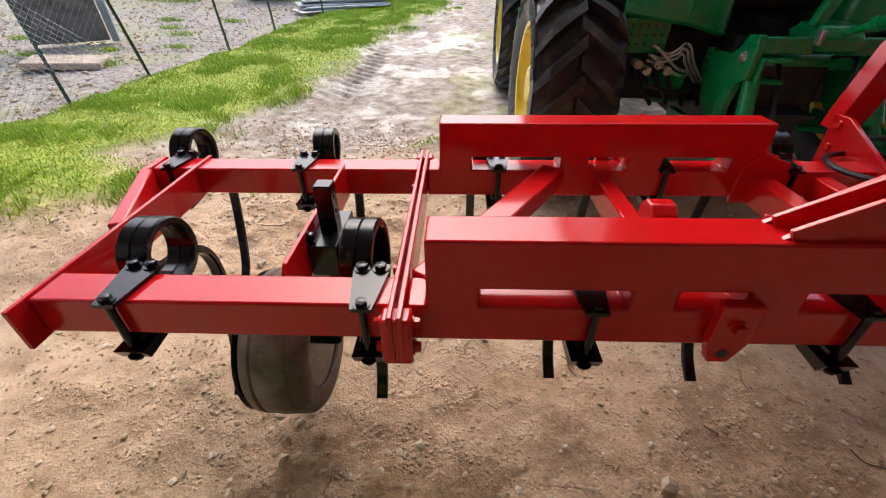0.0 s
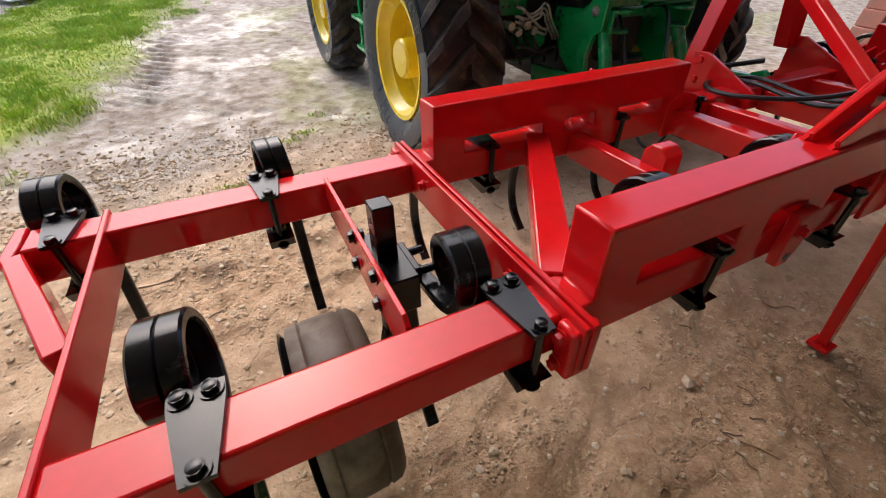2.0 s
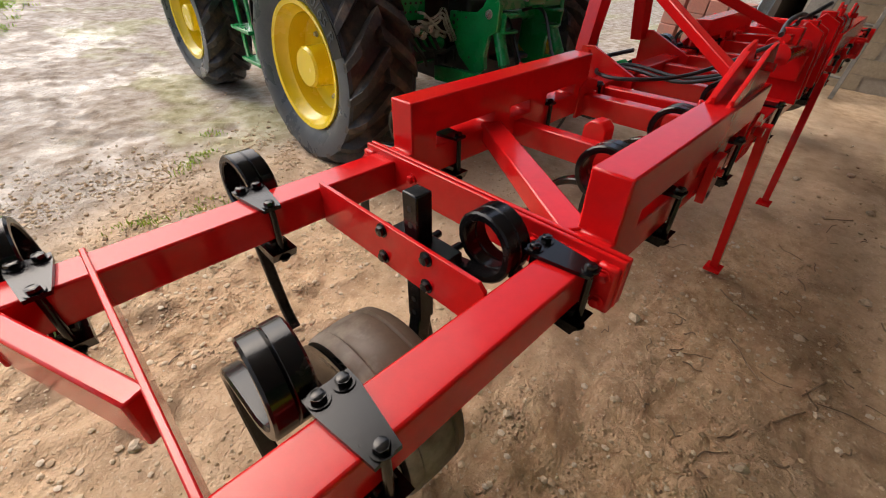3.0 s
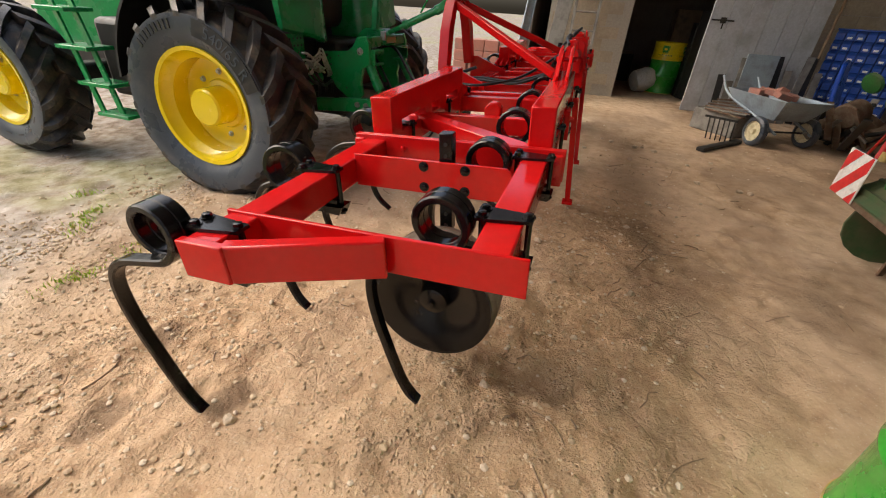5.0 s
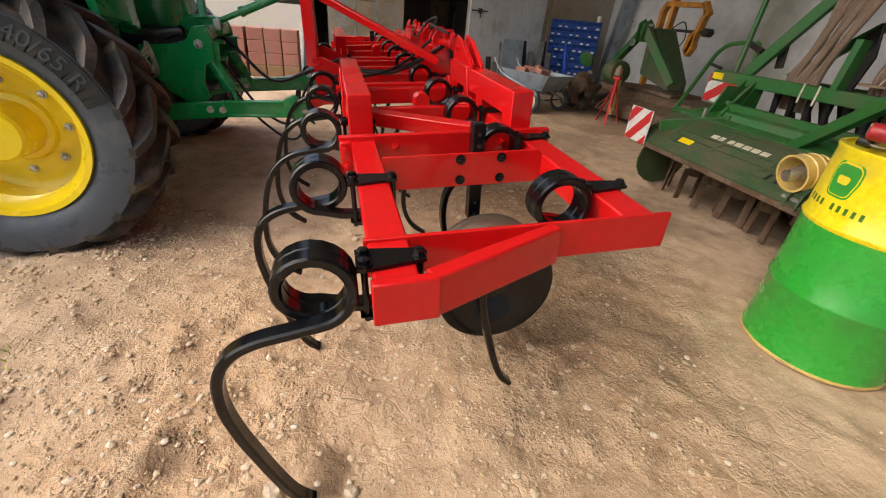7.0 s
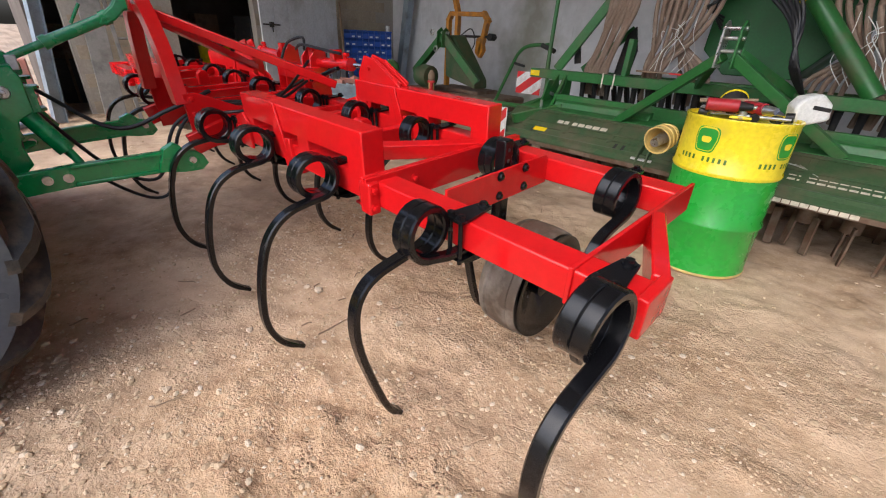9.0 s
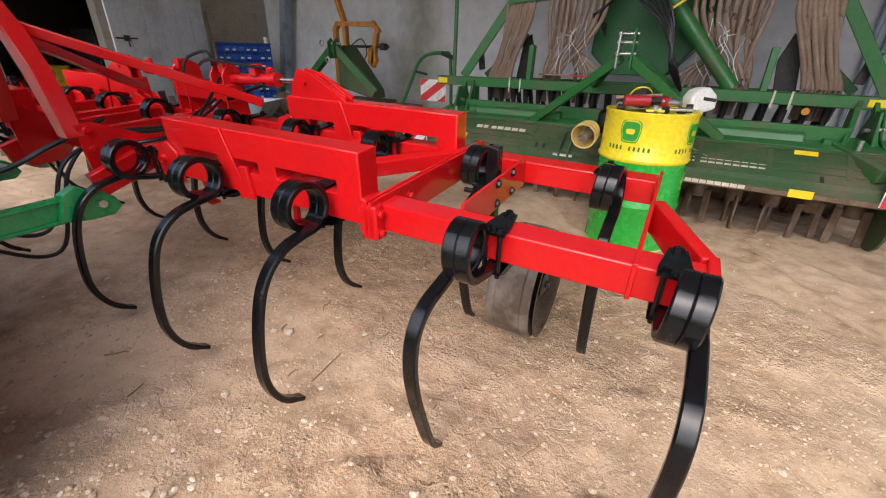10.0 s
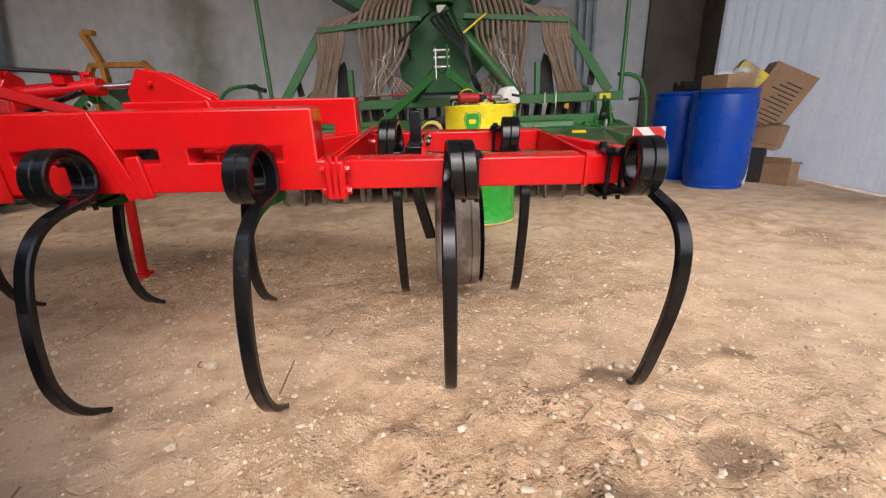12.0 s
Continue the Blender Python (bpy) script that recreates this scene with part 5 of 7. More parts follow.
def build_drum_top():
    z = DH
    w = thing("impact_wrench", "red and black cordless impact wrench lying on the drum", "power tool", pose(DX + 0.08, DY + 0.10, z + 0.035, 0, 0, 200))
    part("housing", rod(B(), (-0.11, 0, 0.02), (0.06, 0, 0.02), 0.036, 20), surface("tool_red", (0.4, 0.02, 0.03), (0.2, 0.02, 0.02), 0.2, 12, 0.4), w, "dark red housing", bevel=0.006)
    part("nose", rod(B(), (0.06, 0, 0.02), (0.13, 0, 0.02), 0.03, 18, 0.018), DARK, w)
    part("anvil", rod(B(), (0.13, 0, 0.02), (0.165, 0, 0.02), 0.012, 12), STEEL, w)
    part("grip", beam(B(), (-0.04, 0.02, 0.02), (-0.07, 0.15, 0.0), 0.04, 0.035), DARK, w, bevel=0.008)
    part("battery", box(B(), -0.115, -0.03, 0.13, 0.20, -0.035, 0.03), DARK, w, bevel=0.008)
    w2 = thing("drill_driver", "red and black cordless drill lying among the tools", "power tool", pose(DX - 0.06, DY + 0.02, z + 0.03, 0, 0, 150))
    part("housing", rod(B(), (-0.09, 0, 0.02), (0.05, 0, 0.02), 0.034, 20), bpy.data.materials["tool_red"], w2, bevel=0.006)
    part("chuck", rod(B(), (0.05, 0, 0.02), (0.12, 0, 0.02), 0.028, 16, 0.02), STEEL, w2)
    part("grip", beam(B(), (-0.03, 0.02, 0.02), (-0.05, 0.13, 0.0), 0.036, 0.032), DARK, w2, bevel=0.008)
    bm = B()
    tube(bm, spline([(0.13 * math.cos(a) * 0.5, 0.11 * math.sin(a), 0.045 + 0.02 * (k % 2)) for k, a in enumerate(np.linspace(0, 4 * math.pi, 22))], 3), 0.014)
    tagged(part("tape_roll", bm, DARK, m=pose(DX + 0.02, DY - 0.10, z - 0.025)), "black coiled strap on the drum", "strap")
    tagged(part("ratchet_handle", rod(rod(B(), (-0.13, 0, 0.012), (0.12, 0, 0.012), 0.010), (0.10, 0, 0.0), (0.10, 0, 0.035), 0.02), STEEL, m=pose(DX - 0.12, DY + 0.14, z + 0.004, 0, 0, 20)), "steel ratchet handle lying on the drum rim", "tool")
    tagged(part("wooden_stick", rod(B(), (-0.17, 0, 0.075), (0.13, 0.02, 0.05), 0.013, 10), WOOD, m=pose(DX + 0.13, DY - 0.02, z + 0.01, 0, 0, 12)), "pale wooden tool handle across the tools", "handle")
    for k, (a, b, r, hh) in enumerate(((0.17, 0.10, 0.02, 0.05), (0.20, 0.03, 0.026, 0.035), (-0.16, 0.06, 0.022, 0.06), (-0.20, -0.03, 0.028, 0.04), (0.0, 0.21, 0.018, 0.045), (-0.09, 0.18, 0.024, 0.03), (0.1, -0.16, 0.03, 0.05))):
        tagged(part("socket", rod(B(), (0, 0, 0), (hh, 0.2 * hh, 0.004), r, 14), (DARK, STEEL, BLACKHOSE)[k % 3], m=pose(DX + a, DY + b, z + r - 0.016, 0, 0, 57 * k), bevel=0.003), "small steel socket lying among the tools", "socket", "sockets on the drum")
    lamp = thing("work_lamp", "small black work lamp with a yellow rim on the drum", "lamp", pose(DX + 0.10, DY - 0.13, z + 0.05, 60, 0, 20))
    part("shell", lathe(B(), [(0.02, -0.05), (0.06, -0.03), (0.075, 0.02), (0.07, 0.03), (0.02, 0.025)], 24), DARK, lamp)
    part("rim", lathe(B(), [(0.07, 0.02), (0.08, 0.02), (0.08, 0.032), (0.07, 0.032)], 24, closed=True), DRUMYELLOW, lamp, "yellow plastic rim")
    jug = thing("plastic_jug", "white plastic jug with a dark hollow handle", "jug", pose(DX - 0.29, DY - 0.24, z - 0.02, 0, 18, 35))
    part("body", prism(B(), [(-0.08, 0), (0.07, 0), (0.10, 0.06), (0.09, 0.13), (0.04, 0.165), (-0.05, 0.16), (-0.095, 0.09)], -0.055, 0.055, "y"), WHITE, jug, bevel=0.015)
    part("handle_gap", box(B(), -0.05, 0.05, -0.058, 0.058, 0.075, 0.10, Matrix.Rotation(radians(-25), 4, "Y")), DARK, jug, bevel=0.006)
    for k, (a, b) in enumerate(((0.2, 0.04), (0.1, 0.12), (-0.05, 0.16), (-0.17, 0.02))):
        s = tagged(part("spanner", beam(rod(B(), (0.06, 0, 0.005), (0.06, 0, 0.012), 0.016, 10), (-0.07, 0, 0.006), (0.06, 0, 0.006), 0.012, 0.006), STEEL, m=pose(DX + a * 0.8, DY + b, z + 0.001, 0, 0, 40 * k)), "steel spanner lying on the drum lid", "tool", "spanners")
    tagged(part("yellow_rag", box(B(), -0.05, 0.06, -0.03, 0.03, 0, 0.015), DRUMYELLOW, m=pose(DX - 0.03, DY + 0.2, z + 0.001, 0, 0, 10), bevel=0.006), "small yellow box on the drum lid", "box")


build_drum_top()


# ---- seed drill with power harrow ----
def build_drill():
    d = thing("seed_drill", "large dusty green seed drill on a power harrow", "seed drill", pose(0.84, -1.38, 0, 0, 0, -1.5))

    def p(name, bm, mat=DRILL, label="", bevel=0.006):
        return part(name, bm, mat, d, label, bevel)

    W = 1.90
    # front apron: lower lip, sloping sheet, ledge, rear sheet
    apron = p("apron", prism(B(), [(0.0, 0.452), (0.012, 0.48), (-0.035, 0.515), (-0.05, 0.535), (-0.32, 0.715), (-0.36, 0.72), (-0.36, 0.68), (-0.06, 0.49), (-0.03, 0.452)], -W, W, "x"), DRILLDUSTY, "dusty dark green sheet apron", 0.003)
    for f in (0.30, 0.52, 0.97):
        yy, zz = -0.05 - 0.27 * f, 0.535 + 0.18 * f
        p("apron_rib", box(B(), -W, W, -0.010, 0.010, 0.0, 0.008, pose(0, yy, zz + 0.001, -33.7, 0, 0)), DRILLDUSTY, "", 0.002)
    for k in range(8):
        p("hinge_strap", box(B(), -0.02, 0.02, -0.12, 0.12, 0.0, 0.006, pose(-1.6 + 0.46 * k, -0.20, 0.636, -33.7, 0, 0)), DRILLDUSTY, "", 0.002)
    for x in (-1.45, -0.55, 0.55, 0.62, 1.5):
        p("slot", box(B(), -0.012, 0.012, -0.03, 0.03, 0.0, 0.002, pose(x, -0.08, 0.557, -33.7, 0, 0)), DARK, "", 0)
    p("lip", box(B(), -W, W, -0.012, 0.006, 0.430, 0.478), RUST, "rusty lower edge strip", 0.003)
    p("ledge", box(B(), -W, W, -0.052, -0.030, 0.505, 0.545), DRILLDUSTY, "", 0.003)
    p("rear_sheet", prism(B(), [(-0.365, 0.64), (-0.365, 0.725), (-0.70, 0.78), (-0.70, 0.64)], -W, W, "x"), DRILL, "", 0.004)
    p("gear_trough", box(B(), -W, W, -0.75, -0.25, 0.36, 0.60), DRILLDUSTY, "", 0.02)
    for x0, x1 in ((-1.35, -0.6), (0.55, 1.55)):
        p("hump", prism(B(), [(-0.46, 0.665), (-0.50, 0.80), (-0.66, 0.83), (-0.72, 0.70)], x0, x1, "x"), DRILL, "", 0.012)
    # rotor blades
    n = 15
    for k in range(n):
        x = -W + 0.12 + (2 * W - 0.24) * k / (n - 1)
        hold = p("rotor", rod(B(), (x, -0.42, 0.36), (x, -0.42, 0.24), 0.06, 14), RUST, "", 0)
        for o in (-0.085, 0.085):
            a = 0.6 * k
            ox, oy = o * math.cos(a), o * math.sin(a)
            part("blade", beam(B(), (x + ox, -0.42 + oy, 0.30), (x + ox * 1.15, -0.40 + oy, 0.02), 0.055, 0.016, (oy, -ox, 0)), RUST, hold, bevel=0.003)
    # packer roller behind
    p("packer_roller", rod(B(), (-W, -1.25, 0.27), (W, -1.25, 0.27), 0.25, 28), RUST, "", 0.01)
    for k in range(24):
        x = -W + 0.06 + (2 * W - 0.12) * k / 23
        p("packer_ring", rod(B(), (x - 0.02, -1.25, 0.27), (x + 0.02, -1.25, 0.27), 0.29, 22), RUST, "", 0)
    # round end shields and side plates
    for o in (-1, 1):
        p("end_shield", prism(B(), [(-0.10 - 0.26 + 0.27 * math.cos(a), 0.27 + 0.24 * math.sin(a)) for a in np.linspace(0, math.tau, 18)[:-1]], *sorted((o * W, o * (W + 0.018))), "x"), DRILLDUSTY, "", 0.003)
        p("side_plate", prism(B(), [(-0.15, 0.45), (-0.85, 0.45), (-0.95, 0.75), (-0.80, 0.98), (-0.62, 0.98), (-0.52, 0.74)], *sorted((o * (W - 0.16), o * (W - 0.14))), "x"), DRILL, "", 0.004)
        p("side_arm", beam(B(), (o * (W - 0.15), -0.08, 0.62), (o * (W - 0.42), -0.60, 0.74), 0.07, 0.09), DRILL, "", 0.006)
        p("pin", rod(B(), (o * (W - 0.25), -0.40, 0.70), (o * (W - 0.25), -0.40, 0.80), 0.016), STEEL, "", 0)
        p("side_link", beam(B(), (o * (W - 0.35), -0.35, 0.60), (o * (W - 0.25), -0.8, 1.02), 0.03, 0.06), DRILL, "", 0.004)
        p("side_link", beam(B(), (o * (W - 0.12), -0.45, 0.60), (o * (W - 0.16), -0.8, 1.02), 0.03, 0.06), DRILL, "", 0.004)
        # warning board
        board = p("warning_board", box(B(), o * W - 0.14 * (o > 0) - 0.16 * (o < 0), o * W + 0.16 * (o > 0) + 0.14 * (o < 0), 0.012, 0.020, 0.442, 0.732), WHITE, "red and white striped warning board", 0.002)
        cx = o * W + 0.01 * o
        for k in range(3):
            quad = clip_band(0.143, -0.31 + 0.22 * k, -0.20 + 0.22 * k, o)
            part("stripe", prism(B(), [(cx + x, 0.587 + z) for x, z in quad], 0.0202, 0.0222, "y"), SIGNRED, board)
    # maker's lettering as plain worn bars, and yellow stickers
    for x0, count, y, z, s in ((0.82, 7, -0.215, 0.645, 0.105), (-1.10, 10, -0.13, 0.588, 0.075)):
        for k in range(count):
            p("letter_bar", box(B(), -s * 0.29, s * 0.29, -0.024, 0.024, 0.0, 0.0025, pose(x0 + k * s * 0.72, y, z + 0.002, -33.7, 0, 0)), FADED, "worn pale lettering", 0)
    for k in range(9):
        p("letter_bar", box(B(), -0.022, 0.022, 0.007, 0.009, 0.440, 0.468, pose(-1.0 + k * 0.05, 0, 0.0)), FADED, "worn pale lettering", 0)
    for x, y, z, tilt in ((1.42, -0.10, 0.569, -33.7), (-1.35, -0.29, 0.695, -33.7), (-1.35, 0.012, 0.455, 90)):
        p("sticker", box(B(), -0.07, 0.07, -0.028, 0.028, 0, 0.002, pose(x, y, z + 0.003, tilt)), YELLOW, "yellow safety sticker", 0)
    # main carrying beam
    BY = -0.83
    p("carrying_beam", box(B(), -1.95, 2.12, BY - 0.05, BY + 0.05, 0.98, 1.075), DRILL, "", 0.008)
    p("front_beam", box(B(), -1.62, 1.62, BY + 0.22, BY + 0.27, 0.72, 0.86), DRILL, "", 0.008)
    p("rear_beam", box(B(), -1.6, 1.6, BY - 0.55, BY - 0.47, 1.0, 1.07), DRILL, "", 0.008)
    for o in (-1, 1):
        p("sticker", box(B(), o * 1.9 + 0.09, o * 1.9 + 0.21, BY + 0.051, BY + 0.053, 1.0, 1.055), YELLOW, "yellow safety sticker", 0)
        for x in (1.10, 1.22):
            p("cable_tie", box(B(), o * x - 0.008, o * x + 0.008, BY + 0.05, BY + 0.056, 0.945, 1.085), FADED, "", 0.002)
        # upright grab posts and bent guard tubes at the ends
        p("end_post", rod(B(), (o * 1.93, BY, 1.0), (o * 1.97, BY - 0.1, 2.5), 0.022, 12), DRILL, "", 0)
        if o > 0:
            GY = BY - 0.55
            g = spline([(2.27, GY, 0.55), (2.30, GY, 1.24), (2.40, GY, 1.31), (2.64, GY, 1.29), (2.78, GY, 1.20), (2.88, GY, 1.02), (3.14, GY, 0.50)], 6)
            p("guard_stub", rod(B(), (2.84, GY, 1.08), (2.66, GY, 1.05), 0.016), DARK, "", 0)
            p("guard_grip", rod(B(), (2.42, GY, 1.31), (2.20, GY + 0.05, 1.25), 0.028), DARK, "", 0)
            p("guard_rail", rod(B(), (2.27, GY, 0.58), (1.75, BY - 0.2, 0.70), 0.03), DRILL, "", 0)
            p("guard_rail", rod(B(), (3.12, GY, 0.54), (1.75, BY - 0.3, 0.60), 0.03), DRILL, "", 0)
            back_board = p("warning_board", box(B(), 2.34, 2.74, GY + 0.02, GY + 0.028, 0.72, 0.99), WHITE, "red and white striped warning board", 0.002)
            for k in range(3):
                quad = clip_band(0.135, -0.30 + 0.24 * k, -0.18 + 0.24 * k, 1)
                part("stripe", prism(B(), [(2.54 + x * 1.45, 0.855 + z) for x, z in quad], GY + 0.0282, GY + 0.0305, "y"), SIGNRED, back_board)
        else:
            g = spline([(-1.93, BY - 0.1, 1.25), (-2.08, BY - 0.12, 1.24), (-2.19, BY - 0.12, 1.17), (-2.27, BY - 0.12, 0.95), (-2.30, BY - 0.12, 0.55)], 6)
            p("guard_stub", rod(B(), (-2.26, BY - 0.12, 1.0), (-2.08, BY - 0.12, 0.98), 0.016), DARK, "", 0)
            p("guard_rail", rod(B(), (-2.30, BY - 0.12, 0.57), (-1.75, BY - 0.2, 0.62), 0.03), DRILL, "", 0)
        p("guard_tube", tube(B(), g, 0.022, 10), DRILL, "", 0)
        p("end_bracket", prism(B(), [(BY + 0.05, 0.98), (BY + 0.20, 0.80), (BY + 0.45, 0.72), (BY + 0.45, 0.62), (BY - 0.05, 0.62), (BY - 0.05, 0.98)], *sorted((o * 1.80, o * 1.815)), "x"), DRILL, "", 0.004)
        p("end_bracket", prism(B(), [(BY + 0.05, 1.0), (BY + 0.12, 0.84), (BY + 0.30, 0.70), (BY - 0.05, 0.62), (BY - 0.05, 1.0)], *sorted((o * 1.62, o * 1.635)), "x"), DRILL, "", 0.004)
        p("spring_pin", rod(B(), (o * 1.86, BY + 0.12, 0.86), (o * 1.70, BY + 0.16, 0.84), 0.018), STEEL, "", 0)
        p("foot_plate", prism(B(), [(o * 1.45, 0.70), (o * 1.98, 0.61), (o * 1.98, 0.66), (o * 1.46, 0.78)], BY + 0.30, BY + 0.36, "y"), DRILL, "", 0.004)
        # raking strut and hose rail
        p("rake", beam(B(), (o * 1.80, BY, 1.08), (o * 1.30, BY - 0.13, 1.84), 0.06, 0.09), DRILL, "", 0.006)
        p("rake", beam(B(), (o * 1.66, BY - 0.3, 1.08), (o * 1.2, BY - 0.4, 1.5), 0.05, 0.07), DRILL, "", 0.006)
        p("hose_rail", beam(B(), (o * 1.34, BY - 0.13, 1.81), (o * 0.22, BY - 0.13, 1.89), 0.07, 0.06), DRILL, "", 0.006)
        p("stay", beam(B(), (o * 1.02, BY, 1.05), (o * 1.02, BY - 0.02, 1.40), 0.05, 0.09), DRILL, "", 0.004)
        p("handle_lever", beam(B(), (o * 1.62, BY - 0.1, 1.15), (o * 1.66, BY - 0.1, 1.38), 0.02, 0.07), DARK, "", 0.004)
        # delivery hoses packed over the rail: outer fan, inner fan, crossing bundle
        for k in range(9):
            t = k / 8
            xr = o * (1.02 + 0.26 * t)
            line = [(o * (0.30 + 0.25 * t), BY - 0.40, 2.52 - 0.03 * k), (o * (0.62 + 0.26 * t), BY - 0.22, 2.12 - 0.02 * k), (xr, BY - 0.085 - 0.012 * (k % 2), 1.87), (xr + o * 0.08, BY - 0.085, 1.62),
                    (o * (1.22 + 0.22 * t + 0.02 * math.sin(2.1 * k)), BY - 0.11 - 0.03 * (k % 3), 1.34), (o * (1.30 + 0.24 * t), BY - 0.16, 1.10), (o * (1.30 + 0.24 * t), BY - 0.22, 0.85)]
            p("seed_hose", tube(B(), spline(line, 5), 0.021, 8), HOSE, "brown ribbed seed hose", 0)
        for k in range(10):
            t = k / 9
            xr = o * (0.36 + 0.52 * t)
            low = o * (0.74 + 0.16 * t + 0.05 * math.sin(1.9 * k))
            line = [(o * (0.16 + 0.16 * t), BY - 0.40, 2.50 - 0.02 * k), (xr * 0.85, BY - 0.22, 2.15), (xr, BY - 0.085 - 0.012 * (k % 2), 1.90), (xr + o * 0.02, BY - 0.085, 1.66),
                    ((xr * 0.6 + low * 0.4), BY - 0.10 - 0.035 * (k % 3), 1.42), (low, BY - 0.15 - 0.02 * (k % 2), 1.16), (low + o * 0.03 * math.cos(k), BY - 0.24, 0.85)]
            p("seed_hose", tube(B(), spline(line, 5), 0.020, 8), HOSE, "brown ribbed seed hose", 0)
        for k in range(5):
            xr, low = o * (0.86 - 0.04 * k), o * (0.36 + 0.06 * k)
            line = [(xr, BY - 0.12, 1.80), (xr * 0.95, BY - 0.14, 1.6), ((xr + low) / 2, BY - 0.19, 1.36), (low, BY - 0.22, 1.14), (low, BY - 0.30, 0.85)]
            p("seed_hose", tube(B(), spline(line, 5), 0.020, 8), HOSE, "brown ribbed seed hose", 0)
        for k in range(6):
            q = o * (0.52 + 0.05 * k)
            line = [(q, BY - 0.06, 1.62 - 0.03 * k), (q + o * 0.09 * math.sin(k * 1.3), BY - 0.05, 1.46), (q - o * 0.05 * math.cos(k), BY - 0.06, 1.30), (q + o * 0.06, BY - 0.08, 1.14)]
            p("pale_cable", tube(B(), spline(line, 5), 0.0032, 6), WHITE, "thin pale cable", 0)
        p("rail_lip", beam(B(), (o * 1.34, BY - 0.04, 1.80), (o * 0.24, BY - 0.04, 1.88), 0.012, 0.05), DRILL, "", 0.003)
        p("fan_plate", prism(B(), [(o * 1.28, 1.06), (o * 1.12, 1.06), (o * 1.08, 1.30), (o * 1.14, 1.52), (o * 1.22, 1.44)], BY - 0.30, BY - 0.28, "y"), DARK, "", 0.004)
    # hopper
    p("hopper", prism(B(), [(-0.22, 1.14), (0.30, 1.14), (0.52, 1.34), (0.50, 1.80), (1.45, 2.35), (1.45, 3.0), (-1.45, 3.0), (-1.45, 2.35), (-0.58, 1.80), (-0.52, 1.5)], BY - 1.35, BY - 0.42, "y"), surface("hopper_green", (0.012, 0.11, 0.022), (0.03, 0.09, 0.03), 0.25, 3, 0.5), "dark green seed hopper", 0.01)
    p("hopper_leg", rod(B(), (-0.02, BY - 0.10, 1.95), (-0.80, BY - 0.02, 1.08), 0.062, 20), DRILL, "thick green tube", 0)
    p("distributor", lathe(B(), [(0.14, 2.05), (0.16, 2.10), (0.16, 2.2), (0.05, 2.35)], 20, pose(0, BY - 0.3, 0)), DRILL, "", 0)
    # disc coulters and harrow bits low behind the beam
    for k in range(22):
        x = -1.5 + 3.0 * k / 21
        p("coulter_arm", beam(B(), (x, BY - 0.2, 0.98), (x + 0.02, BY - 0.45, 0.62), 0.035, 0.06), DARK, "", 0.004)
        p("coulter_cup", rod(B(), (x, BY - 0.08, 0.97), (x, BY - 0.10, 0.80), 0.03, 10, 0.022), DARK, "", 0)
    p("marker_strip", box(B(), 0.35, 0.95, BY - 0.12, BY - 0.06, 1.12, 1.135), WOOD, "", 0.002)
    p("marker_strip", box(B(), 0.35, 0.62, BY - 0.05, BY - 0.02, 1.12, 1.135), SIGNRED, "", 0.002)
    p("reflector", rod(B(), (-1.34, BY + 0.02, 0.94), (-1.34, BY + 0.05, 0.94), 0.028, 18), ORANGE, "", 0)
    # head stock
    for o in (-1, 1):
        p("tower_leg", beam(B(), (o * 0.03, -0.14, 1.30), (o * 0.80, -0.42, 0.72), 0.07, 0.09, (0, 1, 0)), DRILL, "", 0.006)
        p("tower_brace", beam(B(), (o * 0.05, -0.16, 1.32), (o * 0.35, BY, 1.05), 0.05, 0.07), DRILL, "", 0.006)
        p("tower_cheek", prism(B(), [(-0.20, 1.22), (-0.06, 1.22), (-0.06, 1.48), (-0.12, 1.52), (-0.20, 1.48)], *sorted((o * 0.045, o * 0.06)), "x"), STEEL if o > 0 else DRILL, "", 0.003)
    for z in (1.33, 1.41, 1.47):
        p("tower_pin", rod(B(), (-0.075, -0.12, z), (0.075, -0.12, z), 0.013), STEEL, "", 0)
        p("gearbox", box(B(), -0.16, 0.16, -0.62, -0.28, 0.60, 0.88), DARK, "", 0.03)
    p("input_collar", rod(B(), (0.0, -0.28, 0.80), (0.0, -0.18, 0.80), 0.10, 20), DARK, "", 0)
    for o in (-1, 1):
        for q in (0.30, 0.38):
            p("hitch_ear", prism(B(), [(-0.28, 0.55), (-0.06, 0.42), (0.02, 0.46), (0.0, 0.56), (-0.12, 0.66), (-0.28, 0.68)], *sorted((o * q, o * (q + 0.014))), "x"), DRILLDUSTY, "", 0.003)
        p("hitch_pin", rod(B(), (o * 0.27, -0.03, 0.50), (o * 0.44, -0.03, 0.50), 0.018), STEEL, "", 0)
    # loose black lines and a yellow strap on the tower
    for k in range(5):
        line = [(-0.05 - 0.02 * k, BY - 0.25, 1.95), (0.10 - 0.05 * k, BY + 0.1, 1.82 + 0.02 * k), (-0.18 - 0.02 * k, BY + 0.2, 1.55), (-0.34 + 0.01 * k, BY + 0.25, 1.25), (-0.42, BY + 0.1, 1.05)]
        p("black_line", tube(B(), spline(line, 6), 0.014, 8), BLACKHOSE, "", 0)
    for k in range(4):
        line = [(0.10, BY - 0.3, 2.0), (0.30 + 0.03 * k, BY - 0.06, 1.80 - 0.03 * k), (0.42 + 0.02 * k, BY - 0.1, 1.66), (0.36, BY - 0.2, 1.5 + 0.03 * k)]
        p("black_line", tube(B(), spline(line, 6), 0.010, 8), BLACKHOSE, "", 0)
    p("yellow_strap", beam(B(), (-0.17, BY + 0.1, 1.66), (-0.46, BY + 0.02, 1.88), 0.05, 0.02), YELLOW, "yellow webbing strap", 0.006)
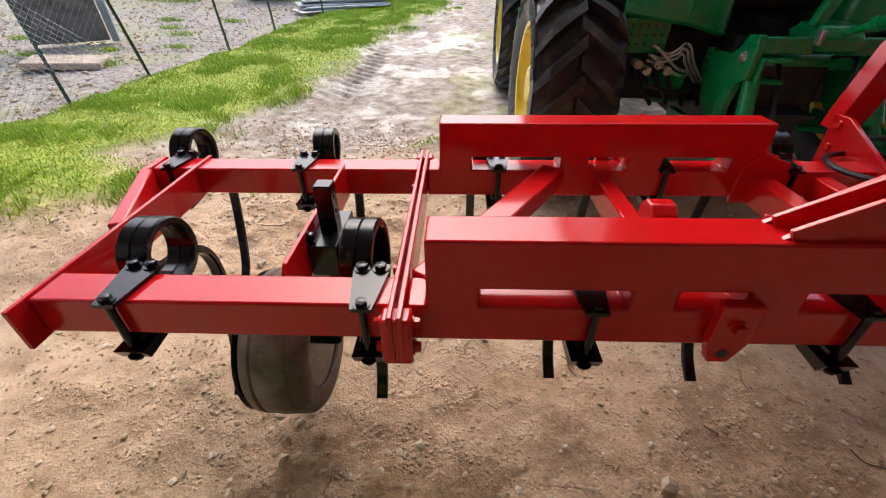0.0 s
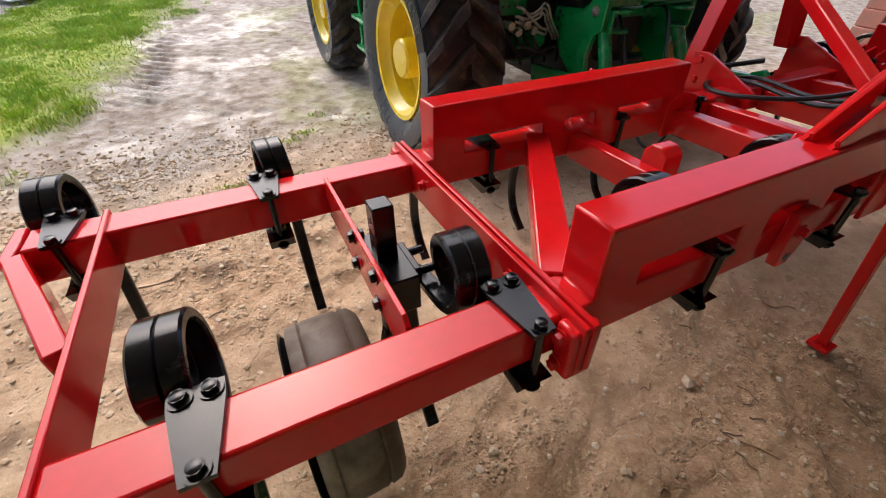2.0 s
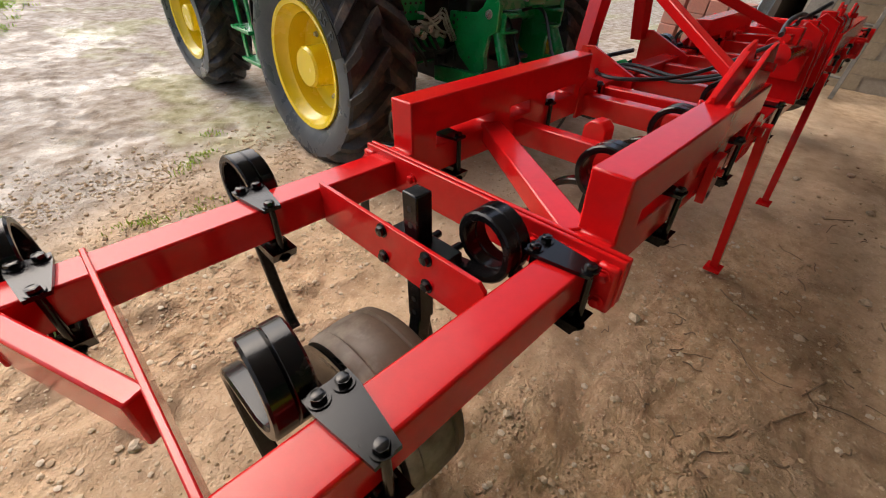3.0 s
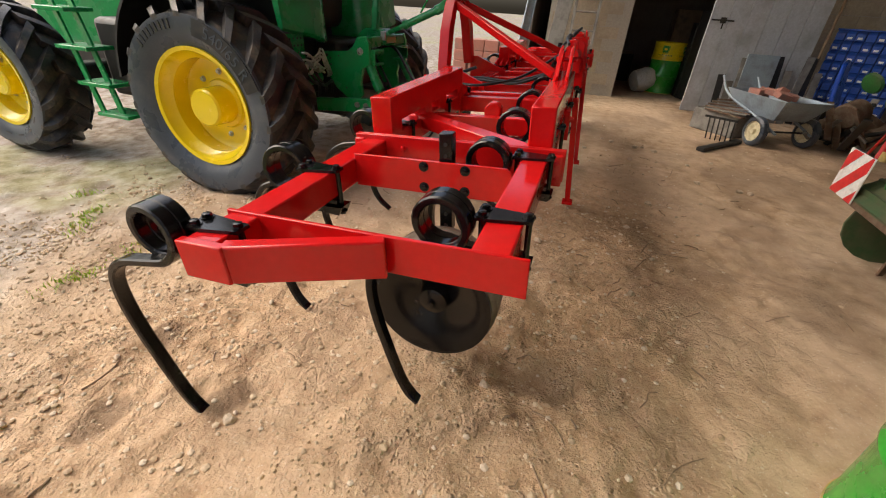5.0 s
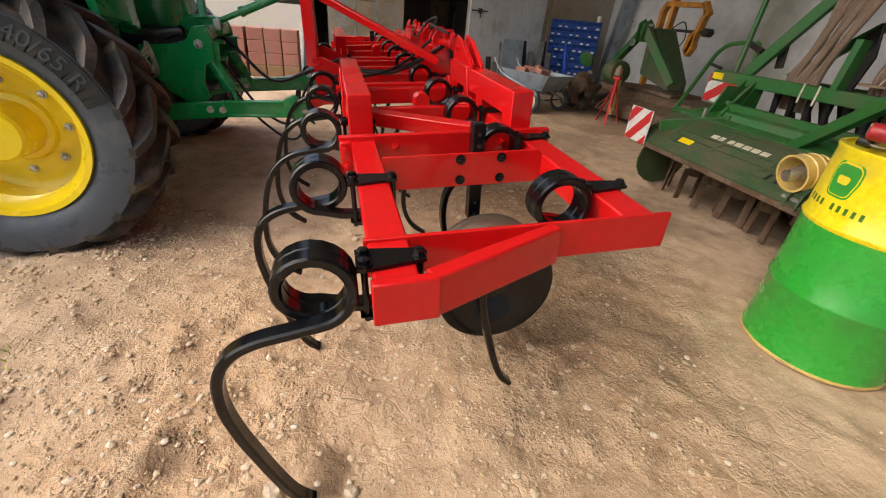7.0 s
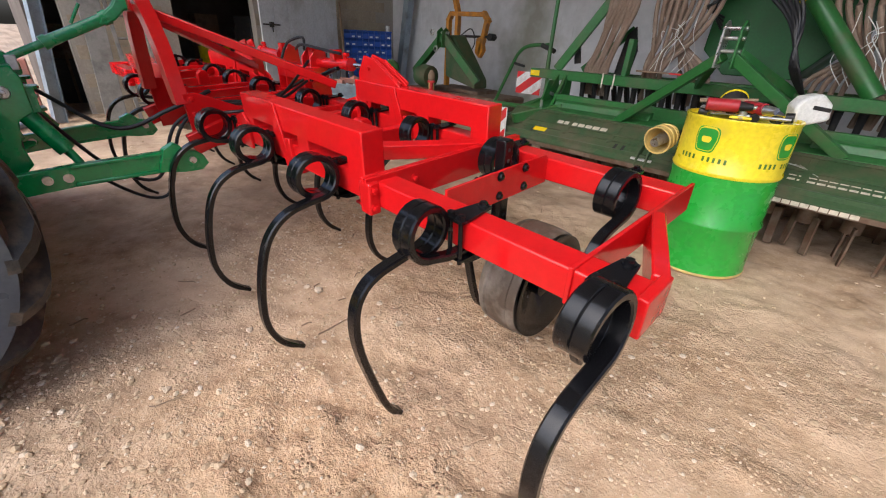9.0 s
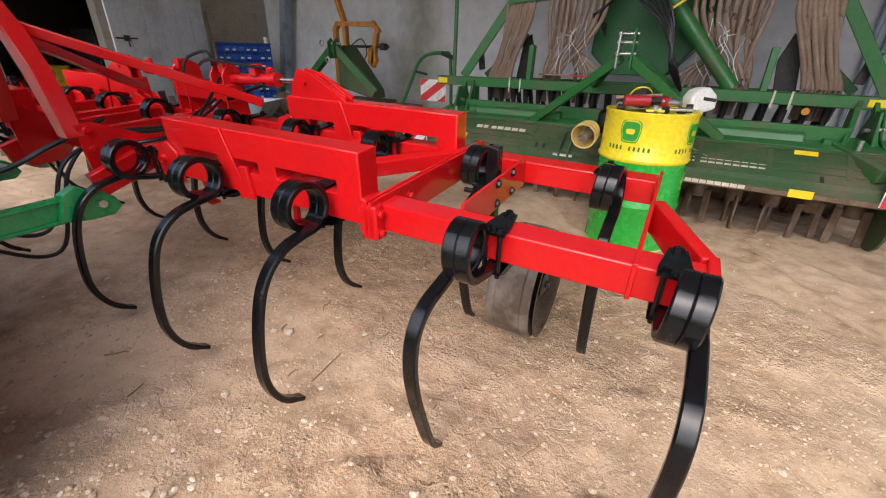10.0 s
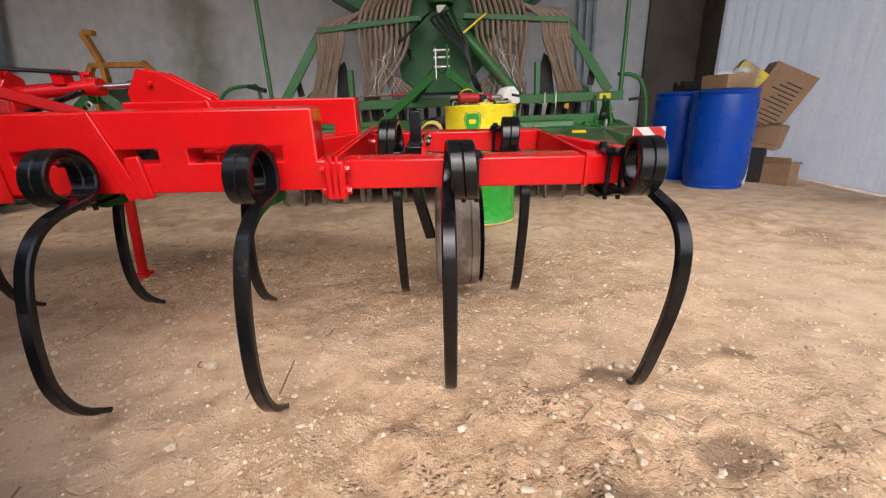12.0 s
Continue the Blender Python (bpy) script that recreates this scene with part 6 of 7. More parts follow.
    p("white_label", box(B(), -0.05, 0.05, BY - 0.09, BY - 0.085, 1.93, 2.0), WHITE, "", 0)
    for k in range(5):
        line = [(-0.62 + 0.03 * k, -0.22, 0.66), (-0.80, -0.16 - 0.02 * k, 0.60 + 0.01 * k), (-1.0 - 0.03 * k, -0.20, 0.625), (-1.08, -0.30, 0.66), (-0.85, -0.33 - 0.01 * k, 0.67), (-0.66, -0.28, 0.67)]
        p("grey_cord", tube(B(), spline(line, 6), 0.0035, 6), STEEL, "", 0)
    # drive shaft with yellow guard cone, lying towards the drum
    shaft = p("drive_shaft", rod(B(), (0.0, -0.20, 0.80), (0.06, 0.25, 0.78), 0.035, 16), DARK, "", 0)
    cone = lathe(B(), [(0.044, 0.02), (0.070, -0.01), (0.076, -0.025), (0.072, -0.03), (0.084, -0.05), (0.089, -0.065), (0.084, -0.07), (0.090, -0.10), (0.093, -0.115), (0.088, -0.12), (0.092, -0.15), (0.094, -0.165), (0.084, -0.165), (0.080, -0.10), (0.066, -0.03), (0.040, 0.0)], 28, look((0.08, 0.31, 0.80), (0.14, 0.9, 0.68)), closed=True)
    part("guard_cone", cone, CONE, shaft, "ribbed yellow plastic guard cone")
    part("yoke", rod(B(), (0.08, 0.40, 0.785), (0.10, 0.50, 0.755), 0.042, 16, 0.03), STEEL, shaft)


build_drill()


# ---- barrels and boxes by the side wall ----
def build_barrel(x, y, turn):
    b = thing("plastic_barrel", "blue plastic barrel standing on the earth floor", "barrel", pose(x, y, 0, 0, 0, turn), "blue barrels")
    k = 1.10
    prof = [(0.001, 0.0), (0.25, 0.0), (0.268, 0.012), (0.272, 0.03), (0.262, 0.045), (0.283, 0.12), (0.290, 0.3), (0.290, 0.62), (0.283, 0.83), (0.268, 0.885), (0.276, 0.895), (0.280, 0.915), (0.268, 0.93), (0.24, 0.932), (0.235, 0.915), (0.001, 0.915)]
    part("shell", lathe(B(), [(r * k, z * k * 1.02) for r, z in prof], 56), BLUE, b)
    for o in (-1, 1):
        part("bung", rod(B(), (0.15 * o, 0, 1.02), (0.15 * o, 0, 1.045), 0.035, 16), BLUE, b)


build_barrel(-2.24, -2.10, 0)
build_barrel(-2.13, -2.74, 50)


def carton(name, label, x, y, z, sx, sy, sz, turn=0, tilt=0, roll=0, flaps=False, marks=0, mat=None):
    c = thing(name, label, "box", pose(x, y, z, tilt, roll, turn))
    bm = box(B(), -sx / 2, sx / 2, -sy / 2, sy / 2, 0, sz)
    part("body", bm, mat or CARD, c, bevel=0.006)
    part("tape", box(B(), -sx / 2 - 0.001, sx / 2 + 0.001, -0.025, 0.025, sz - 0.04, sz + 0.0015), surface("brown_tape", (0.3, 0.19, 0.1), None, 0, 5, 0.3), c)
    if flaps:
        for o in (-1, 1):
            part("flap", box(B(), -sx / 2, sx / 2, 0, sy * 0.3, 0, 0.005, pose(0, o * sy / 2, sz, 70 * o - 90 * (o < 0), 0, 0)), CARD, c)
    for k in range(marks):
        part("print_bar", box(B(), -sx * 0.32, sx * (0.05 + 0.22 * ((k * 7) % 3) / 2), sy / 2 + 0.0005, sy / 2 + 0.0015, sz * 0.75 - 0.045 * k, sz * 0.75 - 0.045 * k + 0.014), DARK, c)
    return c


def build_boxes():
    carton("shallow_carton", "open shallow cardboard carton lying on the barrels", -2.24, -2.10, 1.05, 0.42, 0.30, 0.14, 20)
    bm = B()
    for k in range(5):
        bmesh.ops.create_icosphere(bm, subdivisions=2, radius=0.07, matrix=Matrix.Translation((0.06 * k - 0.13, 0.03 * math.sin(k * 2), 0.02 * math.cos(k))) @ Matrix.Diagonal((1.0, 0.9, 0.55, 1)))
    for v in bm.verts:
        v.co += 0.012 * noise.noise_vector(v.co * 30)
    tagged(part("paper_heap", bm, WHITE, m=pose(-2.24, -2.08, 1.20)), "crumpled white packing paper in the carton", "paper")
    carton("yellow_box", "yellow and purple printed cardboard box tipped on edge", -2.44, -2.24, 1.06, 0.30, 0.16, 0.24, -20, 0, -35, mat=surface("yellow_card", (0.75, 0.6, 0.03), (0.10, 0.04, 0.28), 0.45, 4, 0.5))
    carton("dark_case", "small black plastic case with a white label on the barrel", -2.09, -2.62, 1.05, 0.22, 0.20, 0.11, 10, mat=DARK)
    carton("tall_carton", "big brown cardboard box leaning on the corrugated wall", -2.78, -2.36, 0.66, 0.44, 0.34, 0.62, -22, 0, -27, marks=11)
    carton("strapped_carton", "crushed cardboard box with black straps", -2.88, -2.32, 0.40, 0.36, 0.32, 0.26, -50, 0, -10)
    c = carton("crate", "low black plastic crate under the cartons", -2.80, -2.38, 0.0, 0.36, 0.36, 0.40, -40, mat=DARK)
    carton("small_carton", "small brown cardboard box standing on the floor", -3.00, -2.10, 0.0, 0.30, 0.22, 0.24, -62, flaps=True)
    for k in range(4):
        tagged(part("packing_strap", box(B(), -0.19, 0.19, -0.16, 0.16, 0.0, 0.006, pose(-2.88, -2.32, 0.46 + 0.05 * k, 4 * k, -10 + 6 * k, -50)), DARK), "black plastic packing strap round a carton", "strap", "packing straps")
    tagged(part("white_can", lathe(B(), [(0.07, 0), (0.07, 0.3), (0.06, 0.32), (0.02, 0.34)], 20), WHITE, m=pose(-2.58, -2.14, 0)), "white plastic canister beside the barrel", "canister")


build_boxes()


# ---- far end of the shed ----
def small_wheel(parent, x, y, z, r, half, hub):
    w = place("wheel", finish(lathe(B(), [(0.001, -half * 0.5), (r * 0.6, -half * 0.5), (r * 0.66, -half * 0.9), (r * 0.66, half * 0.9), (r * 0.6, half * 0.5), (r * 0.2, half * 0.4), (r * 0.15, half), (0.001, half)], 24), "wheel", hub), parent, pose(x, y, z, 90, 0, 0))
    part("tyre", lathe(B(), [(r * 0.64, -half * 0.8), (r * 0.8, -half), (r * 0.96, -half * 0.7), (r, 0), (r * 0.96, half * 0.7), (r * 0.8, half), (r * 0.64, half * 0.8)], 32, closed=True), RUBBER, w)


def build_barrow():
    b = thing("wheelbarrow", "blue-grey wheelbarrow with two cream wheels and bricks in its tray", "wheelbarrow", pose(6.40, -2.10, 0, 0, 0, 202))
    bm = B()
    for (z0, a0, b0), (z1, a1, b1) in (((0.34, 0.36, 0.22), (0.60, 0.55, 0.33)),):
        lo = [bm.verts.new((s * a0, t * b0, z0)) for s, t in ((-1, -1), (1, -1), (1, 1), (-1, 1))]
        hi = [bm.verts.new((s * a1, t * b1, z1)) for s, t in ((-1, -1), (1, -1), (1, 1), (-1, 1))]
        lo2 = [bm.verts.new((s * (a0 - 0.01), t * (b0 - 0.01), z0 + 0.01)) for s, t in ((-1, -1), (1, -1), (1, 1), (-1, 1))]
        hi2 = [bm.verts.new((s * (a1 - 0.015), t * (b1 - 0.015), z1)) for s, t in ((-1, -1), (1, -1), (1, 1), (-1, 1))]
        bm.faces.new(lo), bm.faces.new(lo2)
        for k in range(4):
            j = (k + 1) % 4
            bm.faces.new((lo[k], lo[j], hi[j], hi[k])), bm.faces.new((lo2[k], lo2[j], hi2[j], hi2[k])), bm.faces.new((hi[k], hi[j], hi2[j], hi2[k]))
    part("tray", bm, BLUEGREY, b, "blue-grey steel tray", 0.006)
    for o in (-1, 1):
        part("shaft", tube(B(), spline([(0.5 * 1, o * 0.24, 0.20), (0.1, o * 0.25, 0.33), (-0.55, o * 0.27, 0.50), (-0.80, o * 0.27, 0.72)], 5), 0.016, 8), BLUEGREY, b)
        part("leg", tube(B(), spline([(-0.30, o * 0.25, 0.42), (-0.42, o * 0.26, 0.20), (-0.36, o * 0.26, 0.02)], 5), 0.014, 8), BLUEGREY, b)
        small_wheel(b, 0.30, o * 0.36, 0.19, 0.19, 0.045, surface("cream_hub", (0.62, 0.55, 0.36), (0.4, 0.33, 0.2), 0.3, 14, 0.6))
    part("axle", rod(B(), (0.30, -0.36, 0.19), (0.30, 0.36, 0.19), 0.012), DARK, b)
    for k in range(6):
        tagged(part("clay_block", box(B(), -0.11, 0.11, -0.055, 0.055, -0.035, 0.035), PINK, m=pose(6.40, -2.10, 0, 0, 0, 202) @ pose(-0.25 + 0.15 * (k % 4), -0.1 + 0.1 * (k % 3), 0.60 + 0.02 * (k % 2), 5 * k, 4 * k, 33 * k), bevel=0.006), "red clay brick in the wheelbarrow", "brick", "bricks in the wheelbarrow")
    h = thing("garden_fork_head", "black steel fork head lying by the wheelbarrow", "fork", pose(5.75, -1.55, 0.02, 0, 0, 60))
    for k in range(6):
        part("prong", beam(B(), (0.06 * k, 0, 0.30), (0.06 * k, -0.12, 0.0), 0.012, 0.016), DARK, h)
    part("bar", beam(B(), (-0.03, 0, 0.30), (0.36, 0, 0.30), 0.025, 0.025), DARK, h)
    tagged(part("iron_bar", beam(B(), (5.25, -1.15, 0.03), (6.0, -1.75, 0.03), 0.10, 0.05), DARK, bevel=0.01), "dark iron bar lying on the floor", "bar")
    for k in range(9):
        tagged(part("slat_board", box(B(), -0.30, 0.30, -0.04, 0.04, 0, 0.02), GREYWOOD if k % 2 else RUST, m=pose(6.35 + 0.05 * k, -1.55 - 0.03 * k, 0.30 + 0.016 * k, 4 * (k % 3), 3 * (k % 2), 35 + 9 * k), bevel=0.003), "dark scrap slat in a pile beside the barrow", "board", "scrap slats")
    tagged(part("timber_baulk", box(B(), -0.35, 0.35, -0.18, 0.18, 0, 0.30), GREYWOOD, m=pose(6.6, -1.62, 0, 0, 0, 40), bevel=0.02), "thick grey timber baulk lying on the floor", "timber")


build_barrow()


def build_rack():
    r = thing("parts_rack", "rack full of small blue storage bins against the block wall", "storage rack", pose(8.12, -3.62, 0, 0, 0, -32))
    part("back_panel", box(B(), 0.06, 0.09, -0.50, 0.50, 0.0, 1.42), BINBLUE, r)
    bm = B()
    prism(bm, [(0, 0), (0.14, 0), (0.14, 0.13), (0.05, 0.13), (0.0, 0.09)], -0.054, 0.054, "y")
    me = finish(bm, "bin", BINBLUE)
    lab = finish(box(B(), -0.002, 0.0, -0.03, 0.03, 0.02, 0.05), "bin_label", WHITE)
    for i in range(9):
        for j in range(8):
            b = place("bin", me, r, pose(-0.09, -0.43 + 0.123 * j, 0.12 + 0.143 * i, 0, -8, 0))
            if (i + j) % 3:
                place("bin_label", lab, b)
    part("jar", rod(B(), (0, -0.42, 1.42), (0, -0.42, 1.53), 0.04, 14), WHITE, r)
    part("top_tray", box(B(), -0.08, 0.08, -0.5, 0.5, 1.40, 1.42), BINBLUE, r, bevel=0.004)


build_rack()


def build_far_things():
    # mulcher with a green frame and an orange linkage behind the drill
    m = thing("green_implement", "worn green implement with an A-frame parked by the wall", "implement", pose(5.45, -3.25, 0))
    part("frame_leg", beam(B(), (0.02, 0.0, 1.36), (1.05, -0.30, 0.76), 0.09, 0.12), DRILL, m, bevel=0.006)
    part("frame_leg", beam(B(), (-0.02, 0.0, 1.36), (-0.62, -0.22, 0.70), 0.09, 0.12), DRILL, m, bevel=0.006)
    part("hood", prism(B(), [(-0.05, 1.40), (0.12, 1.38), (0.08, 0.75), (-0.62, 0.60), (-0.60, 0.74)], -0.50, -0.16, "y"), DRILLDUSTY, m, "dusty green sloping hood", 0.03)
    part("gearbox", lathe(B(), [(0.02, -0.2), (0.17, -0.18), (0.19, 0.0), (0.15, 0.12), (0.06, 0.2)], 20, pose(0.32, 0.12, 0.74, 0, 90, 0)), DRILLDUSTY, m)
    part("gearbox_leg", rod(B(), (0.10, 0.15, 0.70), (0.02, 0.2, 0.12), 0.05, 14), CONE, m)
    for o in (-1, 1):
        part("head_cheek", prism(B(), [(-0.10, 1.20), (0.10, 1.20), (0.09, 1.44), (0.0, 1.50), (-0.09, 1.42)], *sorted((o * 0.05, o * 0.066)), "x"), DRILL, m, bevel=0.004)
        part("ring", lathe(B(), [(0.028, -0.012), (0.05, -0.008), (0.05, 0.008), (0.028, 0.012)], 16, pose(0.10 + 0.05 * o, 0.12, 1.30 + 0.12 * o, 90), closed=True), STEEL, m)
    part("deck", box(B(), -1.15, 1.15, -0.9, -0.2, 0.28, 0.50), RUST, m, "rusty brown deck", 0.04)
    part("roller", rod(B(), (-1.15, -0.15, 0.20), (1.15, -0.15, 0.20), 0.15, 20), RUST, m)
    part("head_pin", rod(B(), (-0.12, 0.0, 1.42), (0.12, 0.0, 1.42), 0.02), STEEL, m)
    part("flail_cover", prism(B(), [(-0.25, 0.42), (0.0, 0.30), (0.04, 0.10), (-0.25, 0.10)], -1.1, 1.1, "x"), RUST, m, "", 0.01)
    a = thing("orange_linkage", "worn orange steel linkage with a hanging arm", "implement", pose(5.48, -3.86, 0))
    pts = [((0.46, 0, 0.5), (0.46, 0, 1.66)), ((0.48, 0, 1.62), (0.38, 0, 1.76)), ((0.42, 0, 1.74), (-0.40, 0, 1.72)), ((-0.34, 0, 1.76), (-0.48, 0, 1.60)), ((-0.45, 0, 1.68), (-0.32, 0, 1.10)), ((0.24, 0, 1.74), (0.36, 0.05, 2.16)), ((0.34, 0.05, 2.16), (0.20, 0.05, 2.14)), ((0.24, 0, 1.74), (0.22, 0.02, 1.36))]
    for p, q in pts:
        part("arm", beam(B(), p, q, 0.07, 0.10, (0, 1, 0)), ORANGE, a, bevel=0.012)
    part("arm_plate", prism(B(), [(-0.36, 1.40), (-0.26, 1.36), (-0.24, 1.14), (-0.34, 1.06), (-0.42, 1.18)], -0.05, 0.05, "y"), ORANGE, a, bevel=0.01)
    part("bar", rod(B(), (0.30, 0.0, 1.39), (-0.66, 0.0, 1.39), 0.020), DARK, a)
    part("knuckle", rod(B(), (-0.56, -0.06, 1.39), (-0.56, 0.06, 1.39), 0.055), DARK, a)
    part("thin_hose", tube(B(), spline([(0.2, 0.08, 1.3), (0.0, 0.12, 1.42), (-0.2, 0.12, 1.5), (-0.28, 0.1, 1.3), (-0.15, 0.1, 1.1)], 6), 0.009), BLACKHOSE, a)
    part("base", box(B(), -0.6, 0.6, -0.3, 0.3, 0.0, 0.55), RUST, a, bevel=0.03)
    # scrap between the rack and the implement
    rng = random.Random(14)
    tagged(part("blue_hood", prism(B(), [(-0.28, 0.30), (0.30, 0.30), (0.32, 0.75), (0.18, 1.0), (-0.05, 1.05), (-0.30, 0.70)], -0.03, 0.03, "x"), BLUE, m=pose(7.30, -3.2, 0, 0, 8, 60), bevel=0.02), "bent blue sheet metal hood leaning on scrap", "hood")
    tagged(part("green_disc", lathe(B(), [(0.001, 0), (0.12, 0.02), (0.14, 0.05), (0.115, 0.04), (0.001, 0.03)], 28), DRILL, m=pose(6.72, -3.15, 0.80, 65, 0, 30)), "green round cover leaning in the scrap heap", "cover")
    tagged(part("scrap_drum", lathe(B(), [(0.001, -0.14), (0.14, -0.14), (0.16, -0.12), (0.16, 0.12), (0.14, 0.14), (0.12, 0.14), (0.11, 0.10), (0.001, 0.10)], 28), RUST, m=pose(6.55, -3.05, 0.45, 75, 0, 40)), "rusty brown drum with a pale end lying on scrap", "drum")
    for k in range(22):
        x, y = rng.uniform(5.9, 7.4), rng.uniform(-3.4, -2.6)
        L = rng.uniform(0.5, 1.1)
        aa = rng.uniform(0, math.tau)
        p0 = (x, y, 0.05 + 0.15 * rng.random())
        p1 = (x + 0.6 * L * math.cos(aa), y + 0.35 * L * math.sin(aa), 0.2 + 0.6 * L * rng.random())
        tagged(part("scrap_bar", beam(B(), p0, p1, rng.uniform(0.03, 0.08), rng.uniform(0.015, 0.05)), (RUST, DARK, DARK, GREYWOOD)[k % 4], bevel=0.004), "dark rusty bar in the scrap heap", "scrap", "scrap heap")
    for k in range(7):
        tagged(part("scrap_lump", lathe(B(), [(0.02, 0), (0.16, 0.01), (0.18, 0.12), (0.12, 0.2), (0.02, 0.22)], 9), (RUST, DARK, DRILLDUSTY)[k % 3], m=pose(rng.uniform(6.0, 7.3), rng.uniform(-3.5, -2.8), rng.uniform(0.02, 0.25), rng.uniform(-30, 30), rng.uniform(-30, 30), 50 * k)), "rusty machine piece in the scrap heap", "scrap", "scrap heap")
    # red axle stand with a rag on it
    j = thing("axle_stand", "red tripod axle stand on the floor", "stand", pose(5.42, -2.98, 0, 0, 0, 20))
    for k in range(3):
        t = math.tau * k / 3
        part("leg", beam(B(), (0.03 * math.cos(t), 0.03 * math.sin(t), 0.55), (0.20 * math.cos(t), 0.20 * math.sin(t), 0.0), 0.035, 0.012), SIGNRED, j, bevel=0.002)
    part("column", rod(B(), (0, 0, 0.25), (0, 0, 0.66), 0.028), SIGNRED, j)
    part("saddle", box(B(), -0.06, 0.06, -0.03, 0.03, 0.66, 0.70), SIGNRED, j, bevel=0.006)
    part("rag", lathe(B(), [(0.02, 0.68), (0.06, 0.72), (0.055, 0.80), (0.02, 0.86)], 12), WOOD, j, "dirty brown cloth")
    # boards leaning by the door
    rng = random.Random(4)
    for k in range(11):
        y, hgt = -1.9 - 0.13 * k, 0.55 + 0.5 * rng.random()
        bm = box(B(), -0.012, 0.012, -0.05, 0.05, 0, hgt)
        tagged(part("leaning_board", bm, GREYWOOD if k % 3 else DARK, m=pose(7.78 + 0.1 * (k / 11), y + 0.15, 0, rng.uniform(-5, 5), rng.uniform(4, 8), rng.uniform(-10, 10)), bevel=0.003), "weathered board leaning against the metal door", "board", "leaning boards")
    tagged(part("sheet_offcut", box(B(), -0.012, 0.012, -0.22, 0.22, 0, 1.0), BLUEGREY, m=pose(7.75, -2.2, 0, 0, 8, 0), bevel=0.003), "grey metal panel leaning against the door", "metal sheet")
    tagged(part("long_pole", rod(B(), (0, 0, 0), (0.35, -0.12, 1.9), 0.02), WOOD, m=pose(7.95, -2.95, 0)), "long wooden pole leaning in the corner", "pole")
    lad = thing("wooden_ladder", "weathered wooden ladder leaning against the block wall", "ladder", pose(7.85, 0.62, 0, 0, 13, 0))
    for o in (-0.2, 0.2):
        part("rail", box(B(), -0.02, 0.02, o - 0.025, o + 0.025, 0.0, 2.9), GREYWOOD, lad, bevel=0.004)
    for k in range(9):
        part("rung", rod(B(), (0, -0.2, 0.25 + 0.3 * k), (0, 0.2, 0.25 + 0.3 * k), 0.016, 10), GREYWOOD, lad)
    tagged(part("wide_plank", box(B(), -0.02, 0.02, -0.13, 0.13, 0, 2.6), GREYWOOD, m=pose(7.85, 1.12, 0, 4, 13, 0), bevel=0.004), "grey plank leaning against the wall", "plank")
    # stacked sacks and blocks beyond the tractor
    s = 0
    for lvl in range(4):
        for k in range(4):
            tagged(part("pallet_block", box(B(), -0.2, 0.2, -0.14, 0.14, 0, 0.2), PINK if lvl else CARD, m=pose(8.6 + 0.02 * lvl, 2.0 + 0.31 * k, 0.205 * lvl, 0, 0, 3 * (k % 3 - 1)), bevel=0.01), "pinkish block in a stack beside the post", "block", "stacked blocks")
    bm = lathe(B(), [(0.02, 0), (0.2, 0.02), (0.24, 0.25), (0.2, 0.5), (0.05, 0.62), (0.08, 0.68)], 16)
    for v in bm.verts:
        v.co += 0.03 * noise.noise_vector(v.co * 6)
    tagged(part("white_sack", bm, WHITE, m=pose(9.75, -0.55, 0.20, 78, 0, 25)), "crumpled white sack beside the drum", "sack")
    for k in range(16):
        x, y = 9.4 + 2.4 * rng.random(), rng.uniform(-3.0, 1.4)
        hgt = rng.uniform(0.3, 1.6)
        tagged(part("stored_box", box(B(), -0.2, 0.2, -0.25, 0.25, 0, hgt), (DARK, RUST, WOOD)[k % 3], m=pose(x if abs(y + 0.8) > 0.75 else 11.6, y, 0, 0, 0, 30 * rng.random()), bevel=0.01), "dim stored junk inside the dark store room", "junk", "stored junk")
    tagged(part("floor_pipe", rod(B(), (6.9, 2.7, 0.05), (8.3, 1.9, 0.05), 0.04), BLUEGREY), "grey pipe lying on the ground", "pipe")


build_far_things()


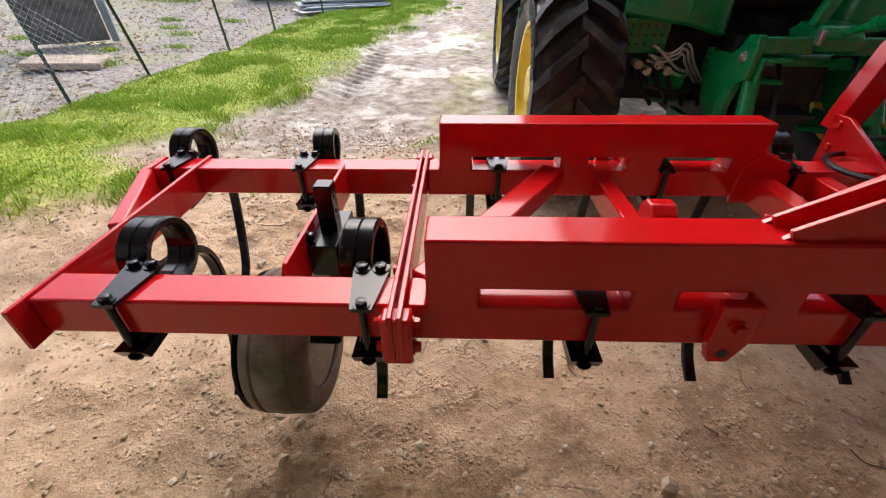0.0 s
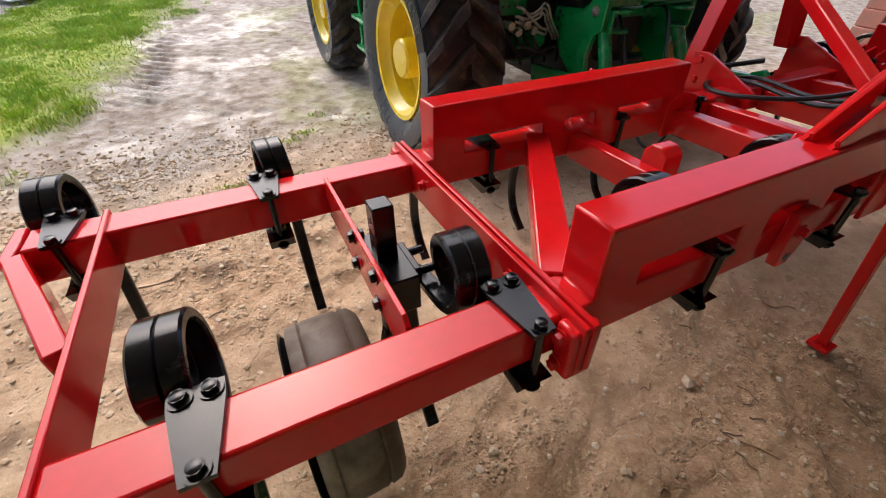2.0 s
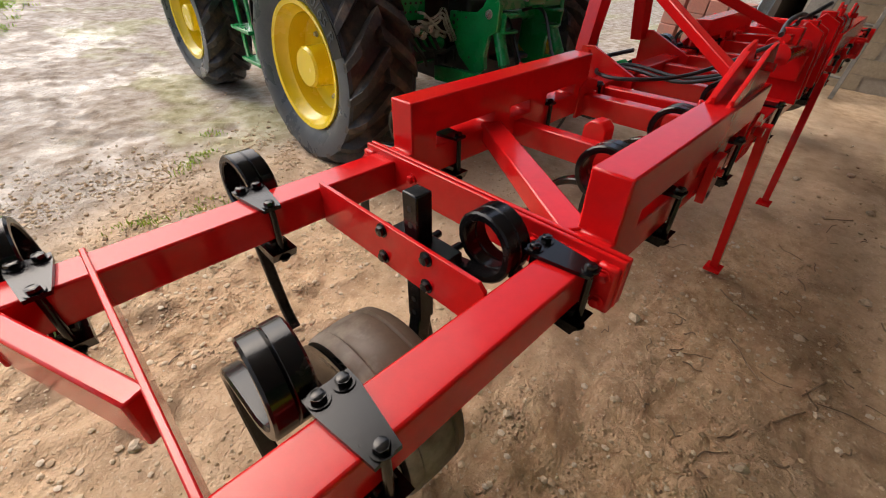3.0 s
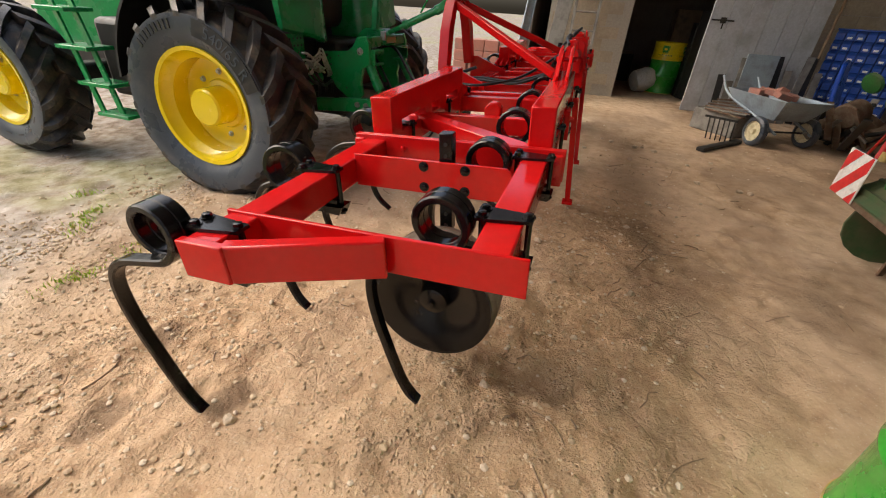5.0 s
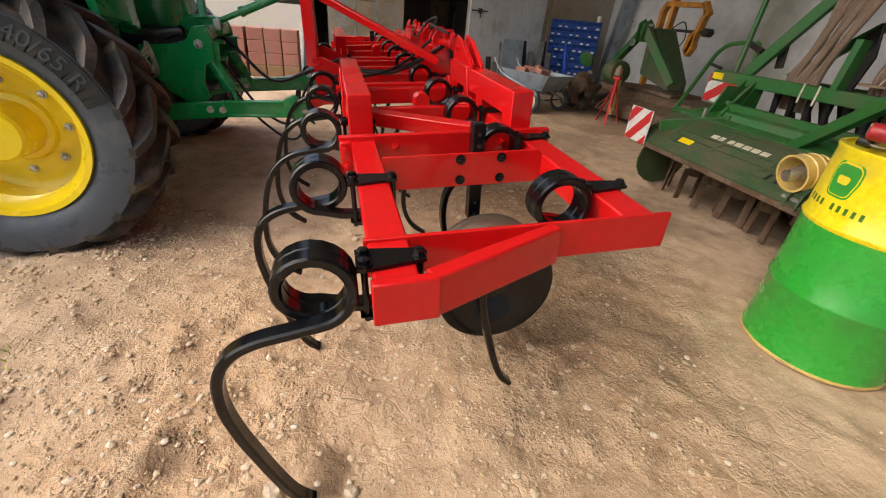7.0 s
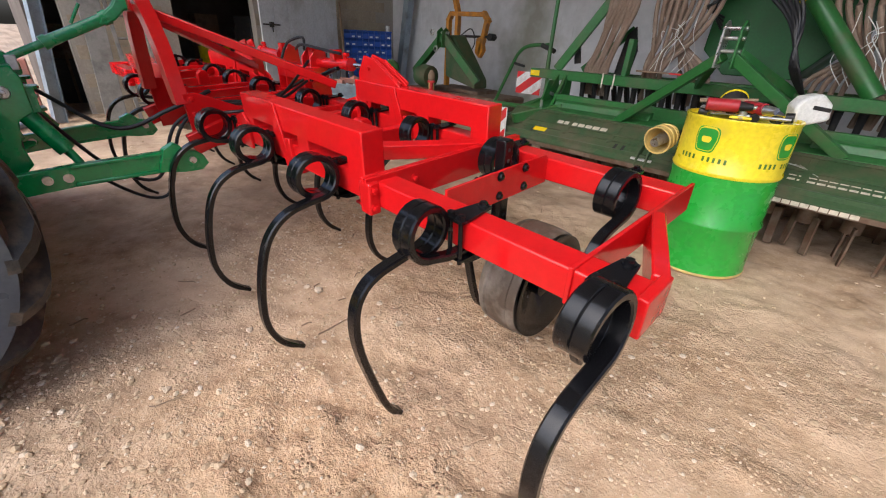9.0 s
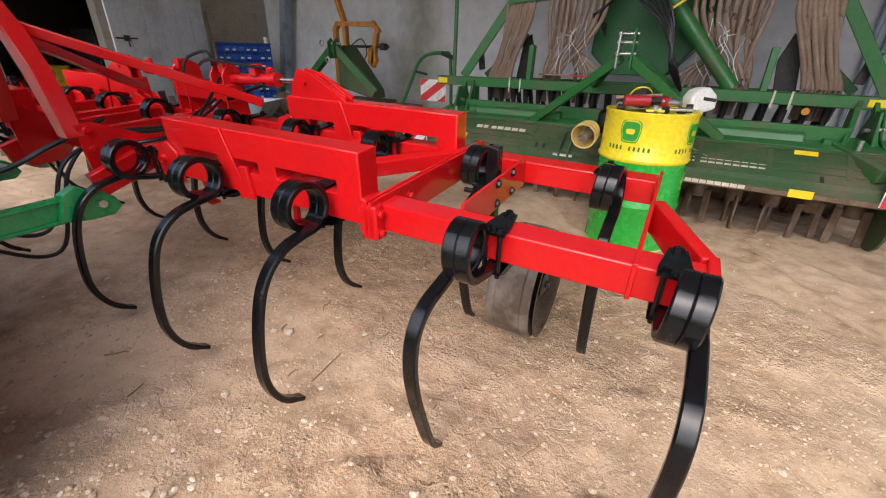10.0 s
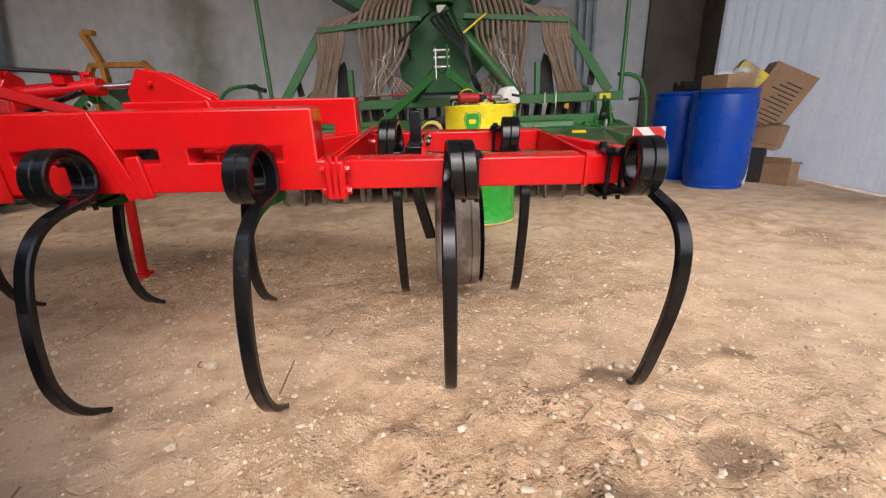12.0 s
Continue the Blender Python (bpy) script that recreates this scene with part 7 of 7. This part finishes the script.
# ---- outside ----
def build_fence():
    f = thing("wire_fence", "sagging wire mesh fence on thin green posts", "fence", pose(0, 0, 0))
    posts = [(-3.25, 2.6, 0, 0), (-2.69, 3.96, -0.62, 0.55), (-2.55, 5.10, -0.18, -0.05), (-2.24, 6.67, -0.10, 0.05), (-2.01, 8.08, -0.08, 0.03), (-1.6, 9.9, -0.05, 0.0), (-1.3, 11.6, 0.02, 0), (-0.95, 13.5, 0, 0)]
    for x, y, lx, ly in posts:
        bm = B()
        hgt = 1.25
        beam(bm, (x, y, -0.05), (x + lx, y + ly, hgt), 0.035, 0.006)
        beam(bm, (x, y + 0.016, -0.05), (x + lx, y + ly + 0.016, hgt), 0.006, 0.035)
        part("post", bm, FENCEGREEN, f)
    wires = []
    for (x0, y0, a0, b0), (x1, y1, a1, b1) in zip(posts[:1] + posts[2:], posts[2:]):
        n = int(math.hypot(x1 - x0, y1 - y0) / 0.075)
        P, Q = Vector((x0, y0, 0.02)), Vector((x1, y1, 0.02))
        up = Vector((-0.05, 0, 1.0))
        for k in range(-14, n):
            a, b = k / n, (k + 14) / n
            for s, t in ((a, b), (b, a)):
                lo, hi = P.lerp(Q, s), P.lerp(Q, t) + up
                if min(a, b) < 0 or max(a, b) > 1:
                    continue
                wires.append((lo, hi))
        wires.append((P + up, Q + up))
    bm = B()
    for p, q in wires:
        rod(bm, p, q, 0.0016, 3)
    tagged(part("wire_mesh", bm, STEEL, f, smooth=0), kind="stuff")


build_fence()


def build_yard():
    rng = random.Random(8)
    gate = thing("plank_gate", "grey weathered plank gate leaning by the rubble wall", "gate", pose(-4.9, 6.9, 0, 0, 0, 28))
    for k in range(7):
        part("plank", box(B(), -0.5 + 0.145 * k, -0.36 + 0.145 * k, -0.015, 0.015, 0.02, 1.5 + 0.03 * (k % 2)), GREYWOOD, gate, bevel=0.004)
    for z in (0.35, 1.2):
        part("ledger", box(B(), -0.5, 0.51, 0.015, 0.045, z, z + 0.1), GREYWOOD, gate, bevel=0.004)
    part("frame_post", box(B(), 0.54, 0.64, -0.05, 0.05, 0, 1.9), BLUEGREY, gate, bevel=0.006)
    # dry stone wall behind the pen
    wall = tagged(part("wall_rubble", box(B(), -14, 1.0, 15.2, 15.6, -0.2, 1.1), MORTAR), "low rubble stone wall behind the pen", "wall", kind="structure")
    stones = []
    for k in range(3):
        bm = B()
        bmesh.ops.create_icosphere(bm, subdivisions=1, radius=0.5)
        for v in bm.verts:
            v.co *= rng.uniform(0.8, 1.12)
        stones.append(finish(bm, "stone", STONE, 0))
    for i in range(46):
        for j in range(6):
            place("stone", stones[(i + j) % 3], wall, pose(-13.8 + 0.32 * i + rng.uniform(-0.05, 0.05), 15.18, 0.08 + 0.19 * j, rng.uniform(0, 90), rng.uniform(0, 360), rng.uniform(0, 360)) @ Matrix.Diagonal((0.32, 0.3, 0.24, 1)))
    tagged(part("cream_tank", box(B(), -0.9, 0.9, -0.5, 0.5, 0, 1.2), surface("cream_sheet", (0.55, 0.5, 0.25), (0.35, 0.33, 0.2), 0.3, 3, 0.6), m=pose(-3.5, 12.9, 0, 0, 0, 12), bevel=0.06), "pale yellow sheet metal tank behind the fence", "tank")
    for k in range(9):
        tagged(part("roof_sheet", box(B(), -1.0, 1.0, -0.32, 0.32, 0, 0.02), BLUEGREY if k % 3 else WHITE, m=pose(-1.35 + 0.04 * rng.uniform(-3, 3), 10.7 + 0.06 * k, 0.05 + 0.024 * k, rng.uniform(-2, 2), rng.uniform(-1, 1), 28 + rng.uniform(-9, 9)), bevel=0.004), "blue-grey metal sheet in a flat pile on the grass", "metal sheet", "pile of sheets")
    tagged(part("flat_slab", box(B(), -0.45, 0.45, -0.25, 0.25, 0, 0.09), STONE, m=pose(-4.0, 5.6, 0, 0, 4, 20), bevel=0.02), "pale flat stone slab in the pen", "slab")
    tagged(part("parked_trailer", box(B(), -0.8, 0.8, -0.4, 0.4, 0.02, 0.9), DARK, m=pose(2.3, 17.0, 0, 0, 0, 0), bevel=0.05), "dark low implement parked far up the track", "implement")


build_yard()


def scatter_mesh(name, mat, places, sizes, turns, seeds, flat=0.7, small=False):
    """Many small uneven stones in one mesh."""
    rng = np.random.RandomState(3)
    base = bmesh.new()
    if small:
        bmesh.ops.create_cone(base, cap_ends=True, segments=5, radius1=0.5, radius2=0.22, depth=0.7)
        bmesh.ops.triangulate(base, faces=[f for f in base.faces])
    else:
        bmesh.ops.create_icosphere(base, subdivisions=1, radius=0.5)
    V = np.array([v.co for v in base.verts])
    F = np.array([[v.index for v in f.verts] for f in base.faces])
    base.free()
    n = len(places)
    jitter = 1 + 0.28 * (rng.rand(n, len(V), 1) - 0.5)
    stretch = np.stack([1 + 0.5 * (rng.rand(n) - 0.5), 1 + 0.5 * (rng.rand(n) - 0.5), flat * (0.7 + 0.6 * rng.rand(n))], 1)[:, None]
    P = V[None] * jitter * stretch * sizes[:, None, None]
    c, s = np.cos(turns)[:, None], np.sin(turns)[:, None]
    P = np.stack([P[..., 0] * c - P[..., 1] * s, P[..., 0] * s + P[..., 1] * c, P[..., 2]], -1) + places[:, None]
    faces = (F[None] + (np.arange(n) * len(V))[:, None, None]).reshape(-1, 3)
    me = bpy.data.meshes.new(name)
    me.from_pydata(P.reshape(-1, 3).tolist(), [], faces.tolist())
    me.materials.append(mat)
    return place(name, me)


def build_gravel():
    rng = np.random.RandomState(11)
    n = 150000
    x, y = np.r_[rng.uniform(-3.0, 7.0, n // 2), rng.uniform(-0.8, 3.4, n - n // 2)], np.r_[rng.uniform(-3.5, 7.5, n // 2), rng.uniform(-0.7, 2.6, n - n // 2)]
    dens = 0.22 + 0.5 * smooth(fbm(x, y, 0.8, 41), -0.1, 0.5) + 0.35 * smooth(y, 1.2, 2.4) * (1 - smooth(y, 3.2, 4.2)) + 0.3 * smooth(x, 3.5, 5.0)
    masks = ground_masks(x, y)
    dens = (dens * 0.16 * (0.35 + 0.65 * smooth(y, 0.0, 0.9)) * (0.4 + 1.2 * smooth(fbm(x, y, 1.7, 43), -0.2, 0.4)) + 0.3 * masks[6]) * (1 - 0.8 * masks[1])
    keep = rng.rand(n) < dens
    x, y = x[keep], y[keep]
    size = 0.004 + 0.027 * rng.rand(len(x)) ** 5.5
    z = ground_height(x, y) + size * 0.08
    tagged(scatter_mesh("gravel", GRAVEL, np.stack([x, y, z], 1), size, rng.rand(len(x)) * 6.28, None, 0.5), "scattered small pale stones and crumbs of earth", "gravel", kind="stuff")
    # fine grit and crumbs of dry earth between the stones
    n = 170000
    x, y = rng.uniform(-1.9, 2.9, n), rng.uniform(-0.9, 2.9, n)
    clump = smooth(fbm(x, y, 2.2, 77) + 0.4 * fbm(x, y, 9.0, 78, 2), -0.05, 0.5)
    masks = ground_masks(x, y)
    keep = rng.rand(n) < (0.03 + 0.32 * clump ** 2) * (1 - 0.85 * masks[1]) * (0.22 + 0.78 * smooth(y, 0.1, 0.9))
    x, y = x[keep], y[keep]
    size = 0.003 + 0.014 * rng.rand(len(x)) ** 4
    tagged(scatter_mesh("earth_crumbs", CRUMB, np.stack([x, y, ground_height(x, y) + size * 0.2], 1), size, rng.rand(len(x)) * 6.28, None, 0.7, True), "fine dry crumbs of tan earth and grit", "grit", kind="stuff")
    # stony band along the edge of the wet track, and stones strewn deeper under the roof
    n = 28500
    x, y = np.r_[rng.uniform(-1.3, 2.8, 26000), 4.6 + 1.0 * rng.randn(2500)], np.r_[2.85 + 0.45 * rng.randn(26000), -0.35 + 0.7 * rng.randn(2500)]
    masks = ground_masks(x, y)
    keep = (rng.rand(n) < (0.15 + 0.8 * smooth(fbm(x, y, 2.5, 91), -0.1, 0.3)) * np.where(np.arange(n) < 26000, 1.0, 0.45)) & (masks[1] < 0.4)
    x, y = x[keep], y[keep]
    size = 0.006 + 0.028 * rng.rand(len(x)) ** 5
    tagged(scatter_mesh("edge_gravel", GRAVEL, np.stack([x, y, ground_height(x, y) + size * 0.12], 1), size, rng.rand(len(x)) * 6.28, None), "pale gravel pressed into earth beside the wet track", "gravel", kind="stuff")
    n = 9000
    x, y = rng.uniform(-9.0, -2.4, n), 2.6 + 10 * rng.rand(n) ** 1.3
    keep = x < fence_line(y) - 0.05
    x, y = x[keep], y[keep]
    size = 0.012 + 0.06 * rng.rand(len(x)) ** 4
    tagged(scatter_mesh("pen_gravel", GRAVEL, np.stack([x, y, ground_height(x, y) + size * 0.1], 1), size, rng.rand(len(x)) * 6.28, None), "pale stones strewn over the pen", "gravel", kind="stuff")
    # stones that stand out
    spots = [(2.11, 0.40, 0.06), (1.24, 0.51, 0.035), (0.74, 0.45, 0.045), (0.25, 1.52, 0.06), (1.57, 2.02, 0.035), (1.85, 1.19, 0.05), (1.93, 1.22, 0.035), (1.30, 1.05, 0.04), (1.42, 1.12, 0.03), (1.5, 1.02, 0.035), (1.62, 0.25, 0.03),
             (0.21, 1.29, 0.045), (0.33, 1.75, 0.03), (1.75, 1.62, 0.035), (1.2, 0.1, 0.035), (-0.1, 2.0, 0.04), (2.6, -0.2, 0.05), (3.2, -0.4, 0.06), (4.4, -0.3, 0.06), (4.9, -0.6, 0.07), (4.6, 0.2, 0.05), (5.08, -0.11, 0.06), (5.2, 0.0, 0.045), (4.98, -0.38, 0.07), (5.05, -0.48, 0.05), (3.88, -1.26, 0.06), (3.86, -1.35, 0.06), (3.91, -0.90, 0.06), (4.70, -1.17, 0.05), (4.5, -0.9, 0.045), (1.72, -0.19, 0.05), (2.17, -0.34, 0.035), (3.4, -0.85, 0.035), (3.0, -0.6, 0.03), (-0.5, -0.6, 0.05), (-1.1, 0.2, 0.05)]
    meshes = []
    for k in range(4):
        bm = bmesh.new()
        bmesh.ops.create_icosphere(bm, subdivisions=1 + k % 2, radius=0.5)
        for v in bm.verts:
            v.co += 0.30 * noise.noise_vector(v.co * 2.2 + Vector((7 * k, 0, 0)))
            v.co.z *= 0.62
        meshes.append(finish(bm, "stone", STONE, 0))
    for k, (px, py, s) in enumerate(spots):
        h = float(ground_height(np.array([px]), np.array([py]))[0])
        ob = place("stone", meshes[k % 4], None, pose(px, py, h + s * 0.18, 0, 0, 47 * k) @ Matrix.Diagonal((s, s, s, 1)))
        tagged(ob, "pale loose stone lying on the trodden earth", "stone", "loose stones")


build_gravel()


def build_twigs():
    rng = random.Random(21)
    for k in range(104):
        x, y = (rng.uniform(0.2, 3.2), rng.uniform(-0.6, 0.6)) if k < 40 else (rng.uniform(-1.0, 3.0), rng.uniform(0.8, 2.2)) if k < 64 else (rng.uniform(1.6, 4.6), rng.uniform(-1.3, 0.3))
        a, L = rng.uniform(0, 6.28), rng.uniform(0.03, 0.10) if k % 4 else rng.uniform(0.10, 0.24)
        pts = []
        for t in (0, 0.35, 0.7, 1):
            px, py = x + L * t * math.cos(a) + 0.012 * rng.uniform(-1, 1), y + L * t * math.sin(a) + 0.012 * rng.uniform(-1, 1)
            pts.append((px, py, float(ground_height(np.array([px]), np.array([py]))[0]) + 0.005))
        tagged(part("twig", tube(B(), spline(pts, 3), rng.uniform(0.002, 0.004), 5), WOOD), "thin dry twig lying on the earth floor", "twig", "twigs on the floor")


build_twigs()


def build_grass():
    rng = np.random.RandomState(17)
    n = 260000
    y = 1.7 + 12.0 * rng.rand(n) ** 1.4
    x = fence_line(y) - 0.3 + rng.rand(n) * (verge_edge(y) - fence_line(y) + 0.9)
    g = ground_masks(x, y)[1]
    clump = smooth(fbm(x, y, 2.2, 51), -0.25, 0.35)
    keep = rng.rand(n) < g * (0.35 + 0.65 * clump)
    x, y, clump = x[keep], y[keep], clump[keep]
    # a few weeds on the dry floor
    for cx, cy, m in ((-0.1, 2.3, 30), (0.65, 2.66, 70), (0.58, 2.72, 50), (0.9, 2.62, 40), (0.97, 2.7, 30), (1.08, 3.3, 80), (1.2, 3.38, 60), (1.0, 3.22, 50), (1.37, 3.73, 50)):
        x = np.r_[x, cx + (0.03 if cy < 2.5 else 0.06) * rng.randn(m)]
        y = np.r_[y, cy + 0.03 * rng.randn(m)]
        clump = np.r_[clump, np.full(m, 0.3)]
    # weeds in the pen, along the fence and before the rubble wall
    tall = np.zeros(len(x))
    for k in range(46):
        cx, cy = (rng.uniform(-9, 0.5), rng.uniform(11.5, 15.0)) if k < 26 else (rng.uniform(-7.5, -3.2), rng.uniform(3.5, 9.5))
        m = 160
        sp = 0.30 if k < 26 else 0.10
        x, y = np.r_[x, cx + sp * rng.randn(m)], np.r_[y, cy + 0.6 * sp * rng.randn(m)]
        clump, tall = np.r_[clump, np.full(m, 0.6)], np.r_[tall, np.full(m, 0.16 if k < 26 else 0.03)]
    n = len(x)
    h = tall * (0.5 + rng.rand(n)) + (0.014 + 0.030 * clump) * (0.6 + 0.8 * rng.rand(n))
    w = 0.0022 + 0.0022 * rng.rand(n) + 0.0006 * np.clip(y - 4, 0, 8)
    a, lean = rng.rand(n) * 6.28, h * (0.2 + 0.9 * rng.rand(n))
    b = rng.rand(n) * 6.28
    z = ground_height(x, y)
    dx, dy = w * np.cos(a), w * np.sin(a)
    lx, ly = lean * np.cos(b), lean * np.sin(b)
    P = np.stack([np.stack([x - dx, y - dy, z - 0.005], 1), np.stack([x + dx, y + dy, z - 0.005], 1), np.stack([x + 0.4 * lx - dx * 0.7, y + 0.4 * ly - dy * 0.7, z + h * 0.6], 1),
                  np.stack([x + 0.4 * lx + dx * 0.7, y + 0.4 * ly + dy * 0.7, z + h * 0.6], 1), np.stack([x + lx, y + ly, z + h], 1)], 1).reshape(-1, 3)
    i = np.arange(n) * 5
    tri = np.stack([np.stack([i, i + 1, i + 2], 1), np.stack([i + 1, i + 3, i + 2], 1), np.stack([i + 2, i + 3, i + 4], 1)], 1).reshape(-1, 3)
    me = bpy.data.meshes.new("grass")
    me.from_pydata(P.tolist(), [], tri.tolist())
    me.materials.append(GRASS)
    tagged(place("grass", me), "short green verge grass with yellow patches", "grass", kind="stuff")


build_grass()


# ---- blocks of the walls ----
def build_blocks():
    rng = random.Random(2)
    back, gable = bpy.data.objects["wall_back"], bpy.data.objects["wall_gable"]
    bw = [finish(box(B(), -0.247, 0.247, -0.004, 0.0025, -0.098, 0.098), "block", WHITEWASH, 0)]
    bg = [finish(box(B(), -0.012, 0.004, -0.245, 0.245, -0.096, 0.096), "block", BLOCK, 0)]
    count = 0
    for j in range(18):
        off = 0.25 if j % 2 else 0.0
        k = 0
        x = GX - 0.26 - off
        while x > -2.2:
            z = 0.1 + 0.2 * j
            if not (x < -2.2):
                place("block", bw[0], back, pose(x, BACK + rng.uniform(-0.001, 0.002), z, 0, rng.uniform(-0.15, 0.15), 0))
            x -= 0.5
    for j in range(16):
        off = 0.25 if j % 2 else 0.0
        y = 1.0 - off
        while y > BACK + 0.3:
            z = 0.1 + 0.2 * j
            if not (-1.75 < y < 0.1 and z < 2.3):
                place("block", bg[0], gable, pose(GX + rng.uniform(-0.002, 0.001), y, z, rng.uniform(-0.15, 0.15), 0, 0))
            y -= 0.5


build_blocks()
